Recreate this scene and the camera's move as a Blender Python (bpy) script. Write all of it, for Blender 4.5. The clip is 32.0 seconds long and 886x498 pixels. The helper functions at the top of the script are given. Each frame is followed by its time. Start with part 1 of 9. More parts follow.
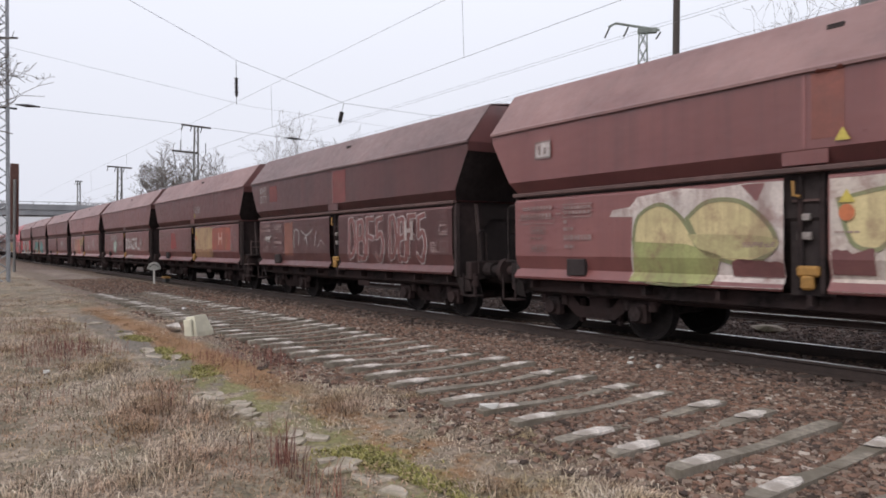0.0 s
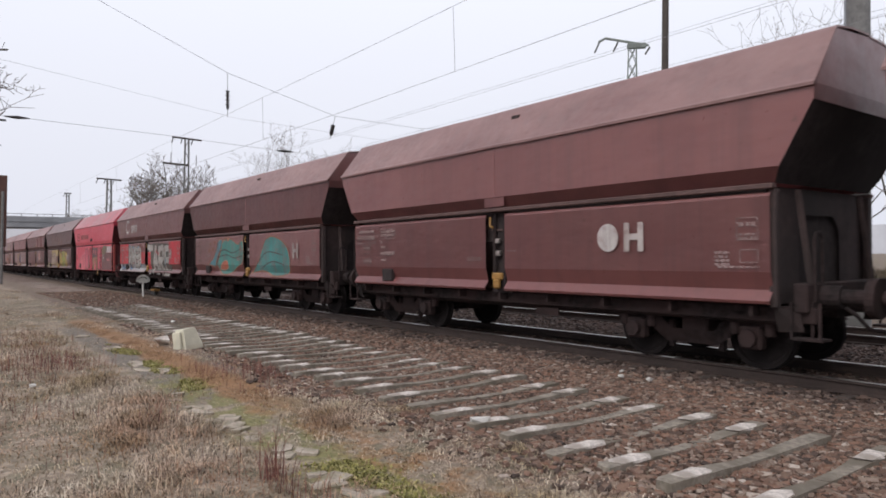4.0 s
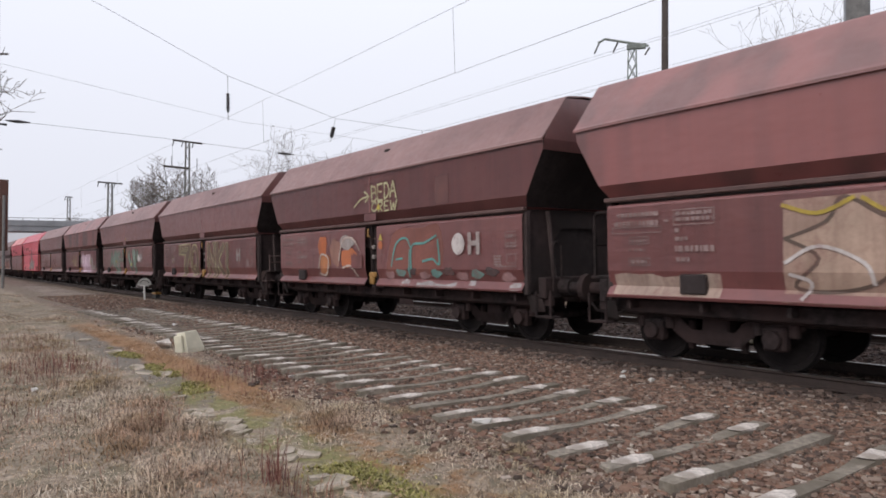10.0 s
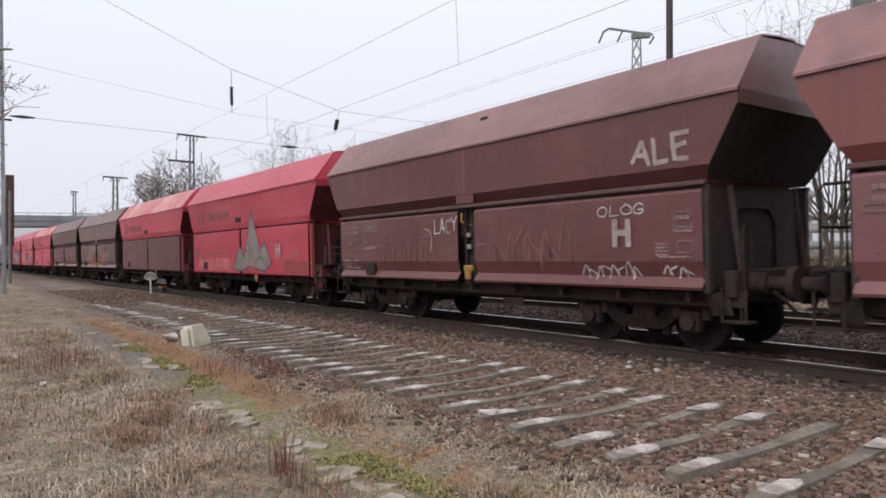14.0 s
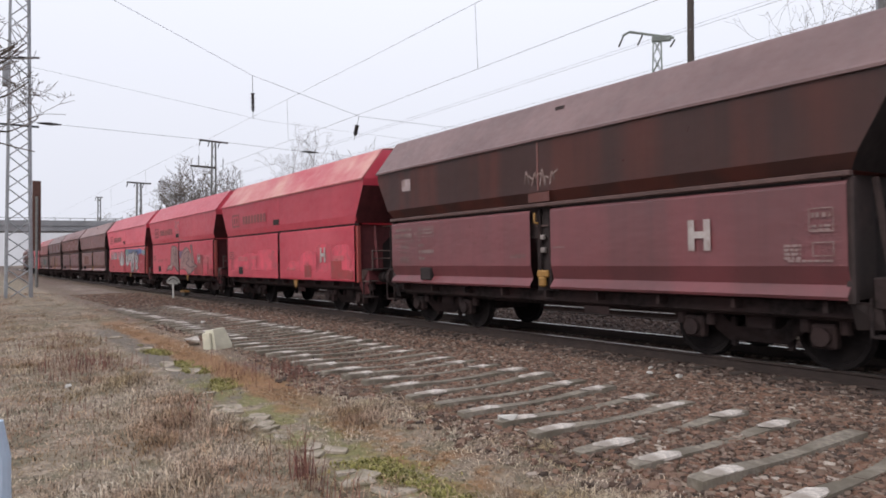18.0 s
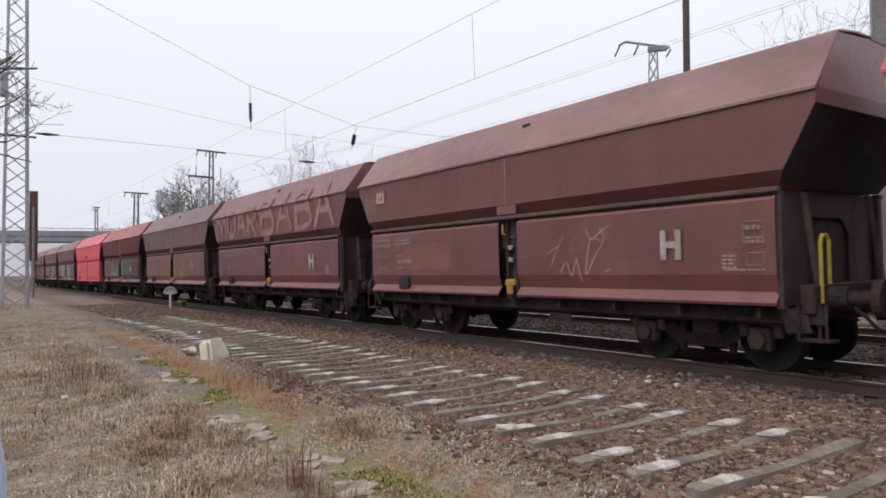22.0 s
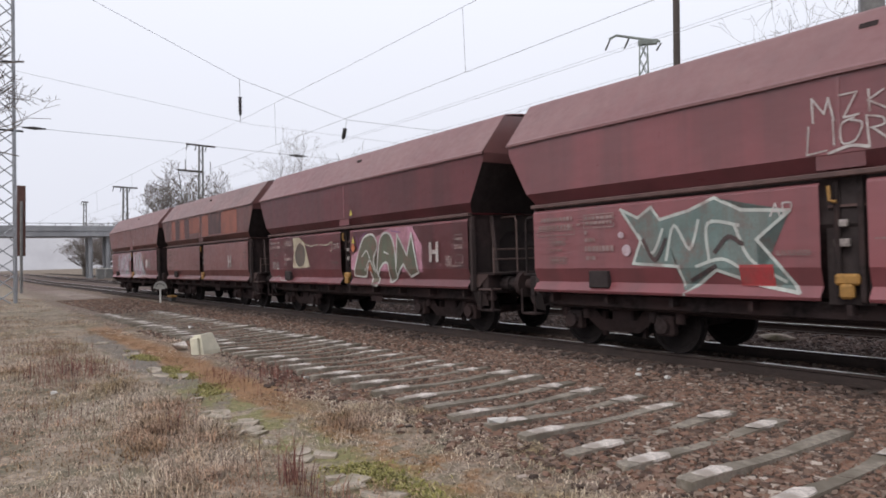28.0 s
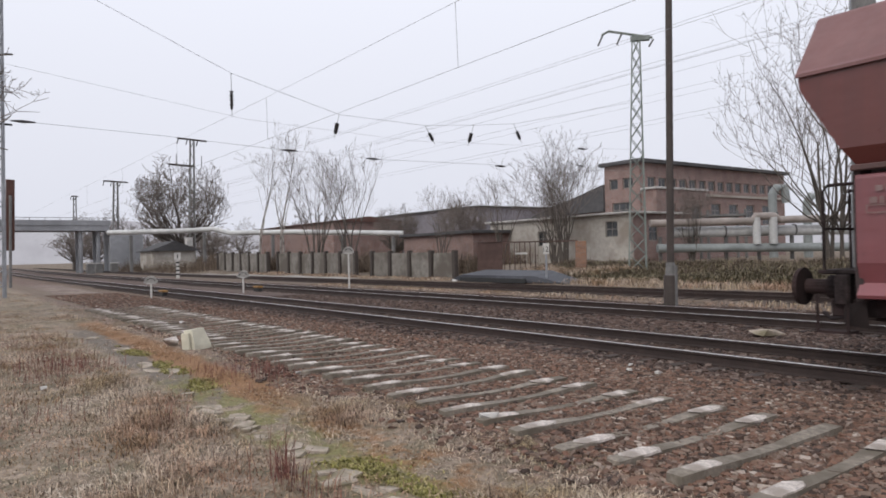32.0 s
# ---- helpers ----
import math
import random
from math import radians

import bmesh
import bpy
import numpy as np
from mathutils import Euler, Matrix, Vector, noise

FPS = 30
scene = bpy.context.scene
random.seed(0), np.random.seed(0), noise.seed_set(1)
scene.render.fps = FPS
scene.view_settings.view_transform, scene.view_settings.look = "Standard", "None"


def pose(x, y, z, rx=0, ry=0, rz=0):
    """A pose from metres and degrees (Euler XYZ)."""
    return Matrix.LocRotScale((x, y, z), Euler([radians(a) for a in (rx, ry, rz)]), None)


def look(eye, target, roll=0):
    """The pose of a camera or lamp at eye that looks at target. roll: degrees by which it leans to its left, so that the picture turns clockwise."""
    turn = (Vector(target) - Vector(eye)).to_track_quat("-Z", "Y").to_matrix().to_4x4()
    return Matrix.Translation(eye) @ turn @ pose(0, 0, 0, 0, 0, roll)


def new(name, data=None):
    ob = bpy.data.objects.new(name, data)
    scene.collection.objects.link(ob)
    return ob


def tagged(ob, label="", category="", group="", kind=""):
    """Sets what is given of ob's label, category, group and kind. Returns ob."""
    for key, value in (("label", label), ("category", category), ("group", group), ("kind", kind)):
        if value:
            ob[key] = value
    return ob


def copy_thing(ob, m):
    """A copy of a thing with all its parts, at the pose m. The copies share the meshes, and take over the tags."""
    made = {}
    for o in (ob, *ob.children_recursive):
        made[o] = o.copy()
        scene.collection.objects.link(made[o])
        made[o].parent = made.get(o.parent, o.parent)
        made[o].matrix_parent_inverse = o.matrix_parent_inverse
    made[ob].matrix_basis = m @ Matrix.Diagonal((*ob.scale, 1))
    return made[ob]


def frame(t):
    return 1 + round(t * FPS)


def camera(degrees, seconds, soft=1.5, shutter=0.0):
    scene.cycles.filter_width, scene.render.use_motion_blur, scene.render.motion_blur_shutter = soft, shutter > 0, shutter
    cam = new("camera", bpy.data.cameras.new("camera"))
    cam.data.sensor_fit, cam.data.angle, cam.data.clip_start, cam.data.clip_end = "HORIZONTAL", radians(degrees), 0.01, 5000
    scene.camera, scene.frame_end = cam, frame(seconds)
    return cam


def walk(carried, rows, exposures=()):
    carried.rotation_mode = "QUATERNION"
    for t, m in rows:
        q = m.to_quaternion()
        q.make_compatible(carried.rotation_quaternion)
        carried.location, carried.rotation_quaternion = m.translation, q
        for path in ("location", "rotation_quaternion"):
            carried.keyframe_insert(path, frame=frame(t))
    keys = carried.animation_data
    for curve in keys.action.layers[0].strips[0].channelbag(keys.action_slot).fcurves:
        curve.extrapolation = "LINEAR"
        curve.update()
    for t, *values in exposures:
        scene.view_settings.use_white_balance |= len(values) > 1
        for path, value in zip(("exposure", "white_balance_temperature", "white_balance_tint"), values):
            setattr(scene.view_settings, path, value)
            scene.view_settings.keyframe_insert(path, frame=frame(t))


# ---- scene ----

EYE = Vector((0, 0, 1.62))  # the world's z = 0 is the rail top of the train's track


def aim(yaw, pitch, roll):
    """Camera pose: yaw from the track's far direction (-x) towards the track's side (+y)."""
    y, p, r = radians(yaw), radians(pitch), radians(roll)
    fwd = Vector((-math.cos(y) * math.cos(p), math.sin(y) * math.cos(p), math.sin(p)))
    right = fwd.cross(Vector((0, 0, 1))).normalized()
    up = right.cross(fwd)
    rt = math.cos(r) * right + math.sin(r) * up
    upr = -math.sin(r) * right + math.cos(r) * up
    m = Matrix((rt, upr, -fwd)).transposed().to_4x4()
    m.translation = EYE
    return m


cam = camera(66.2, 32.0, soft=1.75, shutter=0.07)
# seconds, yaw, pitch, roll: a camera held in one place
PATH = (
    (0, 35.86, -0.46, -0.56), (0.5, 35.77, -0.23, -0.48), (1, 35.68, 0.03, -0.45), (1.5, 35.73, 0.23, -0.48),
    (2, 35.94, 0.40, -0.53), (2.5, 36.23, 0.48, -0.52), (3, 36.53, 0.54, -0.48), (3.5, 36.57, 0.61, -0.46),
    (5.5, 36.91, 0.58, -0.57), (6, 36.90, 0.62, -0.52), (6.5, 36.86, 0.66, -0.50), (7, 36.85, 0.61, -0.49),
    (7.5, 36.89, 0.62, -0.51), (8, 36.80, 0.61, -0.49), (8.5, 36.76, 0.59, -0.57), (9, 36.67, 0.66, -0.61),
    (9.5, 36.60, 0.68, -0.75), (10, 36.55, 0.75, -0.81), (10.5, 36.51, 0.80, -0.86), (11, 36.48, 0.75, -0.97),
    (11.5, 36.44, 0.67, -1.04), (12, 36.51, 0.57, -1.11), (12.5, 36.77, 0.30, -1.12), (13, 36.90, 0.14, -1.12),
    (13.5, 36.69, 0.07, -1.18), (14, 36.13, 0.07, -1.24), (14.5, 35.46, 0.14, -1.18), (16.5, 34.35, 0.51, -1.19),
    (17, 34.35, 0.53, -1.21), (17.5, 34.45, 0.50, -1.29), (18, 34.51, 0.49, -1.24), (18.5, 34.50, 0.57, -1.17),
    (19, 34.69, 0.70, -1.19), (19.5, 34.75, 0.89, -1.25), (20, 34.69, 1.10, -1.27), (20.5, 34.61, 1.19, -1.30),
    (21, 34.57, 1.26, -1.34), (21.5, 34.71, 1.27, -1.35), (22, 34.73, 1.27, -1.39), (22.5, 34.77, 1.29, -1.39),
    (23, 34.80, 1.27, -1.38), (23.5, 34.86, 1.21, -1.44), (24, 34.97, 1.08, -1.53), (24.5, 35.07, 0.95, -1.58),
    (25, 35.20, 0.83, -1.64), (25.5, 35.33, 0.76, -1.63), (27.5, 35.52, 0.76, -1.58), (28, 35.46, 0.74, -1.56),
    (28.5, 35.48, 0.72, -1.58), (29, 35.55, 0.68, -1.57), (29.5, 35.67, 0.58, -1.57), (30, 35.78, 0.47, -1.50),
    (30.5, 35.89, 0.39, -1.49), (31, 36.01, 0.34, -1.47), (31.5, 36.09, 0.33, -1.43), (32, 36.11, 0.33, -1.44),
)
walk(cam, [(t, aim(a, b, c)) for t, a, b, c in PATH], exposures=[(0, 0.10), (20, 0.12), (30, 0.10), (31, 0.07), (32, 0.03)])

# ---- light: a bright overcast winter sky ----
world = bpy.data.worlds.new("overcast")
scene.world = world
world.use_nodes = True
wn, wl = world.node_tree.nodes, world.node_tree.links
bg = wn["Background"]
sky = wn.new("ShaderNodeTexSky")
sky.sky_type, sky.sun_disc = "NISHITA", False
sky.sun_elevation, sky.sun_rotation = radians(35), radians(160)
sky.air_density, sky.dust_density, sky.ozone_density = 1.5, 6.0, 1.0
scale = wn.new("ShaderNodeVectorMath")
scale.operation = "SCALE"
scale.inputs["Scale"].default_value = 0.05
cloud = wn.new("ShaderNodeMixRGB")
cloud.inputs[0].default_value = 0.9
cloud.inputs[2].default_value = (0.915, 0.935, 1.04, 1)
wl.new(sky.outputs[0], scale.inputs[0])
wl.new(scale.outputs[0], cloud.inputs[1])
wl.new(cloud.outputs[0], bg.inputs[0])
bg.inputs[1].default_value = 1.02
sun = new("sun", bpy.data.lights.new("sun", "SUN"))
sun.data.energy, sun.data.angle, sun.data.color = 1.5, radians(40), (1.0, 0.97, 0.93)
sun.matrix_basis = look((4, -13, 13), (0, 0, 0))

# ---- materials ----
def mat(name, rough=0.8, metal=0.0):
    m = bpy.data.materials.new(name)
    m.use_nodes = True
    b = m.node_tree.nodes["Principled BSDF"]
    b.inputs["Roughness"].default_value, b.inputs["Metallic"].default_value = rough, metal
    return m


def node(m, kind, **ins):
    n = m.node_tree.nodes.new(kind)
    for k, v in ins.items():
        n.inputs[k].default_value = v
    return n


def wire(m, a, b):
    m.node_tree.links.new(a, b)


def ramp(m, fac, stops):
    n = m.node_tree.nodes.new("ShaderNodeValToRGB")
    while len(n.color_ramp.elements) < len(stops):
        n.color_ramp.elements.new(0.5)
    for e, (p, c) in zip(n.color_ramp.elements, stops):
        e.position, e.color = p, (*c, 1) if len(c) == 3 else c
    wire(m, fac, n.inputs[0])
    return n.outputs[0]


def coords(m, scale=(1, 1, 1), space="Object"):
    tc = m.node_tree.nodes.new("ShaderNodeTexCoord")
    mp = m.node_tree.nodes.new("ShaderNodeMapping")
    mp.inputs["Scale"].default_value = scale
    if space == "World":
        g = m.node_tree.nodes.new("ShaderNodeNewGeometry")
        wire(m, g.outputs["Position"], mp.inputs[0])
    else:
        wire(m, tc.outputs["Object"], mp.inputs[0])
    return mp.outputs[0]


def noise_fac(m, vec, scale, detail=4, rough=0.6):
    n = node(m, "ShaderNodeTexNoise", Scale=scale, Detail=detail, Roughness=rough)
    wire(m, vec, n.inputs["Vector"])
    return n.outputs["Fac"]


def mix(m, fac, a, b, mode="MIX"):
    n = m.node_tree.nodes.new("ShaderNodeMixRGB")
    n.blend_type = mode
    for sock, v in ((n.inputs[0], fac), (n.inputs[1], a), (n.inputs[2], b)):
        if isinstance(v, (int, float)):
            sock.default_value = v
        elif isinstance(v, tuple):
            sock.default_value = (*v, 1)
        else:
            wire(m, v, sock)
    return n.outputs[0]


def bump(m, height, strength=0.3, dist=0.02):
    n = node(m, "ShaderNodeBump", Strength=strength, Distance=dist)
    wire(m, height, n.inputs["Height"])
    wire(m, n.outputs[0], m.node_tree.nodes["Principled BSDF"].inputs["Normal"])


def base(m, col):
    wire(m, col, m.node_tree.nodes["Principled BSDF"].inputs["Base Color"])


def shade(c, k):
    return tuple(min(1, x * k) for x in c)


def grainy(name, col, rough=0.85, scale=8.0, spread=0.35, metal=0.0, bumpy=0.2, space="Object", second=None):
    """A plain worn surface: two scales of tone and a fine relief."""
    m = mat(name, rough, metal)
    v = coords(m, space=space)
    big = noise_fac(m, v, scale * 0.15, 3)
    small = noise_fac(m, v, scale, 6, 0.7)
    c1 = ramp(m, small, [(0.3, shade(col, 1 - spread)), (0.7, shade(col, 1 + spread))])
    c2 = mix(m, ramp(m, big, [(0.42, (0, 0, 0)), (0.62, (1, 1, 1))]), c1, second or shade(col, 0.75))
    base(m, c2)
    bump(m, small, bumpy, 0.01)
    return m


def paint(name, col, dirt=(0.05, 0.035, 0.035), fade=None, amount=0.5, rough=0.42, patchy=None, blot=(0.44, 0.60, 0.62)):
    """Weathered wagon paint: faded clouds, soot running down in streaks, rust spots; each object differs."""
    m = mat(name, rough)
    col = shade(col, 0.93)
    tc = m.node_tree.nodes.new("ShaderNodeTexCoord")
    info = m.node_tree.nodes.new("ShaderNodeObjectInfo")
    shift = node(m, "ShaderNodeVectorMath")
    shift.operation = "SCALE"
    comb = m.node_tree.nodes.new("ShaderNodeCombineXYZ")
    wire(m, info.outputs["Random"], comb.inputs[0])
    wire(m, comb.outputs[0], shift.inputs[0])
    shift.inputs["Scale"].default_value = 60
    add = node(m, "ShaderNodeVectorMath")
    wire(m, tc.outputs["Object"], add.inputs[0])
    wire(m, shift.outputs[0], add.inputs[1])

    def at(sc):
        mp = m.node_tree.nodes.new("ShaderNodeMapping")
        mp.inputs["Scale"].default_value = sc
        wire(m, add.outputs[0], mp.inputs[0])
        return mp.outputs[0]
    clouds = noise_fac(m, at((0.35, 0.5, 0.8)), 1.0, 4)
    streak = noise_fac(m, at((2.6, 2.6, 0.12)), 1.0, 5, 0.7)
    patch = noise_fac(m, at((0.9, 0.9, 0.10)), 1.0, 2)
    spots = noise_fac(m, at((1, 1, 1)), 5.0, 8, 0.75)
    c = mix(m, ramp(m, clouds, [(0.35, (0, 0, 0)), (0.7, (1, 1, 1))]), col, fade or shade(col, 1.35))
    c = mix(m, ramp(m, patch, [(blot[0], (0, 0, 0)), (blot[1], ((blot[2] if patchy else amount * 0.5),) * 3)]), c, patchy or shade(col, 0.6))
    c = mix(m, ramp(m, streak, [(0.48, (0, 0, 0)), (0.76, (amount * 0.6,) * 3)]), c, dirt)
    c = mix(m, ramp(m, spots, [(0.62, (0, 0, 0)), (0.72, (amount,) * 3)]), c, (0.09, 0.045, 0.03))
    base(m, c)
    r = ramp(m, spots, [(0.3, (rough - 0.16,) * 3), (0.7, (rough + 0.08,) * 3)])
    wire(m, r, m.node_tree.nodes["Principled BSDF"].inputs["Roughness"])
    m.node_tree.nodes["Principled BSDF"].inputs["Specular IOR Level"].default_value = 0.8
    bump(m, clouds, 0.5, 0.06)
    return m


PAINTS = {
    "brown": paint("oxide_brown_paint", (0.210, 0.072, 0.070), fade=(0.245, 0.092, 0.084), patchy=(0.185, 0.066, 0.063)),
    # also on end plates, where its darkness stands in for shade
    "dark": paint("sooty_and_shaded_brown_paint", (0.145, 0.063, 0.061), fade=(0.175, 0.076, 0.072), patchy=(0.185, 0.073, 0.070)),
    "warm": paint("rusty_brown_paint", (0.140, 0.058, 0.052), fade=(0.17, 0.066, 0.056), amount=0.5, patchy=(0.265, 0.095, 0.083)),
    "banded": paint("red_and_brown_banded_paint", (0.120, 0.052, 0.050), fade=(0.135, 0.058, 0.055), amount=0.35, patchy=(0.285, 0.088, 0.080), blot=(0.42, 0.52, 0.85)),
    "clouded": paint("cloudy_oxide_paint", (0.150, 0.058, 0.056), fade=(0.165, 0.066, 0.062), amount=0.3, patchy=(0.27, 0.086, 0.080), blot=(0.38, 0.52, 0.85)),
    "ember": paint("rust_clouded_brown_paint", (0.118, 0.054, 0.048), fade=(0.135, 0.060, 0.052), patchy=(0.215, 0.062, 0.046), blot=(0.46, 0.58, 0.7)),
    "plum": paint("plum_brown_paint", (0.22, 0.066, 0.073), amount=0.4, patchy=(0.155, 0.062, 0.065)),
    "red": paint("traffic_red_paint", (0.65, 0.040, 0.082), fade=(0.70, 0.095, 0.135), amount=0.2, dirt=(0.34, 0.04, 0.045)),
    "rust": paint("faded_rust_red_paint", (0.33, 0.060, 0.054), fade=(0.36, 0.076, 0.066), amount=0.35, patchy=(0.25, 0.056, 0.050)),
    "umber": paint("umber_brown_paint", (0.155, 0.048, 0.042), fade=(0.175, 0.054, 0.047), amount=0.35, patchy=(0.205, 0.054, 0.044)),
    "clean_red": paint("fresh_red_paint", (0.76, 0.04, 0.078), fade=(0.80, 0.07, 0.11), amount=0.1, dirt=(0.3, 0.03, 0.03)),
}
ROOFS = {
    "brown": paint("dusty_brown_roof_paint", (0.168, 0.074, 0.069), fade=(0.248, 0.132, 0.120), amount=0.4, rough=0.55),
    "dark": paint("sooty_roof_paint", (0.124, 0.064, 0.061), fade=(0.192, 0.112, 0.104), amount=0.4, rough=0.55),
    "warm": paint("rusty_roof_paint", (0.130, 0.060, 0.056), fade=(0.16, 0.08, 0.072), amount=0.5, rough=0.55, patchy=(0.195, 0.088, 0.080)),
    "banded": paint("banded_roof_paint", (0.140, 0.066, 0.064), fade=(0.165, 0.085, 0.082), amount=0.35, rough=0.55, patchy=(0.275, 0.118, 0.112), blot=(0.42, 0.54, 0.8)),
    "clouded": paint("cloudy_roof_paint", (0.165, 0.078, 0.074), fade=(0.185, 0.095, 0.09), amount=0.3, rough=0.55, patchy=(0.27, 0.112, 0.104), blot=(0.40, 0.54, 0.8)),
    "ember": paint("mauve_brown_roof_paint", (0.128, 0.064, 0.062), fade=(0.175, 0.098, 0.094), amount=0.4, rough=0.55),
    "plum": paint("plum_roof_paint", (0.176, 0.066, 0.067), fade=(0.192, 0.092, 0.088), amount=0.3, rough=0.55),
    "rust": paint("rust_red_roof_paint", (0.30, 0.052, 0.054), fade=(0.31, 0.078, 0.075), amount=0.3, rough=0.55, dirt=(0.26, 0.17, 0.14)),
    "red": paint("crimson_roof_paint", (0.44, 0.032, 0.058), fade=(0.47, 0.06, 0.085), amount=0.2, rough=0.5, dirt=(0.36, 0.10, 0.10)),
    "dusty_red": paint("mauve_dusted_red_roof_paint", (0.36, 0.07, 0.085), fade=(0.30, 0.15, 0.15), amount=0.4, rough=0.5, dirt=(0.26, 0.14, 0.13), patchy=(0.46, 0.05, 0.075)),
    "umber": paint("umber_roof_paint", (0.150, 0.056, 0.052), fade=(0.175, 0.072, 0.066), amount=0.3, rough=0.55),
    "tan_red": paint("bleached_red_roof_paint", (0.46, 0.045, 0.070), fade=(0.60, 0.33, 0.28), amount=0.3, rough=0.55, dirt=(0.52, 0.30, 0.25), patchy=(0.44, 0.055, 0.08)),
    "clean_red": paint("red_roof_paint", (0.50, 0.035, 0.062), fade=(0.52, 0.06, 0.085), amount=0.1, rough=0.45, dirt=(0.4, 0.05, 0.05)),
}
# black steel; on end slopes and the hopper it also carries painted shade
SOOT_SHADE = grainy("sooty_shaded_steel", (0.042, 0.033, 0.033), 0.85, 6)
UNDER = grainy("grimy_underframe_steel", (0.026, 0.020, 0.020), 0.95, 9, spread=0.7, second=(0.044, 0.029, 0.028), bumpy=0.5)
STEEL = grainy("wheel_steel", (0.018, 0.0145, 0.0145), 0.95, 9, spread=0.6)
for grimy in (SOOT_SHADE, UNDER, STEEL):
    grimy.node_tree.nodes["Principled BSDF"].inputs["Specular IOR Level"].default_value = 0.15
DAUBED = grainy("pale_daubed_steel", (0.30, 0.265, 0.25), 0.8, 14, spread=0.8, second=(0.07, 0.05, 0.045))
LEDGE = grainy("dusty_ledge_steel", (0.095, 0.052, 0.047), 0.7, 7)
# end steel, its brown darkened to hold the shade between wagons
ENDSTEEL = grainy("shaded_brown_end_steel", (0.048, 0.030, 0.029), 0.85, 4, spread=0.4, second=(0.028, 0.020, 0.019))
RAILPAINT = grainy("worn_brown_handrail_paint", (0.095, 0.058, 0.053), 0.7, 9)
SHINE = mat("polished_rail_steel", 0.3, 1.0)
base(SHINE, ramp(SHINE, noise_fac(SHINE, coords(SHINE, (0.5, 8, 8)), 2.0), [(0.3, (0.66, 0.64, 0.63)), (0.7, (0.85, 0.83, 0.82))]))
RAILRUST = grainy("rusty_rail_web", (0.040, 0.026, 0.022), 0.85, 12)
SEAT = grainy("pale_sleeper_seat", (0.52, 0.47, 0.43), 0.9, 22, spread=0.6, second=(0.29, 0.25, 0.215), bumpy=0.6)
SLEEPER = grainy("worn_sleeper_concrete", (0.215, 0.185, 0.150), 0.9, 14, spread=0.5, second=(0.125, 0.105, 0.080), bumpy=0.5, space="World")
YELLOW = grainy("yellow_paint", (0.36, 0.26, 0.035), 0.6, 9)
AMBER = grainy("amber_latch_paint", (0.28, 0.145, 0.035), 0.6, 9)
WHITE = grainy("dull_white_paint", (0.55, 0.53, 0.50), 0.7, 9, spread=0.2)
CREAM = grainy("cream_plastic", (0.62, 0.585, 0.46), 0.6, 5, spread=0.12)

# ---- building helpers ----
def part(name, bm, material, parent=None, label="", m=None, smooth=False):
    """One mesh object out of a bmesh, under a thing or a part."""
    me = bpy.data.meshes.new(name)
    bm.to_mesh(me)
    bm.free()
    if smooth:
        me.polygons.foreach_set("use_smooth", [True] * len(me.polygons))
    for mm in material if isinstance(material, (list, tuple)) else [material]:
        me.materials.append(mm)
    ob = new(name, me)
    if m is not None:
        ob.matrix_basis = m
    if parent is not None:
        ob.parent = parent
    if label:
        tagged(ob, label)
    return ob


def like(name, src, parent, m, material=None):
    """Another object on the mesh of src."""
    ob = new(name, src.data)
    ob.parent, ob.matrix_basis = parent, m
    return ob


def thing(name, label, category, group="", kind="", m=None):
    e = new(name)
    e.empty_display_size = 0.3
    if m is not None:
        e.matrix_basis = m
    return tagged(e, label, category, group, kind)


def box(x0, x1, y0, y1, z0, z1, bev=0.0, bm=None):
    bm = bm or bmesh.new()
    r = bmesh.ops.create_cube(bm, size=1)
    bmesh.ops.scale(bm, verts=r["verts"], vec=(x1 - x0, y1 - y0, z1 - z0))
    bmesh.ops.translate(bm, verts=r["verts"], vec=((x0 + x1) / 2, (y0 + y1) / 2, (z0 + z1) / 2))
    if bev:
        es = list({e for v in r["verts"] for e in v.link_edges})
        bmesh.ops.bevel(bm, geom=es, offset=bev, segments=1, affect="EDGES")
    return bm


def rod(a, b, r0, r1=None, n=8, bm=None, caps=True):
    """A straight round bar from a to b."""
    bm = bm or bmesh.new()
    a, b = Vector(a), Vector(b)
    d = b - a
    q = d.to_track_quat("Z", "Y").to_matrix().to_4x4()
    bmesh.ops.create_cone(bm, cap_ends=caps, segments=n, radius1=r0, radius2=r0 if r1 is None else r1, depth=d.length,
                          matrix=Matrix.Translation((a + b) / 2) @ q)
    return bm


def tube(points, r, n=6, bm=None):
    """A bent round bar through the points, as one skin."""
    bm = bm or bmesh.new()
    pts = [Vector(p) for p in points]
    rings, side = [], None
    for i, p in enumerate(pts):
        d = (pts[min(i + 1, len(pts) - 1)] - pts[max(i - 1, 0)]).normalized()
        if side is None:
            side = d.orthogonal().normalized()
        side = (side - d * side.dot(d)).normalized()
        other = d.cross(side)
        rings.append([bm.verts.new(p + r * (math.cos(6.28319 * k / n) * side + math.sin(6.28319 * k / n) * other)) for k in range(n)])
    for a, b in zip(rings, rings[1:]):
        for k in range(n):
            bm.faces.new((a[k], a[(k + 1) % n], b[(k + 1) % n], b[k]))
    bm.faces.new(rings[0][::-1])
    bm.faces.new(rings[-1])
    return bm


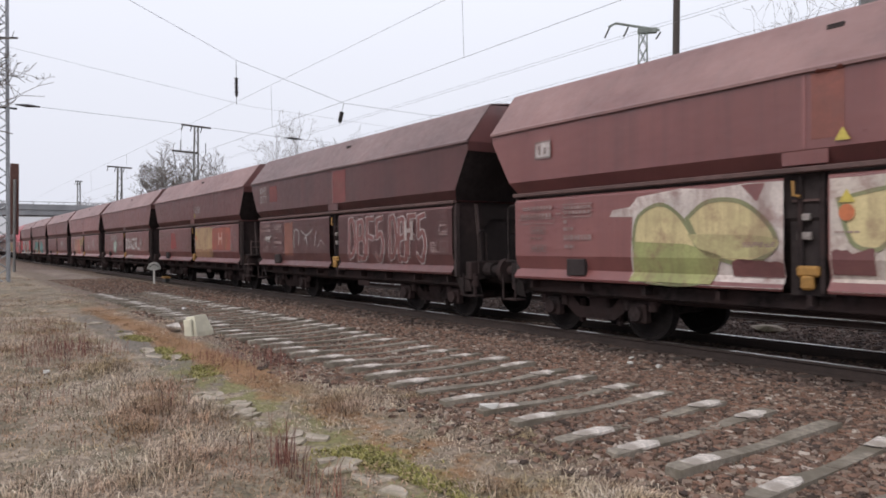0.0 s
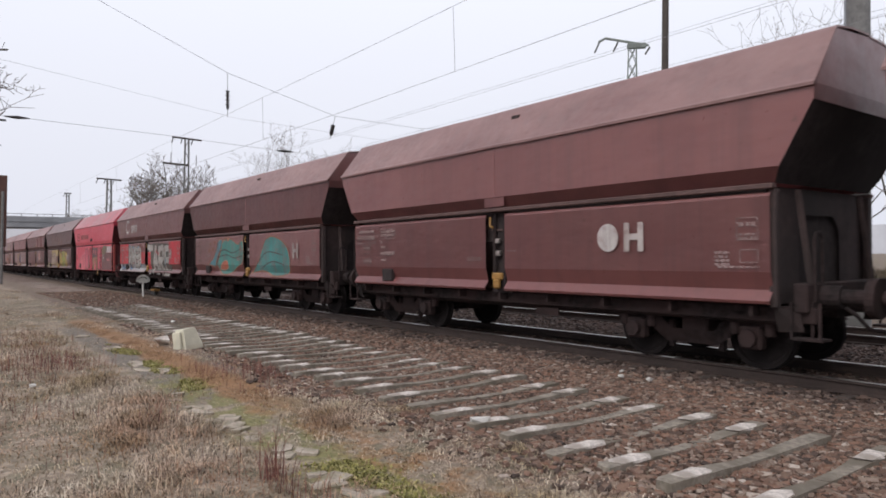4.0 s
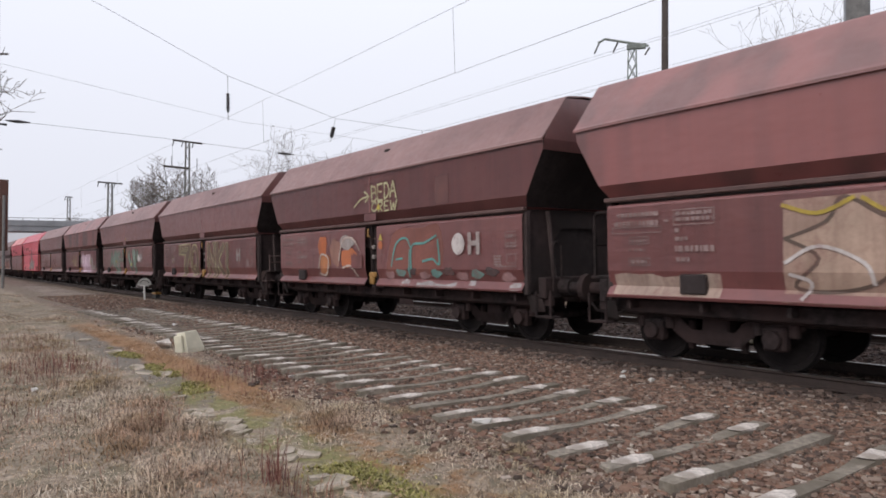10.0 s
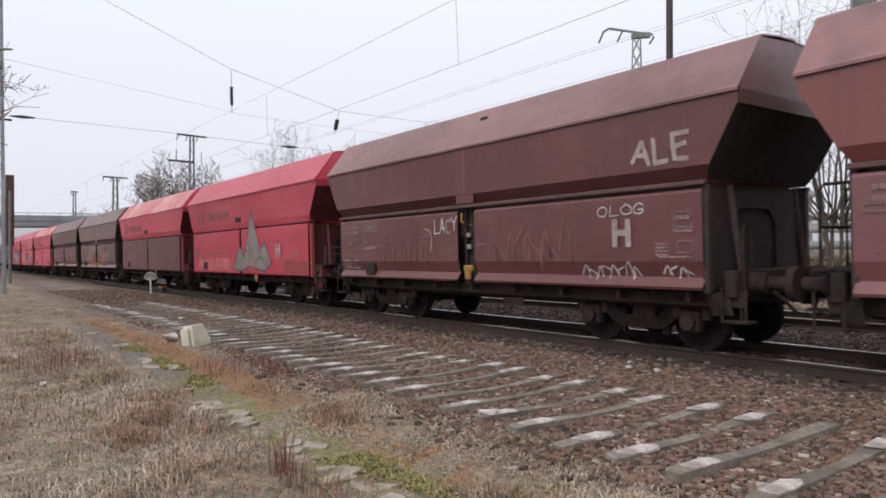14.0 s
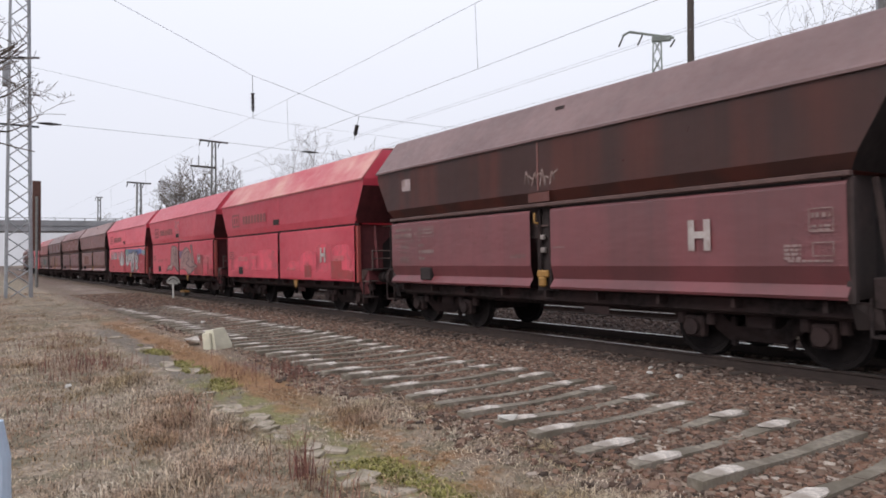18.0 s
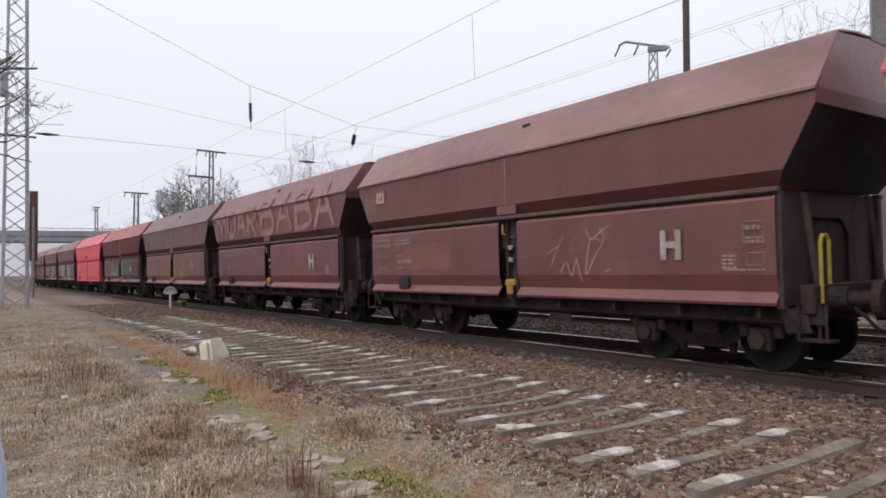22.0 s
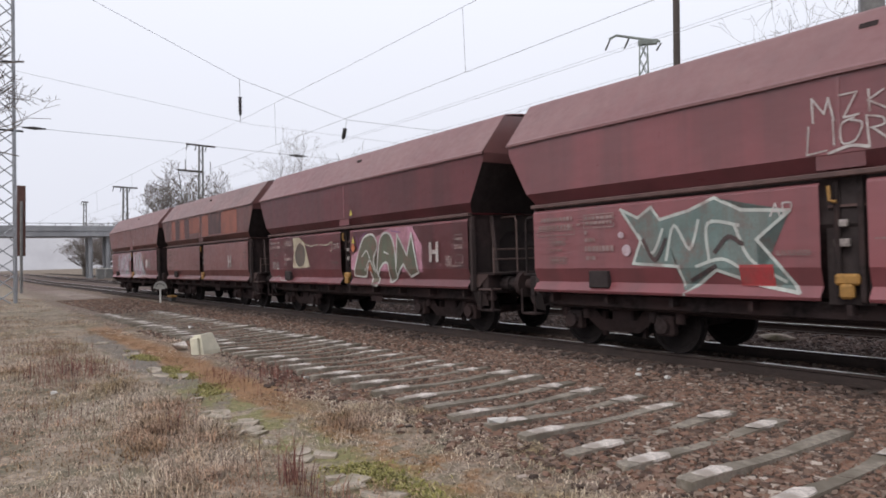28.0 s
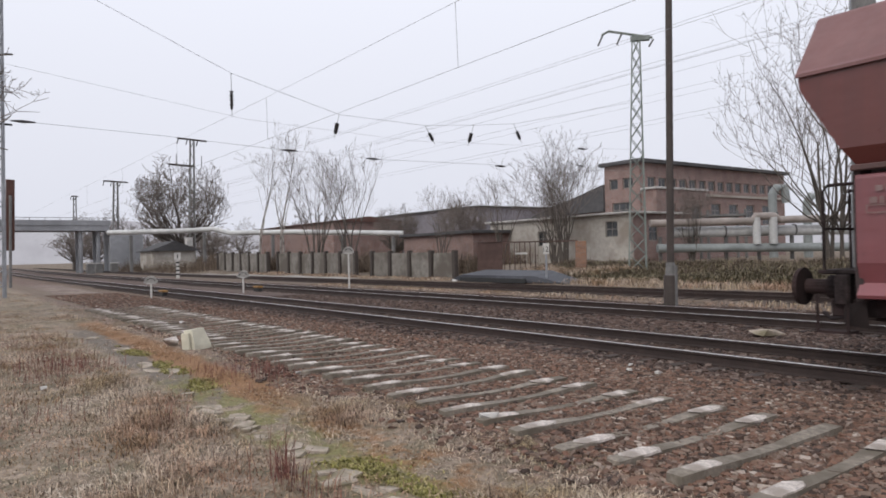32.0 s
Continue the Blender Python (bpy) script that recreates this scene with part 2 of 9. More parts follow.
def sheet(profile, x0, x1, thick=0.0, bm=None, cuts=1):
    """Extrudes an open (y, z) profile along x; thick gives it depth to its back."""
    bm = bm or bmesh.new()
    rows = []
    for i in range(cuts + 1):
        x = x0 + (x1 - x0) * i / cuts
        rows.append([bm.verts.new((x, y, z)) for y, z in profile])
    for a, b in zip(rows, rows[1:]):
        for i in range(len(profile) - 1):
            bm.faces.new((a[i], a[i + 1], b[i + 1], b[i]))
    if thick:
        bmesh.ops.solidify(bm, geom=bm.faces[:], thickness=thick)
    bmesh.ops.recalc_face_normals(bm, faces=bm.faces)
    return bm


def slab(profile, x0, x1, bm=None):
    """A closed (y, z) outline extruded along x, with end caps."""
    bm = bm or bmesh.new()
    a = [bm.verts.new((x0, y, z)) for y, z in profile]
    b = [bm.verts.new((x1, y, z)) for y, z in profile]
    n = len(profile)
    for i in range(n):
        bm.faces.new((a[i], a[(i + 1) % n], b[(i + 1) % n], b[i]))
    bm.faces.new(a)
    bm.faces.new(b[::-1])
    bmesh.ops.recalc_face_normals(bm, faces=bm.faces)
    return bm


def hull(pts, bm=None):
    """A solid from its corner points."""
    bm = bm or bmesh.new()
    vs = [bm.verts.new(p) for p in pts]
    r = bmesh.ops.convex_hull(bm, input=vs)
    bmesh.ops.dissolve_limit(bm, angle_limit=0.01, verts=bm.verts, edges=bm.edges)
    return bm


# ---- the line of the tracks ----
def bend(x):
    """How far the curve leaves the straight, to the side, at x."""
    k, c = -0.00096, -0.00316e-3
    if x > 0:
        return 0.0
    e = max(x, -120.0)
    y = k * e * e / 2 + c * e ** 3
    return y + (k * e + 3 * c * e * e) * (x - e)


TRACK_Y = 10.07


def rear(t):
    """Where the rear buffers of the train's last wagon are at t seconds."""
    k, s = t / 10, 0.0
    for a in (0.2027, -1.437, 2.5927, -5.5627, 144.2497, -411.355):
        s = s * k + a
    return s - 0.12 - 0.25 * math.exp(-(t / 4.0) ** 2) + 0.09 * math.exp(-((t - 30) / 1.6) ** 2)

# ---- ground and tracks ----
def ground_z(x, y):
    """Height of the bare ground: ballast beds under the tracks, rough grass on the camera's side, a bank behind the far track."""
    u = y - bend(x)
    n = noise.noise(Vector((x * 0.35, y * 0.35, 0))) * 0.06 + noise.noise(Vector((x * 1.7, y * 1.7, 3))) * 0.03
    if u < 4.0:
        z = -0.15 + n * max(0.0, min(1.0, (4.4 - u)))
    elif u < 7.1:
        z = -0.165 + n * 0.25
    elif u < 8.3:
        z = -0.165 - 0.03 * (u - 7.1) + n * 0.3
    else:
        z = -0.20
    if 17.0 < u <= 20.5:
        z = -0.20 + n * 0.5
    elif 23.6 < u < 27.0:
        z = -0.19 + n * 2 + (u - 23.6) * 0.05
    elif u >= 27.0:
        z = -0.02 + min(0.45, (u - 27.0) * 0.05) + n * 2
    return z


def ground_material():
    """Grass soil, a mossy strip, old ballast and dark running-line ballast, with ragged borders."""
    m = mat("trackside_ground", 0.95)
    g = m.node_tree.nodes.new("ShaderNodeNewGeometry")
    xyz = m.node_tree.nodes.new("ShaderNodeSeparateXYZ")
    wire(m, g.outputs["Position"], xyz.inputs[0])
    pos = g.outputs["Position"]
    edge = noise_fac(m, pos, 0.9, 5, 0.65)
    fine = noise_fac(m, pos, 14, 5, 0.7)
    mid = noise_fac(m, pos, 2.2, 4)

    def math_node(op, a, b):
        n = m.node_tree.nodes.new("ShaderNodeMath")
        n.operation = op
        for s, v in zip(n.inputs, (a, b)):
            if isinstance(v, (int, float)):
                s.default_value = v
            else:
                wire(m, v, s)
        return n.outputs[0]
    yy = math_node("ADD", xyz.outputs[1], math_node("MULTIPLY", math_node("SUBTRACT", edge, 0.5), 1.3))

    def step(a, b):
        return math_node("DIVIDE", math_node("SUBTRACT", yy, a), b - a)

    def band(a, b):
        return ramp(m, step(a, b), [(0.0, (0, 0, 0)), (1.0, (1, 1, 1))])
    y2 = math_node("ADD", xyz.outputs[1], math_node("MULTIPLY", math_node("SUBTRACT", noise_fac(m, pos, 1.6, 5, 0.7), 0.5), 0.75))

    def belt(v, a, b, soft):
        """1 between a and b, fading out over soft."""
        w = b - a + 2 * soft
        t = math_node("DIVIDE", math_node("SUBTRACT", v, a - soft), w)
        return ramp(m, t, [(0.0, (0, 0, 0)), (soft / w, (1, 1, 1)), (1 - soft / w, (1, 1, 1)), (1.0, (0, 0, 0))])

    def times(*f):
        out = f[0]
        for g2 in f[1:]:
            out = math_node("MULTIPLY", out, g2)
        return out
    blotch = noise_fac(m, pos, 3.4, 4, 0.6)
    soil = ramp(m, fine, [(0.25, (0.085, 0.066, 0.050)), (0.5, (0.24, 0.187, 0.140)), (0.75, (0.44, 0.355, 0.275))])
    green = ramp(m, fine, [(0.3, (0.058, 0.050, 0.030)), (0.7, (0.17, 0.145, 0.088))])
    soil = mix(m, ramp(m, mid, [(0.42, (0, 0, 0)), (0.60, (0.8, 0.8, 0.8))]), soil, green)
    moss = ramp(m, fine, [(0.3, (0.085, 0.080, 0.030)), (0.7, (0.24, 0.215, 0.09))])
    rust = ramp(m, fine, [(0.3, (0.13, 0.070, 0.032)), (0.7, (0.31, 0.165, 0.078))])
    grit = ramp(m, fine, [(0.3, (0.075, 0.062, 0.050)), (0.7, (0.20, 0.168, 0.138))])
    strip = mix(m, times(belt(xyz.outputs[0], -19.0, -9.5, 1.5), belt(y2, 2.5, 2.95, 0.1)), soil, grit)
    strip = mix(m, times(belt(xyz.outputs[0], -10.0, -2.0, 1.0), belt(y2, 2.45, 3.1, 0.15), ramp(m, blotch, [(0.42, (0, 0, 0)), (0.55, (1, 1, 1))])), strip, moss)
    strip = mix(m, times(belt(xyz.outputs[0], -21.5, -8.5, 1.5), belt(y2, 3.05, 3.6, 0.15)), strip, rust)
    strip = mix(m, times(belt(xyz.outputs[0], -11.5, -3.5, 1.0), belt(y2, 3.08, 3.5, 0.2), ramp(m, blotch, [(0.46, (0, 0, 0)), (0.58, (0.9, 0.9, 0.9))])), strip, rust)
    cells = node(m, "ShaderNodeTexVoronoi", Scale=19.0)
    wire(m, pos, cells.inputs["Vector"])
    stone = m.node_tree.nodes.new("ShaderNodeSeparateColor")
    wire(m, cells.outputs["Color"], stone.inputs[0])
    old = ramp(m, stone.outputs[0], [(0.0, (0.105, 0.068, 0.054)), (0.5, (0.235, 0.142, 0.105)), (1.0, (0.36, 0.25, 0.20))])
    old = mix(m, ramp(m, cells.outputs["Distance"], [(0.25, (0, 0, 0)), (0.6, (0.75, 0.75, 0.75))]), old, (0.02, 0.015, 0.012))
    dark = mix(m, 0.5, old, (0.052, 0.035, 0.029))
    far = ramp(m, mid, [(0.35, (0.09, 0.066, 0.048)), (0.6, (0.20, 0.155, 0.11)), (0.75, (0.10, 0.08, 0.055))])
    c = strip
    c = mix(m, band(3.5, 3.9), c, mix(m, ramp(m, mid, [(0.42, (0, 0, 0)), (0.6, (0.8, 0.8, 0.8))]), old, soil))
    c = mix(m, band(4.7, 5.2), c, old)
    trod = times(belt(y2, 5.2, 6.9, 0.5), belt(xyz.outputs[0], -60.0, -24.0, 5.0), ramp(m, mid, [(0.4, (0, 0, 0)), (0.6, (0.8, 0.8, 0.8))]))
    c = mix(m, trod, c, (0.27, 0.225, 0.185))
    c = mix(m, times(belt(y2, 7.1, 8.3, 0.3), ramp(m, mid, [(0.35, (0, 0, 0)), (0.7, (0.55, 0.55, 0.55))])), c, (0.095, 0.075, 0.035))
    c = mix(m, band(8.4, 9.0), c, dark)
    c = mix(m, band(16.8, 17.4), c, mix(m, 0.5, dark, far))
    c = mix(m, band(23.6, 25.0), c, far)
    base(m, c)
    bump(m, mix(m, 0.5, fine, cells.outputs["Distance"]), 0.6, 0.03)
    return m


GROUND = ground_material()


def axis(stops):
    out = []
    for a, b, n in stops:
        out += [a + (b - a) * i / n for i in range(n)]
    return out + [stops[-1][1]]


def ground():
    xs = axis([(-3000, -400, 8), (-400, -120, 14), (-120, -40, 60), (-40, 6, 184), (6, 40, 20), (40, 3000, 10)])
    ys = axis([(-3000, -60, 8), (-60, -8, 14), (-8, 9, 85), (9, 30, 50), (30, 120, 40), (120, 3000, 10)])
    verts = [(x, y, ground_z(x, y)) for x in xs for y in ys]
    w = len(ys)
    faces = [(i * w + j, (i + 1) * w + j, (i + 1) * w + j + 1, i * w + j + 1) for i in range(len(xs) - 1) for j in range(w - 1)]
    me = bpy.data.meshes.new("ground")
    me.from_pydata(verts, [], faces)
    me.materials.append(GROUND)
    me.polygons.foreach_set("use_smooth", [True] * len(me.polygons))
    return tagged(new("ground", me), "dry winter grass and brown stone ballast along the tracks", "ground", kind="structure")


ground()

RAIL_PROFILE = [(-0.036, 0), (0.036, 0), (0.036, -0.035), (0.010, -0.048), (0.010, -0.135), (0.072, -0.155), (0.072, -0.168),
                (-0.072, -0.168), (-0.072, -0.155), (-0.010, -0.135), (-0.010, -0.048), (-0.036, -0.035)]


def rail(parent, off, x0, x1, z, head):
    """One running rail that follows the curve; its head is polished by traffic."""
    xs = [x0 + (x1 - x0) * i / 90 for i in range(91)]
    n = len(RAIL_PROFILE)
    verts = [(x, off + bend(x) + y, z + h) for x in xs for y, h in RAIL_PROFILE]
    faces, ids = [], []
    for i in range(90):
        for j in range(n):
            k = (j + 1) % n
            faces.append((i * n + j, i * n + k, (i + 1) * n + k, (i + 1) * n + j))
            ids.append(0 if j == 0 else 1)
    me = bpy.data.meshes.new("rail")
    me.from_pydata(verts, [], faces)
    me.materials.append(head)
    me.materials.append(RAILRUST)
    me.polygons.foreach_set("material_index", ids)
    ob = new("rail", me)
    ob.parent = parent
    return ob


DARK_SLEEPER = grainy("oiled_timber_sleeper", (0.055, 0.040, 0.033), 0.9, 10)


def sleeper_mesh():
    """A concrete sleeper along y: deep ends, a slimmer waist; its top is at z = 0."""
    st = [(y, h * 0.80, z, d) for y, h, z, d in ((-1.2, 0.085, 0.0, 0.16), (-1.16, 0.10, 0.008, 0.16), (-0.98, 0.105, 0.008, 0.16), (-0.80, 0.10, 0.0, 0.16), (-0.55, 0.095, -0.005, 0.16), (-0.25, 0.075, -0.022, 0.16),
          (0.25, 0.075, -0.022, 0.16), (0.55, 0.095, -0.005, 0.16), (0.80, 0.10, 0.0, 0.16), (0.98, 0.105, 0.008, 0.16), (1.16, 0.10, 0.008, 0.16), (1.2, 0.085, 0.0, 0.16))]
    bm = bmesh.new()
    rows = [[bm.verts.new(p) for p in ((-h * 1.15, y, -d), (-h, y, z), (h, y, z), (h * 1.15, y, -d))] for y, h, z, d in st]
    for a, b in zip(rows, rows[1:]):
        for i in range(4):
            bm.faces.new((a[i], a[(i + 1) % 4], b[(i + 1) % 4], b[i]))
    bm.faces.new(rows[0])
    bm.faces.new(rows[-1][::-1])
    bmesh.ops.recalc_face_normals(bm, faces=bm.faces)
    return bm


def track(y, label, z=0.0, x1=45, head=SHINE):
    t = thing("railway_track", label, "track", "railway tracks", "structure")
    for s in (-0.7525, 0.7525):
        rail(t, y + s, -260, x1, z, head)
    first = None
    for i in range(90):
        x = 3.0 - i * 0.62
        m = pose(x, y + bend(x), z - 0.172, 0, 0, random.uniform(-1, 1))
        first = like("sleeper", first, t, m) if first else part("sleeper", sleeper_mesh(), DARK_SLEEPER, t, m=m)
    return t


def old_track():
    """The lifted siding: concrete sleepers left in the ballast without rails."""
    t = thing("lifted_track", "row of weathered concrete sleepers left without rails", "track", kind="structure")
    first, seats = None, {}
    for i in range(50):
        x = 0.99 - i * 0.583 + random.uniform(-0.03, 0.03)
        y = 5.57 + bend(x) * 1.2 + random.uniform(-0.05, 0.05)
        z = -0.100 - max(0.0, (-x - 20) * 0.002) + random.uniform(-0.014, 0.008)
        m = pose(x, y, z, random.uniform(-0.8, 0.8), random.uniform(-1, 1), -1.0 + random.uniform(-1.2, 1.2))
        s = like("sleeper", first, t, m) if first else part("sleeper", sleeper_mesh(), SLEEPER, t, m=m)
        first = first or s
        for dy in (-0.84, 0.84):
            if random.random() < 0.12:
                continue
            k = random.randrange(4)
            mm = pose(0, dy + random.uniform(-0.07, 0.07), 0.008, 0, 0, random.uniform(-4, 4))
            if k not in seats:
                r = random.Random(k)
                pts = [(u * 0.085 * r.uniform(0.7, 1.05), v * r.uniform(0.09, 0.24), h) for u, v in ((-1, -1), (-0.3, -1.15), (1, -0.9), (1, 0.2), (0.9, 1), (0.1, 1.1), (-1, 0.8)) for h in (-0.02, r.uniform(0.002, 0.007))]
                seats[k] = part("rail_seat", hull(pts), SEAT, s, m=mm)
            else:
                like("rail_seat", seats[k], s, mm)
    return t


old_track()
TRACKS = [track(TRACK_Y, "running track with polished rails on dark stone ballast"),
          track(15.35, "second running track with polished rails in brown ballast"),
          track(22.0, "rusty side track behind the running lines", head=RAILRUST)]


# ---- loose stones and dry grass ----
def island_mat(name, stops, rough=0.95):
    m = mat(name, rough)
    g = m.node_tree.nodes.new("ShaderNodeNewGeometry")
    c = ramp(m, g.outputs["Random Per Island"], stops)
    v = noise_fac(m, g.outputs["Position"], 60, 3)
    base(m, mix(m, 0.35, c, ramp(m, v, [(0.3, (0.25, 0.22, 0.2)), (0.7, (1, 1, 1))]), "MULTIPLY"))
    return m


STONE = island_mat("ballast_stone", [(0.0, (0.045, 0.031, 0.025)), (0.3, (0.114, 0.070, 0.052)), (0.6, (0.212, 0.117, 0.080)), (0.82, (0.178, 0.128, 0.100)), (0.95, (0.26, 0.195, 0.155)), (1.0, (0.42, 0.36, 0.31))])
STONE_DARK = island_mat("running_line_ballast_stone", [(0.0, (0.030, 0.020, 0.017)), (0.4, (0.078, 0.050, 0.040)), (0.8, (0.135, 0.088, 0.070)), (1.0, (0.22, 0.18, 0.155))])


def scatter_stones(name, label, areas, material, size):
    rng = np.random.default_rng(5)
    cube = np.array([(-1, -1, -1), (1, -1, -1), (1, 1, -1), (-1, 1, -1), (-1, -1, 1), (1, -1, 1), (1, 1, 1), (-1, 1, 1)], float) * 0.5
    quads = np.array([(4, 5, 6, 7), (0, 1, 5, 4), (1, 2, 6, 5), (2, 3, 7, 6), (3, 0, 4, 7)])
    pts = []
    for x0, x1, y0, y1, per in areas:
        n = int((x1 - x0) * (y1 - y0) * per)
        pts.append(np.stack([rng.uniform(x0, x1, n), rng.uniform(y0, y1, n)], 1))
    pts = np.concatenate(pts)
    pts[:, 1] += [bend(x) for x in pts[:, 0]]
    z = np.array([ground_z(x, y) for x, y in pts])
    n = len(pts)
    v = cube[None] * rng.uniform(0.55, 1.25, (n, 8, 3)) * (size * rng.uniform(0.6, 1.35, (n, 1, 1))) * np.array([1.5, 0.95, 0.7])
    a, b = rng.uniform(0, 6.283, n), rng.uniform(-0.9, 0.9, n)
    ca, sa, cb, sb = np.cos(a), np.sin(a), np.cos(b), np.sin(b)
    y2, z2 = v[..., 1] * cb[:, None] - v[..., 2] * sb[:, None], v[..., 1] * sb[:, None] + v[..., 2] * cb[:, None]
    x3, y3 = v[..., 0] * ca[:, None] - y2 * sa[:, None], v[..., 0] * sa[:, None] + y2 * ca[:, None]
    co = np.stack([x3 + pts[:, :1], y3 + pts[:, 1:], z2 + (z + size * 0.22)[:, None]], -1).reshape(-1, 3)
    f = (quads[None] + (np.arange(n) * 8)[:, None, None]).reshape(-1, 4)
    me = bpy.data.meshes.new(name)
    me.from_pydata(co.tolist(), [], f.tolist())
    me.materials.append(material)
    return tagged(new(name, me), label, "ballast", kind="stuff")


scatter_stones("ballast", "red-brown broken stone ballast round the old sleepers",
               [(-10, 0.5, 4.45, 8.6, 640), (-22, -10, 4.7, 8.4, 270), (-42, -22, 4.8, 8.4, 100), (-12, 0, 4.0, 4.45, 260), (-10, 0, 3.6, 4.0, 50), (-20, -12, 4.1, 4.7, 110)], STONE, 0.042)
scatter_stones("ballast", "dark stone ballast of the running lines",
               [(-12, 0, 8.4, 14.2, 230), (-30, -12, 8.2, 14.2, 90), (-22, -3, 14.2, 18.6, 100), (-45, -22, 14.2, 18.6, 25)], STONE_DARK, 0.052)

def grass_material():
    """Dry blades from dark brown to straw; patches where the grass is redder, greener, greyer or bleached."""
    m = island_mat("dry_grass", [(0.0, (0.050, 0.035, 0.028)), (0.22, (0.22, 0.160, 0.118)), (0.45, (0.49, 0.385, 0.295)), (0.72, (0.68, 0.56, 0.44)), (0.92, (0.76, 0.65, 0.52)), (1.0, (0.80, 0.73, 0.62))], 0.8)
    g = m.node_tree.nodes.new("ShaderNodeNewGeometry")
    col = m.node_tree.nodes["Principled BSDF"].inputs["Base Color"].links[0].from_socket
    for sc, lo, hi, tint in ((0.5, 0.44, 0.60, (0.74, 0.57, 0.49)), (0.9, 0.48, 0.62, (0.64, 0.60, 0.44)), (1.7, 0.50, 0.64, (0.58, 0.50, 0.43)), (3.1, 0.54, 0.64, (1.25, 1.2, 1.12))):
        shift = node(m, "ShaderNodeVectorMath")
        wire(m, g.outputs["Position"], shift.inputs[0])
        shift.inputs[1].default_value = (sc * 37, 3, 0)
        col = mix(m, ramp(m, noise_fac(m, shift.outputs[0], sc, 3), [(lo, (0, 0, 0)), (hi, (0.9, 0.9, 0.9))]), col, tint, "MULTIPLY")
    base(m, col)
    return m


STRAW = grass_material()
MOSSY = island_mat("green_moss_grass", [(0.0, (0.11, 0.10, 0.035)), (0.4, (0.22, 0.205, 0.055)), (0.7, (0.33, 0.30, 0.085)), (1.0, (0.45, 0.38, 0.19))], 0.9)
STALK = island_mat("red_brown_stalks", [(0.0, (0.08, 0.03, 0.025)), (0.6, (0.21, 0.075, 0.062)), (1.0, (0.30, 0.14, 0.10))], 0.85)


def blades(name, label, spots, material, length, width, lean, category="grass"):
    """Many thin bent blades; spots: rows of x, y and a length factor."""
    rng = np.random.default_rng(len(spots))
    p = np.array(spots)
    n = len(p)
    z = np.array([ground_z(x, y) for x, y in p[:, :2]])
    a, ln = rng.uniform(0, 6.283, n), length * p[:, 2] * rng.uniform(0.5, 1.4, n)
    bend_by = lean * rng.uniform(0.3, 1.6, n)
    d = np.stack([np.cos(a), np.sin(a)], 1)
    w = np.stack([-d[:, 1], d[:, 0]], 1) * (width * rng.uniform(0.7, 1.4, n))[:, None]
    root = np.concatenate([p[:, :2], (z - 0.02)[:, None]], 1)
    m1 = root + np.concatenate([d * (ln * bend_by * 0.35)[:, None], (ln * 0.6)[:, None]], 1)
    tip = root + np.concatenate([d * (ln * bend_by)[:, None], (ln * (1.0 - 0.3 * bend_by)).clip(0.02)[:, None]], 1)
    w3 = np.concatenate([w, np.zeros((n, 1))], 1)
    tip[:, 2] = np.maximum(tip[:, 2], root[:, 2] + 0.02)
    co = np.stack([root - w3, root + w3, m1 + w3 * 0.8, m1 - w3 * 0.8, tip], 1).reshape(-1, 3)
    i = np.arange(n)[:, None] * 5
    f = (i + np.array([[0, 1, 2, 3]])).tolist() + (i + np.array([[3, 2, 4]])).tolist()
    me = bpy.data.meshes.new(name)
    me.from_pydata(co.tolist(), [], f)
    me.materials.append(material)
    return tagged(new(name, me), label, category, kind="stuff")


def grass_spots():
    rng = np.random.default_rng(3)
    out = []
    for x0, x1, y0, y1, n in ((-2.5, 5, -4, 2.6, 6000), (-9, -2.5, -4, -1.5, 4000), (-9, -2.5, -1.5, 2.6, 23000), (-9, -2.5, 2.6, 3.5, 7000), (-9, -2.5, 3.5, 4.5, 14000), (-20, -9, -2.5, 3.0, 32000), (-20, -9, 3.0, 4.5, 9000), (-30, -20, -3, 4.4, 22000), (-48, -30, -4, 4.4, 16000)):
        k = 0
        while k < n:
            x, y = rng.uniform(x0, x1), rng.uniform(y0, y1)
            c = noise.noise(Vector((x * 0.8, y * 0.8, 7))) + 0.5 * noise.noise(Vector((x * 2.5, y * 2.5, 1)))
            lim = 0.95 if y < 2.3 else 0.55
            k += 1
            if 2.42 < y < 3.55 and -20 < x < -3.4 and rng.random() < (0.75 if y < 3.0 or x < -9 else 0.35):
                continue
            if c > rng.uniform(-0.75, 0.75) - lim * 0.42:
                r = 0.05 + 0.05 * rng.random()
                for _ in range(2):
                    out.append((x + rng.normal(0, r), y + bend(x) + rng.normal(0, r), (0.42 + 1.25 * max(0, c) ** 1.3) * (1.0 if y < 2.3 else 0.75)))
    return out


blades("grass", "dry straw-coloured winter grass beside the tracks", grass_spots(), STRAW, 0.15, 0.0034, 1.15)


def moss_spots():
    rng = np.random.default_rng(8)
    out = []
    for _ in range(26000):
        x = -3 - 13 * rng.random() ** 1.4
        y = rng.normal(2.74 + 0.02 * max(0, -x - 4), 0.13)
        if noise.noise(Vector((x * 1.1, y * 1.5, 4))) > (0.28 if x < -6.2 else 0.12):
            out.append((x, y + bend(x), 0.5))
    return out


def rust_moss_spots():
    rng = np.random.default_rng(18)
    out = []
    for _ in range(22000):
        x = rng.uniform(-21.5, -4.5)
        y = rng.normal(3.3, 0.15)
        if noise.noise(Vector((x * 0.9, y * 1.5, 14))) > (-0.2 if x < -8.5 else 0.22):
            out.append((x, y + bend(x), 0.5))
    return out


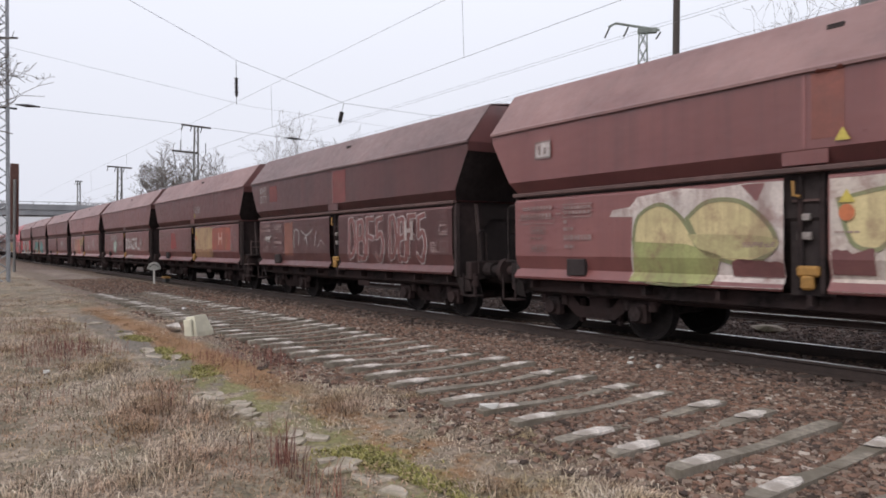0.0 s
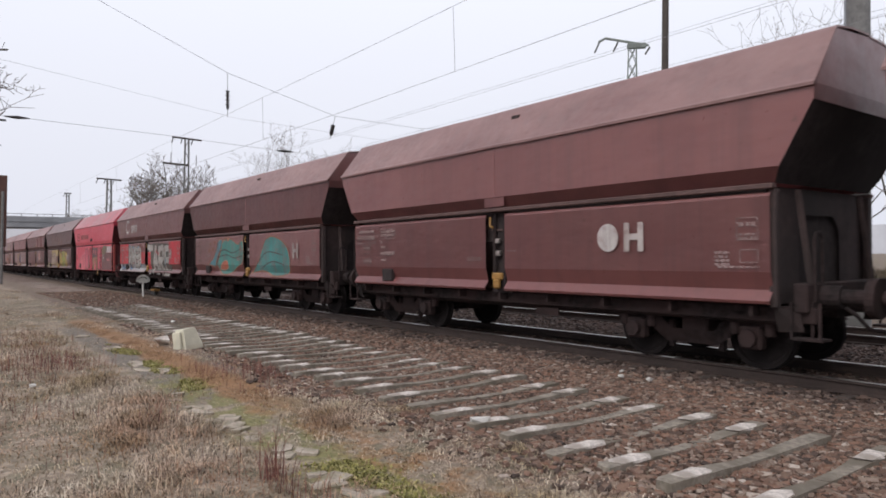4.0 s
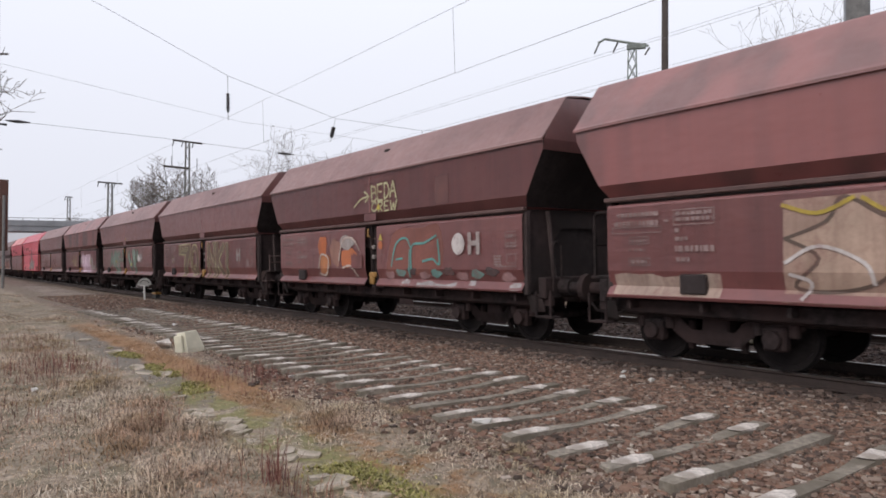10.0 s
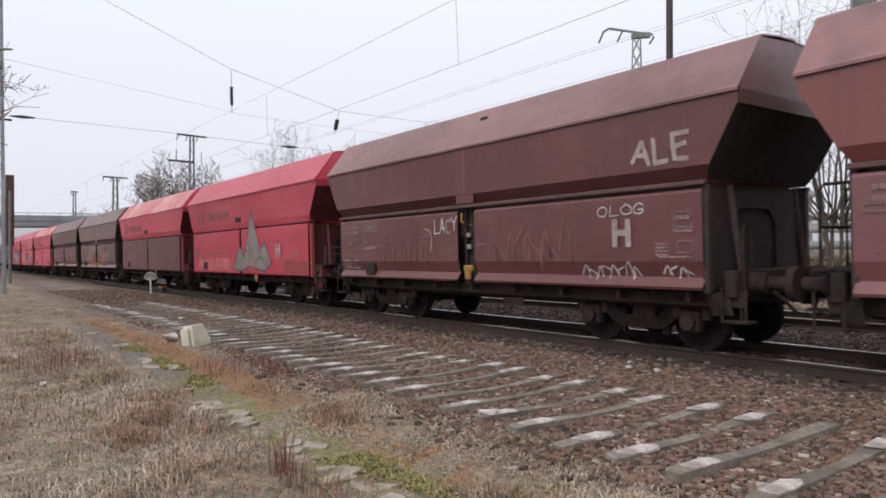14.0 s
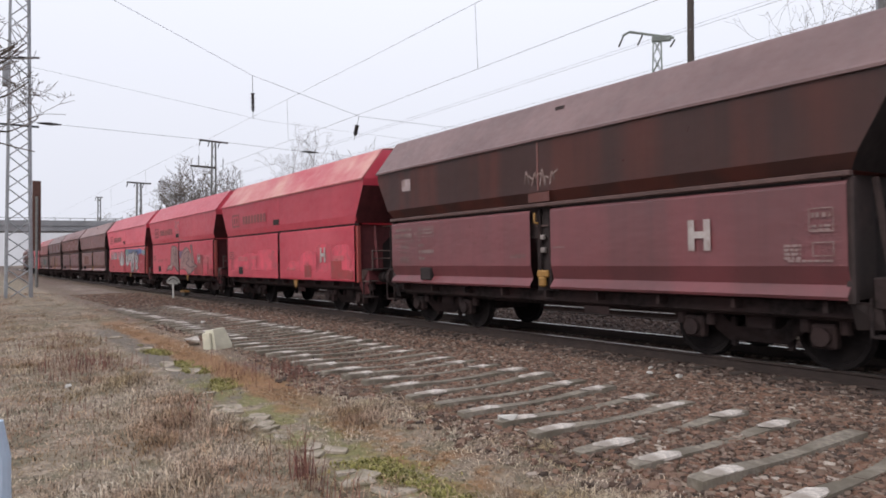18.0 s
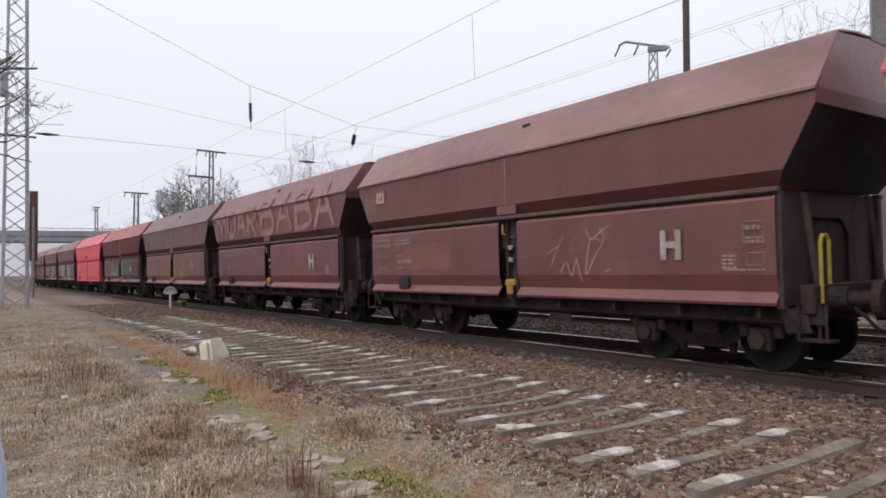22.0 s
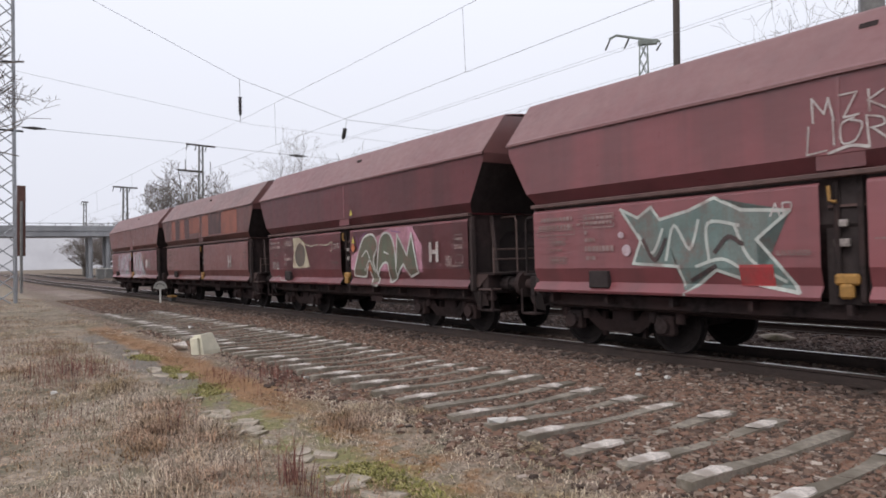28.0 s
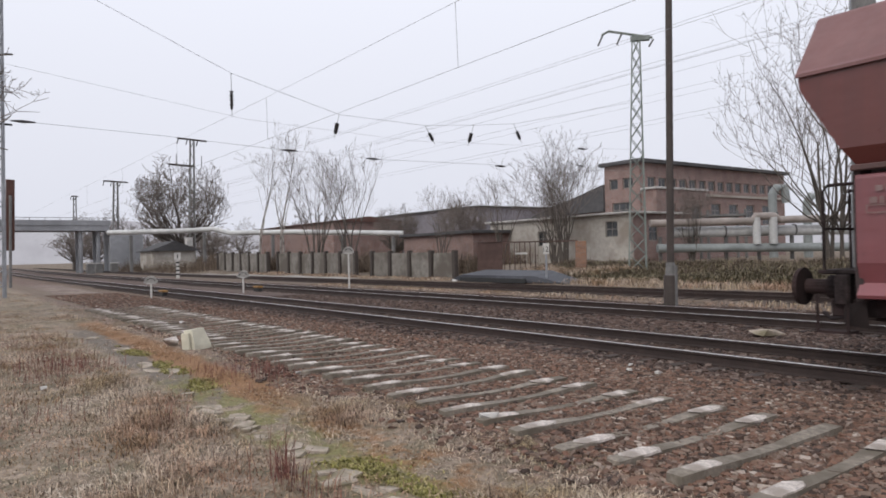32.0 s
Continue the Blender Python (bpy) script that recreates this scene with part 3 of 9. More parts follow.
RUSTY = island_mat("orange_brown_moss", [(0.0, (0.10, 0.055, 0.028)), (0.4, (0.22, 0.112, 0.050)), (0.75, (0.33, 0.175, 0.078)), (1.0, (0.43, 0.30, 0.17))], 0.9)
blades("moss", "low orange-brown moss along the old kerb", rust_moss_spots(), RUSTY, 0.06, 0.008, 0.9, "moss")
blades("moss", "low green moss and grass along the old kerb", moss_spots(), MOSSY, 0.10, 0.008, 0.9, "moss")


def stalk_spots():
    rng = np.random.default_rng(4)
    out = []
    for cx, cy, r, n, k in ((-9.9, 3.9, 0.34, 150, 1.1), (-5.2, 2.17, 0.09, 50, 1.6), (-5.5, 2.0, 0.2, 10, 1.2), (-12.9, 1.75, 0.55, 220, 1.15), (-13.9, 1.5, 0.4, 80, 1.0), (-7.7, 1.9, 0.15, 34, 0.9),
                            (-6.4, 1.2, 0.35, 20, 0.8), (-8.6, 3.6, 0.3, 40, 0.8), (-4.3, 2.1, 0.15, 16, 1.4), (-10.6, 3.4, 0.5, 120, 0.8), (-12.6, 1.2, 0.7, 160, 0.9), (-9.0, 0.9, 0.5, 60, 0.8), (-16.5, 1.6, 0.8, 160, 1.0), (-4.85, 2.1, 0.08, 20, 1.3), (-7.0, 3.9, 0.3, 40, 0.6)):
        for _ in range(n):
            out.append((cx + rng.normal(0, r), cy + bend(cx) + rng.normal(0, r * 0.6), k))
    return out


blades("weeds", "thin red-brown dead weed stalks", stalk_spots(), STALK, 0.26, 0.003, 0.4, "weeds")

# ---- the hopper wagons ----
L = 12.54  # over the buffers
ROOF_Y, ROOF_Z = 0.96, 4.48
EAVE_Y, EAVE_Z = 1.555, 3.69
SIDE_Z = 2.73  # lower edge of the upper side
FLAP = [(1.49, 2.41), (1.515, 2.395), (1.53, 2.36), (1.53, 1.38), (1.465, 1.15), (1.565, 1.01), (1.55, 0.97)]


def poly(pts, thick=0.03):
    """One flat plate with depth."""
    bm = bmesh.new()
    bm.faces.new([bm.verts.new(p) for p in pts])
    bmesh.ops.solidify(bm, geom=bm.faces[:], thickness=thick)
    bmesh.ops.recalc_face_normals(bm, faces=bm.faces)
    return bm


def wheel_mesh():
    bm = bmesh.new()
    prof = [(-0.07, 0.46), (0.045, 0.455), (0.06, 0.48), (0.075, 0.48), (0.08, 0.40), (0.03, 0.38), (0.02, 0.16), (0.09, 0.13), (0.09, 0.0),
            (-0.09, 0.0), (-0.09, 0.13), (-0.02, 0.16), (-0.02, 0.38), (-0.07, 0.40)]
    n = 28
    rings = [[bm.verts.new((r * math.cos(6.28318 * i / n), y, r * math.sin(6.28318 * i / n))) for i in range(n)] for y, r in prof]
    for k in range(len(rings)):
        a, b = rings[k], rings[(k + 1) % len(rings)]
        for i in range(n):
            bm.faces.new((a[i], a[(i + 1) % n], b[(i + 1) % n], b[i]))
    bmesh.ops.remove_doubles(bm, verts=bm.verts, dist=1e-4)
    bmesh.ops.recalc_face_normals(bm, faces=bm.faces)
    return bm


def bogie(w, cx):
    b = part("bogie", box(cx - 0.22, cx + 0.22, -0.95, 0.95, 0.42, 0.80, 0.03), UNDER, w)
    for s in (-1, 1):
        y = s * 1.02
        out = [(cx - 1.35, 0.62), (cx - 1.15, 0.72), (cx - 0.55, 0.70), (cx - 0.35, 0.50), (cx + 0.35, 0.50), (cx + 0.55, 0.70), (cx + 1.15, 0.72),
               (cx + 1.35, 0.62), (cx + 1.2, 0.52), (cx + 0.7, 0.50), (cx + 0.42, 0.30), (cx - 0.42, 0.30), (cx - 0.7, 0.50), (cx - 1.2, 0.52)]
        part("bogie_frame", poly([(x, y, z) for x, z in out], 0.08), UNDER, b)
        for ax in (cx - 0.95, cx + 0.95):
            bm = box(ax - 0.16, ax + 0.16, y - 0.09, y + 0.09, 0.30, 0.62, 0.03)
            rod((ax, y + s * 0.06, 0.46), (ax, y + s * 0.17, 0.46), 0.12, n=14, bm=bm)
            part("axle_box", bm, UNDER, b)
            for dx in (-0.25, 0.25):
                bm = rod((ax + dx, y, 0.50), (ax + dx, y, 0.74), 0.075, n=10)
                part("coil_spring", bm, UNDER, b)
        for ax in (cx - 0.42, cx + 0.42):
            part("brake_shoe", box(ax - 0.04, ax + 0.04, y - s * 0.2, y - s * 0.1, 0.2, 0.62, 0.01), UNDER, b)
    for ax in (cx - 0.95, cx + 0.95):
        for s in (-1, 1):
            part("wheel", wheel_mesh(), STEEL, b, m=pose(ax, s * 0.745, 0.461, 0, 0, 0 if s < 0 else 180), smooth=False)
        part("axle", rod((ax, -0.7, 0.461), (ax, 0.7, 0.461), 0.085, n=12), UNDER, b)
    return b


FLAP_FLAT = [(1.50, 2.47), (1.54, 2.44), (1.545, 0.97), (1.53, 0.94)]


def locking_gear(p, s):
    """Column, latch, links and hand lever in the middle post."""
    part("lock_column", rod((6.16, s * 1.43, 1.0), (6.16, s * 1.43, 2.42), 0.035, n=8), UNDER, p)
    part("post_rib", box(6.40, 6.47, s * 1.42 - 0.04, s * 1.42 + 0.04, 0.95, 2.45, 0.01), UNDER, p)
    bm = box(6.14, 6.42, s * 1.47 - 0.06, s * 1.47 + 0.06, 1.16, 1.30, 0.03)
    box(6.20, 6.36, s * 1.50 - 0.05, s * 1.50 + 0.05, 1.00, 1.18, 0.03, bm)
    part("lock_latch", bm, AMBER, p, "amber painted locking latch")
    bm = box(6.12, 6.30, s * 1.42 - 0.03, s * 1.42 + 0.03, 1.62, 1.72, 0.01)
    part("lock_link", bm, DAUBED, p, "link daubed with white paint")
    part("lock_link", box(6.14, 6.28, s * 1.42 - 0.03, s * 1.42 + 0.03, 1.86, 1.95, 0.01), DAUBED, p, "link daubed with white paint")
    part("cross_bar", box(6.05, 6.5, s * 1.40 - 0.02, s * 1.40 + 0.02, 2.1, 2.13), LEDGE, p)
    part("handle", tube([(6.10, s * 1.5, 2.36), (6.12, s * 1.52, 2.18), (6.2, s * 1.52, 2.16)], 0.022), AMBER, p, "yellow hand lever")


def wagon_template(smooth=False):
    """smooth: the newer red kind with flat side flaps and no undercut."""
    flap, low = (FLAP_FLAT, 1.53) if smooth else (FLAP, 1.43)
    w = thing("hopper_wagon", "brown four-axle coal hopper wagon with a closed roof", "freight wagon", "wagons of the coal train")
    P = PAINTS["brown"]
    xa, xb = 0.36, L - 0.38
    mid = L / 2
    for s in (-1, 1):
        prof = [(0.0, ROOF_Z + 0.07), (s * 0.5, ROOF_Z + 0.055), (s * (ROOF_Y - 0.03), ROOF_Z + 0.005), (s * ROOF_Y, ROOF_Z - 0.02),
                (s * (EAVE_Y - 0.01), EAVE_Z + 0.03), (s * (EAVE_Y + 0.022), EAVE_Z), (s * (EAVE_Y + 0.022), EAVE_Z - 0.03)]
        bm = sheet(prof, xa, xb, 0.0, cuts=12)
        for v in bm.verts:  # slight dents
            v.co.z += 0.012 * noise.noise(Vector((v.co.x * 0.9, v.co.y * 2, s * 3)))
        bmesh.ops.solidify(bm, geom=bm.faces[:], thickness=-0.025 if s < 0 else 0.025)
        part("roof_flap", bm, ROOFS["brown"], w)
        part("roof_seam", sheet([(y * 1.006, z + 0.012) for y, z in prof[1:6]], mid - 0.05, mid + 0.05, 0.02), ROOFS["brown"], w)
        y = s * EAVE_Y
        part("upper_side", poly([(xa + 0.01, y, EAVE_Z), (xb - 0.01, y, EAVE_Z), (xb - 0.03, y, 3.50), (L - 0.84, y, SIDE_Z), (0.84, y, SIDE_Z), (xa + 0.03, y, 3.50)]), P, w)
        part("undercut", poly([(0.84, y, SIDE_Z), (L - 0.84, y, SIDE_Z), (L - 0.96, s * low, 2.53), (0.96, s * low, 2.53)]), P, w)
        part("side_seam", box(mid - 0.02, mid + 0.02, y - 0.008, y + 0.008, SIDE_Z + 0.02, EAVE_Z - 0.04), P, w)
        if smooth:
            part("name_plate", box(5.85, 6.35, y - 0.02, y + 0.02, 2.74, 2.92, 0.008), SOOT_SHADE, w, "black plate")
            part("tow_eye", hull([(7.35, s * 1.5, 0.94), (7.62, s * 1.5, 0.94), (7.60, s * 1.5, 0.78), (7.48, s * 1.5, 0.66), (7.37, s * 1.5, 0.78), (7.35, s * 1.46, 0.94), (7.62, s * 1.46, 0.94), (7.48, s * 1.46, 0.66)]), AMBER, w, "orange towing eye")
        else:
            part("middle_plate", poly([(mid - 0.28, y, 3.05), (mid + 0.28, y, 3.05), (mid + 0.28, s * 1.545, 2.55), (mid - 0.28, s * 1.545, 2.55)], 0.02), P, w)
            part("roof_hook", box(mid + 0.1, mid + 0.3, s * 1.12 - 0.05, s * 1.12 + 0.05, 4.22, 4.30), SOOT_SHADE, w)
        if smooth:
            part("waist_ledge", box(0.93, L - 0.93, s * 1.46 - 0.05, s * 1.46 + 0.05, 2.47, 2.525, 0.006), SOOT_SHADE, w)
        else:
            part("waist_ledge", box(0.93, L - 0.93, s * 1.50 - 0.055, s * 1.50 + 0.055, 2.455, 2.525, 0.012), LEDGE, w)
        for x0, x1 in ((0.98, 6.15), (6.33, L - 0.98)) if smooth else ((0.98, 6.0), (6.54, L - 0.98)):
            f = part("side_flap", sheet([(s * a, b) for a, b in flap], x0, x1, 0.03, cuts=1), P, w)
        # the middle post with its locking gear
        p = part("middle_post", box(6.0, 6.54, s * 1.30 - 0.05, s * 1.30 + 0.05, 0.92, 2.46), SOOT_SHADE, w)
        if smooth:
            part("post_rib", box(6.19, 6.29, s * 1.45 - 0.05, s * 1.45 + 0.05, 0.95, 2.43, 0.01), PAINTS["dark"], p)
        else:
            locking_gear(p, s)
        part("sole_bar", box(0.55, L - 0.55, s * 1.20 - 0.05, s * 1.20 + 0.05, 0.72, 0.93, 0.015), UNDER, w)
        for i in range(9):
            x = 1.3 + i * (L - 2.6) / 8
            part("flap_bracket", box(x - 0.03, x + 0.03, s * 1.30 - 0.14, s * 1.30 + 0.14, 0.80, 0.93), UNDER, w)
        part("label_box", box(2.30, 2.70, s * 1.525 - 0.05, s * 1.525 + 0.05, 1.06, 1.34, 0.012), SOOT_SHADE, w, "black label holder")
    # ends: an upright top plate, a slope below it, the recessed end wall with its hatch; their dark colours include the
    # shade between wagons
    for e in (0, 1):
        X = (lambda v: v) if e == 0 else (lambda v: L - v)
        y0 = EAVE_Y - 0.005
        part("end_plate", poly([(X(0.41), -y0, 3.50), (X(0.38), -y0, EAVE_Z), (X(0.39), -ROOF_Y, ROOF_Z - 0.01), (X(0.39), 0, ROOF_Z + 0.05),
                                (X(0.39), ROOF_Y, ROOF_Z - 0.01), (X(0.38), y0, EAVE_Z), (X(0.41), y0, 3.50)]), P, w)
        part("end_slope", poly([(X(0.42), -y0, 3.50), (X(0.42), y0, 3.50), (X(0.84), y0, SIDE_Z), (X(0.96), 1.43, 2.53), (X(0.96), -1.43, 2.53), (X(0.84), -y0, SIDE_Z)]), SOOT_SHADE, w)
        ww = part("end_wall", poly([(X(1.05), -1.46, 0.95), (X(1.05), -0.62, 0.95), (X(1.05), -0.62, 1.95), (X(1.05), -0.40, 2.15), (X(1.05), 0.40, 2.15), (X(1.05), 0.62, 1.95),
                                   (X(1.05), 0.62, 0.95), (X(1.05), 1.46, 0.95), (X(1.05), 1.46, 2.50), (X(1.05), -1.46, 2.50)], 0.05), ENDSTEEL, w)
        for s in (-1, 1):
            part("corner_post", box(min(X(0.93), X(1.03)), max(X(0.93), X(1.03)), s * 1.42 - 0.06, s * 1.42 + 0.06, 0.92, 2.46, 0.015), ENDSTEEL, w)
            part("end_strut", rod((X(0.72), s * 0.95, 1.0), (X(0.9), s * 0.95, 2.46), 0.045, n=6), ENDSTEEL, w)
            bf = part("buffer", rod((X(0.10), s * 0.875, 1.06), (X(0.62), s * 0.875, 1.06), 0.10, n=14), UNDER, w)
            part("buffer_head", rod((X(0.0), s * 0.875, 1.06), (X(0.06), s * 0.875, 1.06), 0.24, 0.25, n=20), UNDER, bf)
            part("buffer_socket", rod((X(0.38), s * 0.875, 1.06), (X(0.68), s * 0.875, 1.06), 0.15, n=14), UNDER, bf)
            bm = box(min(X(0.42), X(0.82)), max(X(0.42), X(0.82)), s * 1.26 - 0.12, s * 1.26 + 0.12, 0.52, 0.55)
            tube([(X(0.45), s * 1.38, 0.53), (X(0.45), s * 1.38, 1.0)], 0.02, bm=bm)
            tube([(X(0.80), s * 1.38, 0.53), (X(0.80), s * 1.38, 1.0)], 0.02, bm=bm)
            part("footstep", bm, UNDER, w)
            part("corner_gusset", poly([(X(1.02), s * 1.42, 0.95), (X(0.72), s * 1.30, 0.86), (X(0.70), s * 1.25, 0.62), (X(1.0), s * 1.30, 0.60)], 0.05), ENDSTEEL, w)
            if smooth:
                part("end_edge", poly([(X(0.42), s * (y0 + 0.004), 3.56), (X(0.42), s * (y0 - 0.16), 3.56), (X(0.97), s * 1.30, 2.53), (X(0.97), s * 1.46, 2.53)], 0.05), P, w)
        part("headstock", box(min(X(0.62), X(0.80)), max(X(0.62), X(0.80)), -1.33, 1.33, 0.86, 1.24, 0.02), UNDER, w)
        part("coupling_hook", hull([(X(0.62), -0.05, 1.10), (X(0.62), 0.05, 1.0), (X(0.35), -0.04, 1.02), (X(0.30), 0.04, 1.12), (X(0.33), 0.0, 0.96)]), UNDER, w)
        part("brake_hose", tube([(X(0.62), -0.35, 0.92), (X(0.45), -0.35, 0.80), (X(0.30), -0.32, 0.62), (X(0.10), -0.25, 0.58), (X(-0.02), -0.2, 0.66)], 0.028), SOOT_SHADE, w)
    # brake platform and hand rails at the rear end
    part("platform", box(0.42, 1.02, -1.30, 1.30, 1.24, 1.29, 0.01), UNDER, w)
    for s in (-1, 1):
        part("hand_rail", tube([(0.50, s * 1.28, 1.28), (0.50, s * 1.28, 2.26), (0.56, s * 1.28, 2.33), (1.0, s * 1.28, 2.33)], 0.022), UNDER, w)
    bm = tube([(0.50, -1.28, 1.80), (0.50, 1.28, 1.80)], 0.018)
    tube([(0.50, -0.55, 2.30), (0.50, 0.9, 2.30), (0.50, 0.9, 1.28)], 0.018, bm=bm)
    tube([(0.50, -0.55, 1.28), (0.50, -0.55, 2.30)], 0.018, bm=bm)
    part("guard_rail", bm, UNDER, w)
    part("brake_wheel", tube([(0.62 + 0.0, 0.2 * math.cos(a), 1.75 + 0.2 * math.sin(a)) for a in [i * math.pi / 6 for i in range(13)]], 0.018), UNDER, w)
    part("end_loop", tube([(L - 0.62, -1.12, 1.0), (L - 0.62, -1.12, 1.80), (L - 0.62, -1.06, 1.88), (L - 0.62, -0.96, 1.88), (L - 0.62, -0.90, 1.80), (L - 0.62, -0.90, 1.24)], 0.024), UNDER, w)
    # front platform: low cross rails, a tall hoop and a tread below
    for z in (1.56, 1.76):
        part("cross_rail", rod((L - 0.50, -1.28, z), (L - 0.50, 1.28, z), 0.018, n=6), RAILPAINT, w)
    for y in (-1.26, 1.26):
        part("rail_post", rod((L - 0.50, y, 1.26), (L - 0.50, y, 1.80), 0.022, n=6), RAILPAINT, w)
    for y in (-0.62, 0.62):
        part("hoop", tube([(L - 0.50, y, 1.26), (L - 0.50, y, 2.36), (L - 0.56, y, 2.44), (L - 0.98, y, 2.44)], 0.022), RAILPAINT, w)
    part("tread", box(L - 0.84, L - 0.44, -1.40, -1.12, 0.94, 0.975, 0.006), RAILPAINT, w)
    part("platform_bracket", poly([(L - 1.0, -1.36, 1.26), (L - 0.55, -1.36, 1.26), (L - 0.86, -1.36, 1.0), (L - 1.0, -1.36, 1.0)], 0.04), RAILPAINT, w)
    part("front_platform", box(L - 1.02, L - 0.45, -1.30, 1.30, 1.24, 1.29, 0.01), UNDER, w)
    part("end_ladder", tube([(L - 0.62, -1.2, 0.55), (L - 0.62, -1.2, 1.0)], 0.02), UNDER, w)
    # the hopper inside and the floor
    part("hopper", slab([(-1.38, 2.50), (1.38, 2.50), (1.38, 1.9), (0.75, 0.95), (-0.75, 0.95), (-1.38, 1.9)], 1.10, L - 1.10), SOOT_SHADE, w)
    part("centre_sill", box(0.7, L - 0.7, -0.32, 0.32, 0.74, 0.96, 0.01), UNDER, w)
    bogie(w, 2.45)
    bogie(w, L - 2.45)
    part("brake_rod", rod((3.4, -0.95, 0.66), (9.0, -0.95, 0.66), 0.03, n=6), UNDER, w)
    part("pipe", rod((1.0, -1.1, 0.70), (L - 1.0, -1.1, 0.70), 0.025, n=6), UNDER, w)
    part("data_plate", box(7.05, 7.6, -1.23, -1.21, 0.55, 0.68), UNDER, w)
    return w


SCHEME = {32: "brown", 31: "dark", 30: "brown", 29: "brown", 28: "brown", 27: "brown", 26: "brown", 25: "brown", 24: "red", 23: "dark", 22: "brown", 21: "clouded",
          20: "brown", 19: "brown", 18: "brown", 17: "banded", 16: "brown", 15: "red", 14: "red", 13: "dark", 12: "ember", 11: "red", 10: "red", 9: "red", 8: "brown",
          7: "plum", 6: "dark", 5: "rust", 4: "clean_red", 3: "plum", 2: "plum", 1: "warm", 0: "umber"}
BODY = ("middle_plate", "upper_side", "side_flap", "undercut", "side_seam", "end_plate", "end_edge")
WAGONS = {}
RED_END = grainy("dark_red_end_steel", (0.115, 0.024, 0.028), 0.7, 3, spread=0.4, second=(0.05, 0.022, 0.022))
RAILED = (30, 28, 24, 22, 19, 15, 14, 11, 10, 9, 6, 5, 4, 2, 1)  # wagons with a railed platform at the front end


def repaint(ob, material):
    s = ob.material_slots[0]
    s.link = "OBJECT"
    s.material = material


def train():
    first, second = wagon_template(), wagon_template(True)
    used, strip = set(), []
    for i in range(33):
        src = second if "red" in SCHEME[i] else first
        w = copy_thing(src, Matrix()) if src in used else src
        used.add(src)
        WAGONS[i] = w
        sch = SCHEME[i]
        for o in w.children:
            kind = o.name.split(".")[0]
            # end plates get a darker paint than the body, as painted shade
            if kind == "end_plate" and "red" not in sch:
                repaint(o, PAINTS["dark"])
            elif kind in BODY:
                repaint(o, PAINTS[sch])
            elif kind in ("roof_flap", "roof_seam"):
                repaint(o, ROOFS[{24: "dusty_red", 11: "tan_red", 14: "tan_red"}.get(i, sch)])
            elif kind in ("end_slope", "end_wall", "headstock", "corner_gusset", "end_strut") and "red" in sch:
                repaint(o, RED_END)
            elif kind == "corner_post" and "red" in sch:
                repaint(o, PAINTS["rust"])
            elif kind == "end_loop" and i in (17, 8):
                repaint(o, YELLOW)
            if i in (14, 5, 21, 17, 12, 1, 0, 6) and kind == "side_flap":
                repaint(o, PAINTS[{5: "dark", 17: "plum", 12: "plum", 0: "plum", 6: "plum"}.get(i, "brown")])
        colour = {"brown": "oxide brown", "dark": "sooty dark brown", "warm": "rusty red-brown", "rust": "faded rust-red", "banded": "red and brown banded", "clouded": "patchy oxide-red", "ember": "rust-clouded dark brown", "plum": "dull plum-brown", "umber": "umber brown", "red": "dusty bright red", "clean_red": "clean bright red"}[sch]
        drop = ("end_loop",) if i in RAILED else ("rail_post", "cross_rail", "hoop", "tread", "platform_bracket", "front_platform")
        strip += [o for o in w.children if o.name.split(".")[0] in drop]
        tagged(w, colour + " four-axle coal hopper wagon on the running track")
    for o in strip:
        bpy.data.objects.remove(o)


train()

# ---- trackside things ----
GALV = grainy("galvanised_steel", (0.30, 0.31, 0.33), 0.55, 6, metal=0.3, spread=0.2)
GREEN_STEEL = grainy("faded_green_steel", (0.20, 0.225, 0.205), 0.7, 6, spread=0.3)
DARKPOLE = grainy("dark_brown_mast_paint", (0.055, 0.042, 0.036), 0.7, 5, spread=0.25)
SOCKET = grainy("grey_mast_socket", (0.16, 0.155, 0.15), 0.8, 6)
CABLE = mat("dark_copper_wire", 0.6, 0.3)
base(CABLE, ramp(CABLE, noise_fac(CABLE, coords(CABLE), 1.0), [(0.3, (0.17, 0.17, 0.175)), (0.7, (0.26, 0.26, 0.27))]))
INSUL = grainy("dark_brown_porcelain", (0.03, 0.024, 0.024), 0.3, 6)
BLACK = grainy("black_paint", (0.02, 0.02, 0.02), 0.6, 8)
UP = Vector((0.0087, 0.0174, 1.0)).normalized()


def dwarf_signal(x, y, z0, top, blank=False):
    """A half-round white board on a post."""
    s = thing("shunting_board", "white half-round trackside board with a dark arch on a post", "sign", "half-round trackside boards", m=pose(x, y, z0, 0, 0, 72))
    h = top - z0
    part("post", rod((0, 0, -0.1), (0, 0, h - 0.35), 0.045, n=8), WHITE, s)
    r = 0.31
    pts = [(r * math.cos(a), 0.0, h - 0.36 + r * 1.12 * math.sin(a)) for a in [i * math.pi / 14 for i in range(15)]]
    part("board", poly(pts, 0.03), WHITE, s)
    if not blank:
        arc = [(0.19 * math.cos(a), -0.02, h - 0.30 + 0.17 * math.sin(a)) for a in [0.25 + i * 2.64 / 8 for i in range(9)]]
        part("arch_mark", tube(arc, 0.016), BLACK, s, "black arch mark")
    part("base_bar", box(-0.19, 0.19, -0.025, 0.025, h - 0.40, h - 0.355), WHITE, s)
    return s


dwarf_signal(-34.7, 7.89, -0.18, 0.88)
dwarf_signal(-34.66, 12.39, -0.18, 0.99)
dwarf_signal(-32.1, 17.2, -0.18, 2.10)


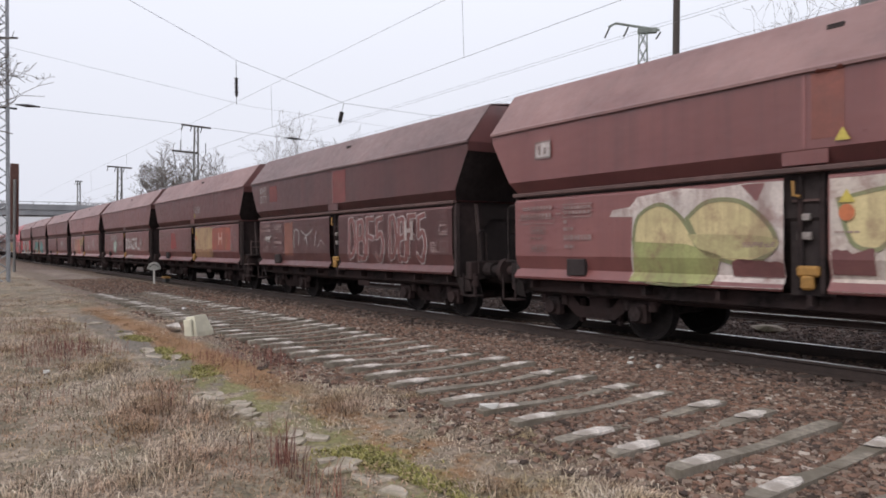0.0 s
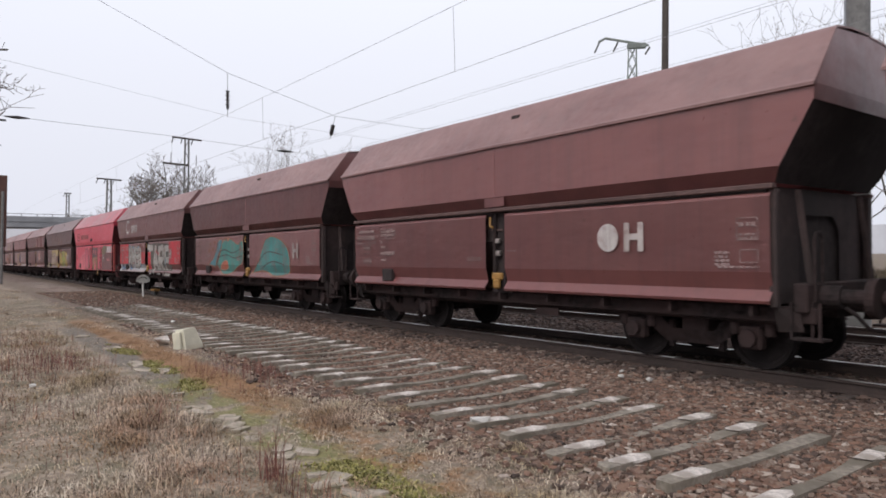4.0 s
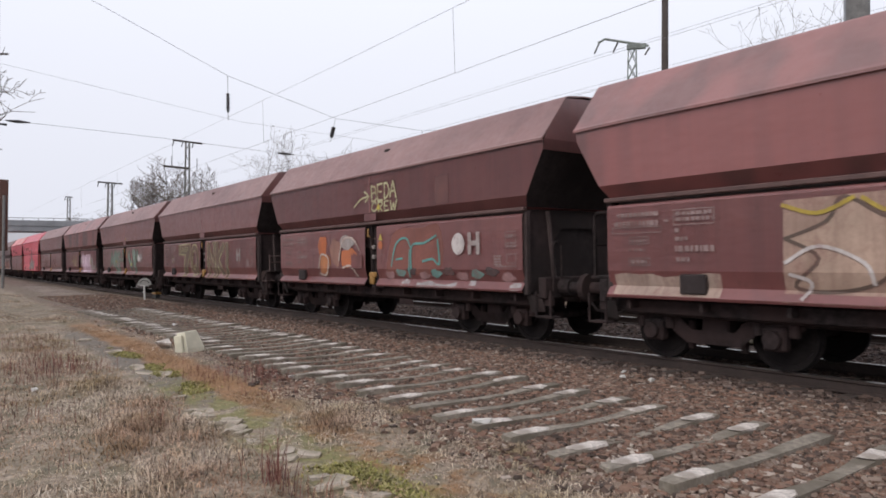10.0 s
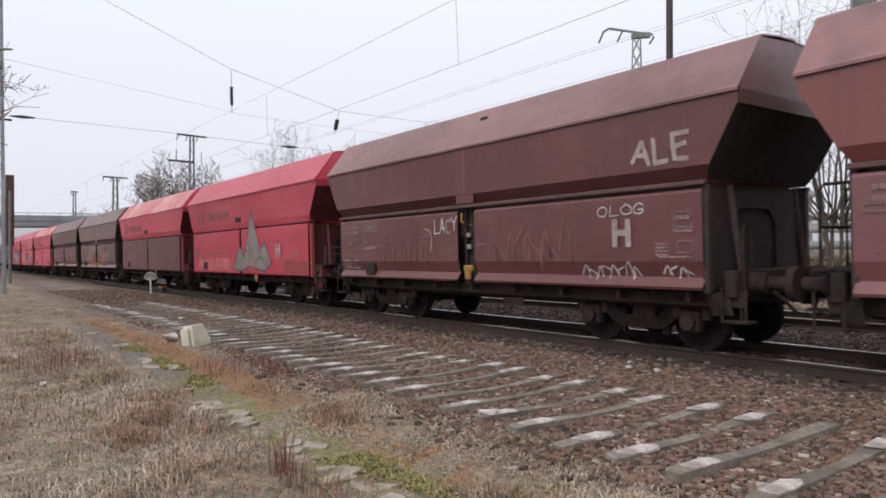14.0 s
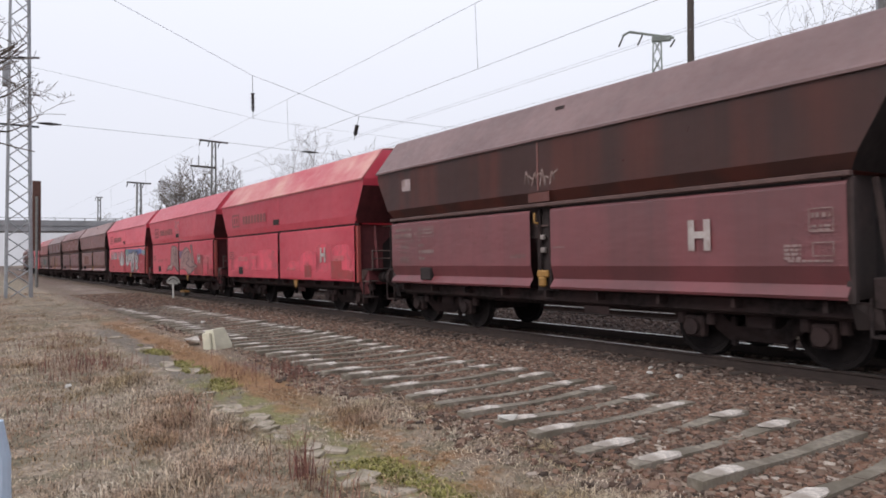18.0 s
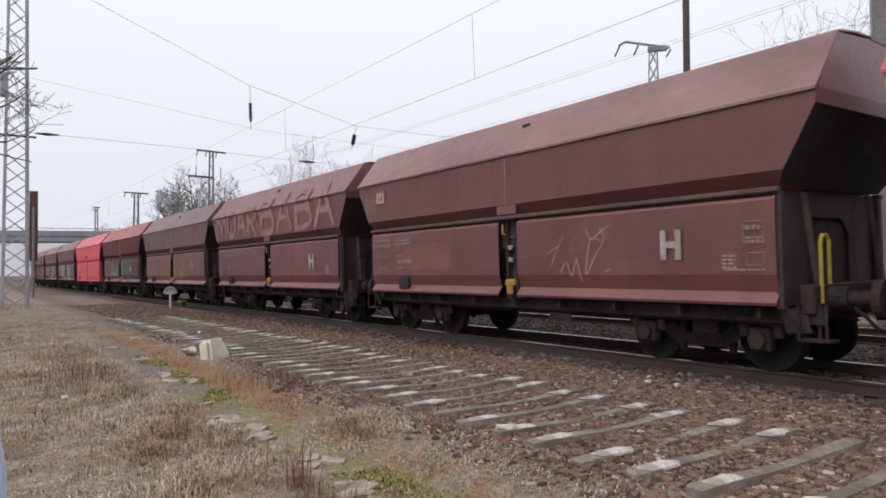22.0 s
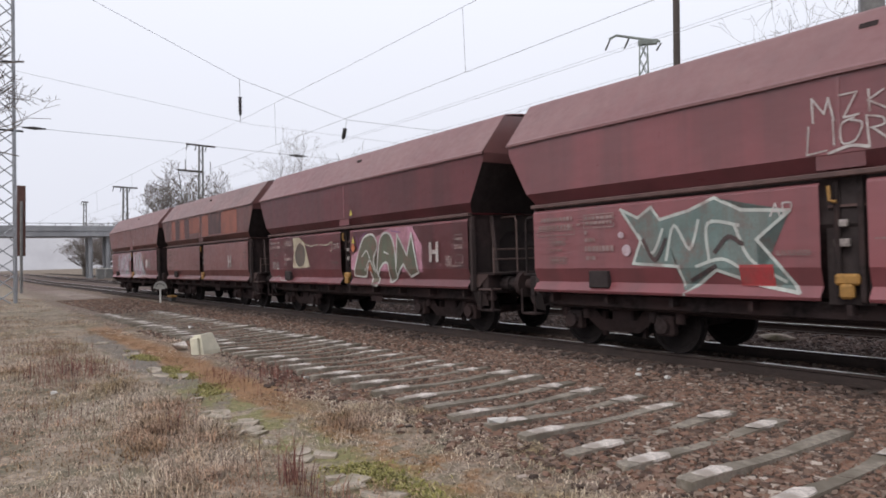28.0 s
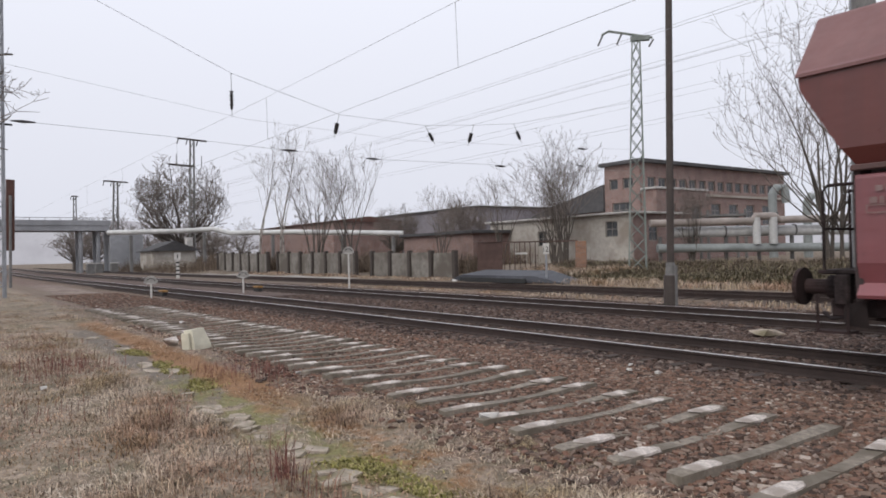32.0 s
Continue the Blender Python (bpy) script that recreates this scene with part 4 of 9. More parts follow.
def track_magnet(x, y):
    s = thing("track_magnet", "yellow topped track magnet box beside the rail", "track magnet", "track magnets", m=pose(x, y, -0.2))
    part("housing", box(-0.35, 0.35, -0.12, 0.12, 0.0, 0.20, 0.03), BLACK, s)
    part("cover", box(-0.37, 0.37, -0.15, 0.15, 0.20, 0.30, 0.03), AMBER, s, "dull yellow cover")


track_magnet(-36.0, 8.75)
track_magnet(-35.4, 13.45)


def striped_post():
    s = thing("striped_post", "white post with black bands beside the far track", "marker post", m=pose(-69.3, 18.26, -0.2, 0, 0, 75))
    part("post", box(-0.16, 0.16, -0.05, 0.05, 0, 1.75, 0.01), WHITE, s)
    part("number_board", box(-0.30, 0.30, -0.06, 0.04, 1.75, 2.5, 0.01), WHITE, s)
    for i in range(4):
        part("black_band", box(-0.165, 0.165, -0.056, 0.056, 0.30 + i * 0.38, 0.46 + i * 0.38), BLACK, s)
    part("board_mark", box(-0.06, 0.06, -0.066, -0.058, 1.95, 2.35), BLACK, s)


striped_post()


def letters(text, size, width=0.0, spacing=1.0, shear=0.0, offset=0.0):
    """The outline of a word in the built-in font, as a bmesh in the xz plane, from its lower left corner."""
    cu = bpy.data.curves.new("word", "FONT")
    cu.body, cu.size, cu.space_character, cu.shear, cu.offset = text, size, spacing, shear, offset
    cu.fill_mode = "FRONT"
    cu.resolution_u = 3
    ob = bpy.data.objects.new("word", cu)
    me = bpy.data.meshes.new_from_object(ob)
    bm = bmesh.new()
    bm.from_mesh(me)
    bpy.data.objects.remove(ob)
    bpy.data.meshes.remove(me)
    xs = [v.co.x for v in bm.verts] or [0]
    k = width / (max(xs) - min(xs)) if width else 1.0
    for v in bm.verts:
        v.co = ((v.co.x - min(xs)) * k, 0.0, v.co.y)
    return bm


def number_sign():
    s = thing("speed_sign", "white board with the black number 12 on a grey post", "sign", m=pose(-25.25, 25.0, -0.1, 0, 0, 45))
    part("post", rod((0, 0, -0.2), (0, 0, 2.0), 0.05, n=8), GALV, s)
    part("board", box(-0.16, 0.16, -0.085, -0.06, 1.52, 2.08, 0.005), WHITE, s)
    bm = letters("12", 0.42, 0.26)
    bmesh.ops.translate(bm, verts=bm.verts, vec=(-0.13, -0.09, 1.64))
    part("number", bm, BLACK, s)


number_sign()


def stub():
    """The cream marker block at the end of the old track."""
    s = thing("marker_block", "tilted cream concrete marker block beside the old sleepers", "marker block", m=pose(-13.75, 3.95, -0.17, 0, -7, 28) @ Matrix.Scale(0.72, 4))
    part("block", hull([(-0.25, -0.30, 0), (0.25, -0.30, 0), (0.25, 0.30, 0), (-0.25, 0.30, 0), (-0.12, -0.26, 0.56), (0.17, -0.26, 0.56), (0.17, 0.16, 0.58), (-0.12, 0.16, 0.58), (0.25, -0.3, 0.12), (0.25, 0.3, 0.12)]), CREAM, s)
    part("side_plate", box(-0.14, 0.14, -0.38, -0.30, 0.02, 0.50, 0.02), CREAM, s)
    st = part("loose_stone", hull([(random.uniform(-0.2, 0.2), random.uniform(-0.16, 0.16), random.uniform(0, 0.2)) for _ in range(14)]), SEAT, m=pose(-14.5, 3.62, -0.14))
    tagged(st, "pale rough stone beside the marker block", "stone")


stub()

# kerb slabs of the old path, sunk in the grass
SLAB = grainy("worn_grey_slab", (0.36, 0.305, 0.25), 0.9, 12, spread=0.45, second=(0.18, 0.155, 0.10), bumpy=0.6)
kerb = thing("old_kerb", "row of broken grey stone slabs sunk in the grass", "kerb", kind="structure")
for cx, cy, n, w in ((-4.4, 2.62, 4, 0.22), (-5.0, 2.55, 4, 0.26), (-5.6, 2.55, 3, 0.24), (-6.6, 2.5, 3, 0.2), (-7.05, 2.45, 5, 0.30), (-7.6, 2.45, 4, 0.24), (-8.2, 2.5, 4, 0.22), (-9.0, 2.5, 2, 0.2),
                     (-11.3, 2.76, 3, 0.3), (-12.4, 2.72, 2, 0.3), (-14.9, 2.75, 3, 0.3), (-17.5, 2.7, 3, 0.34)):
    for k in range(n):
        x, y, a = cx + random.uniform(-0.3, 0.3), cy + random.uniform(-0.13, 0.13), w * random.uniform(0.45, 1.1)
        pts = [(a * 0.62 * u * random.uniform(0.5, 1.1), a * 0.4 * v * random.uniform(0.5, 1.1), h) for u, v in ((-1, -1), (0.2, -1), (1, -0.7), (1, 0.6), (0.1, 1), (-1, 0.8)) for h in (-0.06, 0.01)]
        part("slab", hull(pts), SLAB, kerb, m=pose(x, y, ground_z(x, y) + random.uniform(0.0, 0.022), random.uniform(-7, 7), random.uniform(-7, 7), random.uniform(0, 360)))

# small pale bits of litter and single stones
for x, y, s in ((-10.9, 1.05, 0.055), (-5.45, 4.5, 0.10), (-6.7, 8.35, 0.05), (-6.45, 8.0, 0.05), (-6.0, 8.1, 0.06), (-19.4, 5.2, 0.08), (-9.5, 4.2, 0.05)):
    st = part("pale_stone", hull([(random.uniform(-s, s), random.uniform(-s, s), random.uniform(0, s)) for _ in range(12)]), WHITE, m=pose(x, y, ground_z(x, y) + 0.03))
    tagged(st, "small pale stone lying on the ground", "stone", "pale stones")
st = part("flat_stone", hull([(random.uniform(-0.35, 0.35), random.uniform(-0.22, 0.22), random.uniform(0, 0.14)) for _ in range(20)]), SLAB, m=pose(-7.1, 12.95, -0.17))
tagged(st, "flat grey stone slab lying between the tracks", "stone")


def leaning(x, y, z, rz=0):
    """An upright pose: along the plumb line of the place."""
    return Matrix.Translation((x, y, z)) @ Vector((0, 0, 1)).rotation_difference(UP).to_matrix().to_4x4() @ pose(0, 0, 0, 0, 0, rz)


def pole():
    s = thing("catenary_pole", "slim dark brown steel pole in a grey socket between the tracks", "mast", m=leaning(-12.9, 18.1, -0.2))
    part("shaft", rod((0, 0, 0.3), (0.02, 0.0, 11.5), 0.115, 0.10, n=16), DARKPOLE, s)
    bm = rod((0, 0, -0.3), (0, 0, 0.95), 0.22, 0.20, n=14)
    part("socket", bm, DARKPOLE, s)
    part("earth_strip", box(0.16, 0.22, -0.06, 0.06, 0.0, 1.25, 0.01), SOCKET, s)
    part("collar", rod((0, 0, 0.95), (0, 0, 1.35), 0.16, 0.13, n=14), SOCKET, s)


pole()
s = thing("concrete_mast", "thick pale grey concrete mast beside the second track", "mast", m=leaning(-7.29, 18.0, -0.2))
part("shaft", rod((0, 0, -0.3), (0, 0, 11.5), 0.29, 0.24, n=20), SOCKET, s)
part("earth_strip", box(-0.32, -0.26, -0.03, 0.03, 0, 11), GALV, s)


def lattice(name, label, m, h, w0, w1, material, bays, d0=None, d1=None, leg=0.05, brace=0.025):
    """A tapering four-legged lattice mast."""
    s = thing(name, label, "mast", m=m)
    d0, d1 = d0 or w0, d1 or w1
    def corner(i, k):
        w, d = w0 + (w1 - w0) * k, d0 + (d1 - d0) * k
        return Vector(((-1, 1, 1, -1)[i] * w / 2, (-1, -1, 1, 1)[i] * d / 2, h * k))
    for i in range(4):
        part("leg", rod(corner(i, -0.02), corner(i, 1), leg, leg * 0.8, n=4), material, s)
    for f in range(4):
        for b in range(bays):
            k0, k1 = b / bays, (b + 1) / bays
            a, c = (f, (f + 1) % 4) if b % 2 else ((f + 1) % 4, f)
            part("brace", rod(corner(a, k0), corner(c, k1), brace, n=4, caps=False), material, s)
            if bays < 16:
                part("brace", rod(corner(c, k0), corner(a, k1), brace, n=4, caps=False), material, s)
    return s


mast = lattice("lattice_mast", "tall green-grey lattice mast with a bracket arm at its top", leaning(-24.6, 31.55, 0.3, 40), 13.2, 0.95, 0.42, GREEN_STEEL, 14, leg=0.05, brace=0.022)
part("top_arm", tube([(-1.9, 0, 13.55), (-1.5, 0, 13.75), (0.9, 0, 13.2)], 0.07), GREEN_STEEL, mast)
part("arm_plate", box(-0.3, 0.75, -0.12, 0.12, 13.05, 13.35, 0.03), GREEN_STEEL, mast)
for x in (-1.85, -0.8, 0.95):
    part("insulator", rod((x, 0, 13.5 if x < 0 else 13.1), (x - 0.25, 0, 12.95 if x < 0 else 12.7), 0.05, n=8), INSUL, mast)

near_mast = lattice("lattice_mast", "pale grey lattice mast standing in the dry grass", leaning(-41.95, 1.80, -0.3, 0), 20.0, 1.0, 0.75, GALV, 24, d0=1.12, d1=0.75, leg=0.085, brace=0.03)
part("mast_box", box(-0.3, 0.3, -0.75, -0.45, 11.2, 12.4, 0.03), GALV, near_mast)
part("cross_bar", tube([(0, -0.9, 9.2), (0, 0.9, 9.2)], 0.06), BLACK, near_mast)
part("cross_bar", tube([(0, -0.9, 12.6), (0, 0.9, 12.9)], 0.06), BLACK, near_mast)
RUSTBOARD = grainy("rust_brown_board", (0.10, 0.045, 0.035), 0.8, 4)
s = thing("line_signal", "rust-brown backboard of a line-side signal on a post", "signal", m=leaning(-59.9, 3.74, -0.3))
part("backboard", box(-0.1, 0.1, -0.28, 0.28, 2.9, 8.2, 0.03), RUSTBOARD, s)
part("post", rod((0.2, 0, 0), (0.2, 0, 7.0), 0.1, n=8), SOCKET, s)


def crossarm_mast(x, y, z, h, arm, w, label):
    s = thing("catenary_mast", label, "mast", "far catenary masts", m=leaning(x, y, z, 8))
    for a in (-1, 1):
        part("leg", rod((0, a * w / 2, -0.3), (0, a * w * 0.3, h), w * 0.16, n=4), SOCKET, s)
    for i in range(12):
        part("brace", rod((0, (-1) ** i * w * 0.42, h * i / 12), (0, -(-1) ** i * w * 0.4, h * (i + 1) / 12), 0.05, n=4, caps=False), SOCKET, s)
    part("crossarm", box(-0.1, 0.1, -arm, arm, h - 0.15, h + 0.12, 0.04), DARKPOLE, s)
    for k in (-0.9, -0.3, 0.4):
        part("insulator", rod((0, arm * k, h), (0, arm * k - 0.25, h - 0.9), 0.08, n=6), INSUL, s)
    return s


m1 = crossarm_mast(-105.8, 30.0, 0.0, 19.8, 2.3, 0.9, "far grey catenary mast with a dark crossarm")
part("lower_arm", box(-0.08, 0.08, -3.6, 0.3, 15.6, 15.9, 0.03), DARKPOLE, m1)
for k in (-2.4, 1.5):
    part("arm_post", rod((0, k, 15.8), (0, k, 17.4), 0.06, n=6), DARKPOLE, m1)
part("cabinet", box(-0.4, 0.4, -1.0, -0.1, 3.6, 4.9, 0.04), WHITE, m1)
crossarm_mast(-137.7, 25.2, 0.0, 16.4, 2.2, 1.1, "distant grey catenary mast with a crossarm")
crossarm_mast(-190.0, 25.5, 0.0, 18.0, 0.8, 0.9, "distant thin catenary mast beyond the bridge")


# ---- overhead wires ----
def cable(name, pts, r, label, group="overhead wires"):
    return tagged(part(name, tube(pts, r, 5), CABLE), label, "wire", group)


def along(y0, z, x0=-170, x1=12, n=12, sag=0.0):
    return [(x0 + (x1 - x0) * i / n, y0 + bend(x0 + (x1 - x0) * i / n), z + sag * (2 * i / n - 1) ** 2) for i in range(n + 1)]


cable("overhead_wire", along(TRACK_Y, 6.06), 0.0055, "contact wire above the running track")
cable("overhead_wire", along(TRACK_Y, 7.65), 0.0055, "carrying wire above the running track")
for y0, z in ((15.35, 6.4), (15.35, 7.3), (18.6, 8.6), (22.0, 6.5), (22.0, 8.1), (24.5, 9.3), (27.0, 7.4), (19.6, 7.9), (25.6, 8.4), (29.2, 9.0)):
    cable("overhead_wire", along(y0, z), 0.0048, "overhead line wire above the tracks")
# the cross-span that carries them, with its hanging insulators
X0 = -30.0
top = [(X0, 1.9, 13.4), (X0, 4.98, 12.11), (X0, 10.39, 9.9), (X0, 15.74, 8.58), (X0, 20.74, 8.5), (X0, 24.25, 8.82), (X0, 27.44, 9.2), (X0, 38, 11.6)]
cable("cross_span", top, 0.009, "sagging cross-span wire over all the tracks")
cable("cross_span", [(X0, 1.8, 7.0), (X0, 7.69, 6.84), (X0, 11.92, 6.66), (X0, 18.0, 6.5), (X0, 38, 6.9)], 0.008, "lower cross-span wire over all the tracks")
cable("cross_span", [(X0, 1.8, 9.1), (X0, 11.0, 7.9), (X0, 20.0, 7.6), (X0, 38, 8.4)], 0.005, "thin cross-span wire over all the tracks")


def hanger(a, b, r=0.075):
    s = thing("hanging_insulator", "dark ribbed porcelain insulator hanging from the span wire", "insulator", "span wire insulators")
    a, b = Vector(a), Vector(b)
    part("wire", rod(a, b, 0.014, n=5), CABLE, s)
    part("core", rod(a.lerp(b, 0.40), a.lerp(b, 0.82), r * 0.8, n=8), INSUL, s)
    for i in range(8):
        p = a.lerp(b, 0.41 + i * 0.05)
        part("shed", rod(p, p + (b - a).normalized() * 0.05, r * (1.7 if i % 2 == 0 else 1.3), r, n=10), INSUL, s)


hanger((X0, 10.39, 9.9), (X0, 10.39, 7.9), 0.062)
hanger((X0, 15.74, 8.58), (X0 + 0.2, 15.35, 7.35), 0.07)
hanger((X0, 20.9, 8.5), (X0, 21.5, 7.55))
hanger((X0, 24.25, 8.82), (X0, 23.8, 7.6))
hanger((X0, 27.3, 9.2), (X0, 27.9, 8.1))
for y, z in ((13.1, 6.62), (17.6, 6.5), (33.2, 8.1), (33.0, 7.0), (26.2, 6.6), (2.4, 6.98)):
    s = thing("line_insulator", "dark spindle insulator in the span wire", "insulator", "span wire insulators", m=pose(X0, y, z))
    part("body", rod((0, -0.4, 0), (0, 0.0, 0), 0.025, 0.065, n=10), INSUL, s)
    part("body", rod((0, 0.0, 0), (0, 0.4, 0), 0.065, 0.025, n=10), INSUL, s)
for x in (-12.9, -24.5, -36.0, -48.0, -60.0):
    cable("dropper", [(x, TRACK_Y + bend(x), 6.06), (x - 0.05, TRACK_Y + bend(x), 7.65)], 0.006, "thin dropper wire between the overhead wires", "droppers")

# a pale blue tube post close to the camera
post = part("tube_post", tube([(-1.60, 0.012, -0.3), (-1.60, 0.028, 1.24), (-1.60, 0.016, 1.31)], 0.024, 14), grainy("pale_blue_paint", (0.45, 0.55, 0.68), 0.5, 5, spread=0.12), m=pose(0, 0.001, 0))
tagged(post, "pale blue painted steel tube post", "post")
post.data.transform(Matrix.Identity(4))

# pale gravel path behind the side track
PATHM = grainy("pale_path_gravel", (0.30, 0.275, 0.25), 0.95, 5, spread=0.25, space="World")
bm = bmesh.new()
rows = []
for k in range(40):
    x = -44.0 - k * 3.6
    y = 24.3 + bend(x)
    rows.append([bm.verts.new((x, y + o, ground_z(x, y + o) + 0.05)) for o in (-0.9, 0.0, 0.9)])
for p, q in zip(rows, rows[1:]):
    for k in range(2):
        bm.faces.new((p[k], q[k], q[k + 1], p[k + 1]))
tagged(part("path", bm, PATHM), "pale gravel path behind the side track", "path", kind="structure")

# ---- behind the tracks ----
BARK = grainy("grey_brown_bark", (0.10, 0.085, 0.072), 0.9, 8, spread=0.3)
BIRCH = grainy("pale_birch_bark", (0.34, 0.31, 0.28), 0.85, 7, spread=0.4, second=(0.10, 0.09, 0.08))
TWIG = grainy("thin_brown_twigs", (0.155, 0.128, 0.112), 0.9, 5, spread=0.3)


def skin(name, segs, material, parent, sides=4):
    """Tapered limbs; segs: rows of start, end, radius at start, radius at end."""
    a = np.array([s[0] for s in segs])
    b = np.array([s[1] for s in segs])
    r0, r1 = np.array([s[2] for s in segs]), np.array([s[3] for s in segs])
    d = b - a
    d /= np.linalg.norm(d, axis=1)[:, None] + 1e-9
    u = np.cross(d, np.where(np.abs(d[:, 2:]) < 0.9, [[0, 0, 1.0]], [[1.0, 0, 0]]))
    u /= np.linalg.norm(u, axis=1)[:, None]
    v = np.cross(d, u)
    ang = np.arange(sides) * 2 * math.pi / sides
    ring = np.cos(ang)[None, :, None] * u[:, None] + np.sin(ang)[None, :, None] * v[:, None]
    co = np.concatenate([a[:, None] + ring * r0[:, None, None], b[:, None] + ring * r1[:, None, None]], 1).reshape(-1, 3)
    k = np.arange(sides)
    q = np.stack([k, (k + 1) % sides, (k + 1) % sides + sides, k + sides], 1)
    f = (q[None] + (np.arange(len(a)) * 2 * sides)[:, None, None]).reshape(-1, 4)
    me = bpy.data.meshes.new(name)
    me.from_pydata(co.tolist(), [], f.tolist())
    me.materials.append(material)
    ob = new(name, me)
    ob.parent = parent
    return ob


def bare_tree(label, m, height, spread, seed, stems=1, levels=5, bark=None, up=0.35, droop=0.0, fork=3, trunk=0.25, group="bare trees", r0=None, rmin=0.008, limbs=0, tilt=0.45, dome=None):
    """A leafless tree: trunk or several stems, limbs and a fine crown of twigs."""
    rnd = random.Random(seed)
    t = thing("tree", label, "tree", group, m=m)
    wood, fine = [], []

    def grow(p, d, length, r, level):
        n = 3 if level < 3 else 2
        q, dd = p, d
        for i in range(n):
            w = Vector((rnd.uniform(-1, 1), rnd.uniform(-1, 1), rnd.uniform(-0.6, 0.8))) * (0.16 + 0.05 * level)
            dd = (dd + w + Vector((0, 0, up * 0.12 if level < levels - 1 else -droop))).normalized()
            e = q + dd * (length / n)
            if dome:
                cz, rh, rv = dome
                if (e.x / rh) ** 2 + (e.y / rh) ** 2 + ((e.z - cz) / rv) ** 2 > 1.0 + 0.45 * noise.noise(e * 0.35):
                    return
            ra, rb = max(rmin, r * (1 - 0.45 * i / n)), max(rmin * 0.7, r * (1 - 0.45 * (i + 1) / n))
            (wood if level < 2 else fine).append((tuple(q), tuple(e), ra, rb))
            if level < levels and i > 0:
                side = Vector((rnd.uniform(-1, 1), rnd.uniform(-1, 1), rnd.uniform(-0.2, 0.7))).normalized()
                grow(e, (dd * 0.5 + side * spread).normalized(), length * rnd.uniform(0.45, 0.7), rb * 0.55, level + 1)
            q = e
        if level < levels:
            for _ in range(fork - 1):
                side = Vector((rnd.uniform(-1, 1), rnd.uniform(-1, 1), rnd.uniform(-0.3, 0.6))).normalized()
                grow(q, (dd + side * spread).normalized(), length * rnd.uniform(0.55, 0.8), r * 0.5, level + 1)

    R = r0 or height * 0.018
    for s in range(stems):
        lean = Vector((rnd.uniform(-1, 1), rnd.uniform(-1, 1), 0)) * (0.1 if stems == 1 else tilt)
        d = (Vector((0, 0, 1)) + lean).normalized()
        p0 = Vector((rnd.uniform(-0.2, 0.2), rnd.uniform(-0.2, 0.2), 0)) * (0 if stems == 1 else 2.0)
        p1 = p0 + d * height * trunk
        wood.append((tuple(p0 - Vector((0, 0, 0.8))), tuple(p1), R * 1.25, R))
        grow(p1, d, height * 0.42, R * 0.95, 0 if stems == 1 else 1)
        for k in range(limbs):
            az = 6.283 * (k + rnd.uniform(-0.3, 0.3)) / limbs
            out = Vector((math.cos(az), math.sin(az), rnd.uniform(0.25, 1.1)))
            grow(p0 + d * height * trunk * rnd.uniform(0.75, 1.3), out.normalized(), height * rnd.uniform(0.26, 0.36), R * 0.55, 1)
        grow(p0 + d * height * trunk * 0.8, (d + Vector((rnd.uniform(-1, 1), rnd.uniform(-1, 1), 0.2)) * spread).normalized(), height * 0.36, R * 0.6, 1)
    skin("trunk", wood, bark or BARK, t, 6)
    skin("crown", fine, TWIG, t, 3)
    return t


oak = bare_tree("large bare oak tree with a wide round crown", pose(-125.5, 33.8, 0.2), 22.0, 0.75, 14, levels=6, fork=2, trunk=0.14, up=0.3, rmin=0.036, r0=0.30, limbs=64, dome=(12.0, 8.4, 9.0))
bir = bare_tree("slim bare birch tree with a pale trunk", pose(-71.0, 27.2, 0.2), 11.6, 0.32, 5, levels=5, fork=2, trunk=0.34, bark=BIRCH, up=0.7, droop=0.2, r0=0.11, rmin=0.011)
shrub = bare_tree("many-stemmed bare tree with thin upright branches", pose(-66.0, 31.5, 0.3), 10.6, 0.30, 8, stems=6, levels=5, fork=2, trunk=0.22, up=0.8, r0=0.085, rmin=0.012, tilt=0.3)
bush = bare_tree("bushy many-stemmed bare tree beside the brick pillar", pose(-38.2, 39.6, 0.8), 8.0, 0.50, 21, stems=12, levels=6, fork=2, trunk=0.15, up=0.7, r0=0.06, rmin=0.010)
big = bare_tree("tall bare tree with many steep branches behind the tracks", pose(-18.8, 42.1, 0.3), 13.0, 0.45, 32, stems=5, levels=6, fork=2, trunk=0.16, up=0.8, r0=0.10, rmin=0.010, tilt=0.15, limbs=3)
for src, x, y, z, k, rz in ((bir, -72.5, 30.2, 0.4, 1.02, 40), (bir, -66.0, 28.0, 0.4, 0.8, 140), (shrub, -61.0, 33.0, 0.3, 0.95, 80), (oak, -79.0, 61.5, 0.5, 0.5, 60), (oak, -92.0, 58.0, 0.5, 0.46, 150),
                            (shrub, -49.5, 36.0, 0.8, 0.55, 10), (bush, -12.0, 38.0, 1.0, 1.15, 90), (shrub, -46.0, 40.0, 0.8, 0.62, 30), (bush, -41.5, 42.0, 1.0, 0.7, 30),
                            (bush, -10.5, 36.0, 1.0, 1.2, 200), (bush, -31.5, 47.0, 1.0, 0.6, 10)):
    copy_thing(src, Matrix.Translation((x, y, z)) @ pose(0, 0, 0, 0, 0, rz) @ Matrix.Diagonal((k, k, k, 1)))
# the tree beside the near lattice mast; only its limbs reach into the view
left_tree = bare_tree("old bare tree with knotty dark limbs beside the lattice mast", pose(-26.5, -1.9, -0.6), 9.6, 0.85, 17, levels=6, fork=2, trunk=0.64, up=0.0, r0=0.11, rmin=0.011, limbs=48, droop=0.1, dome=(7.8, 5.4, 2.2))
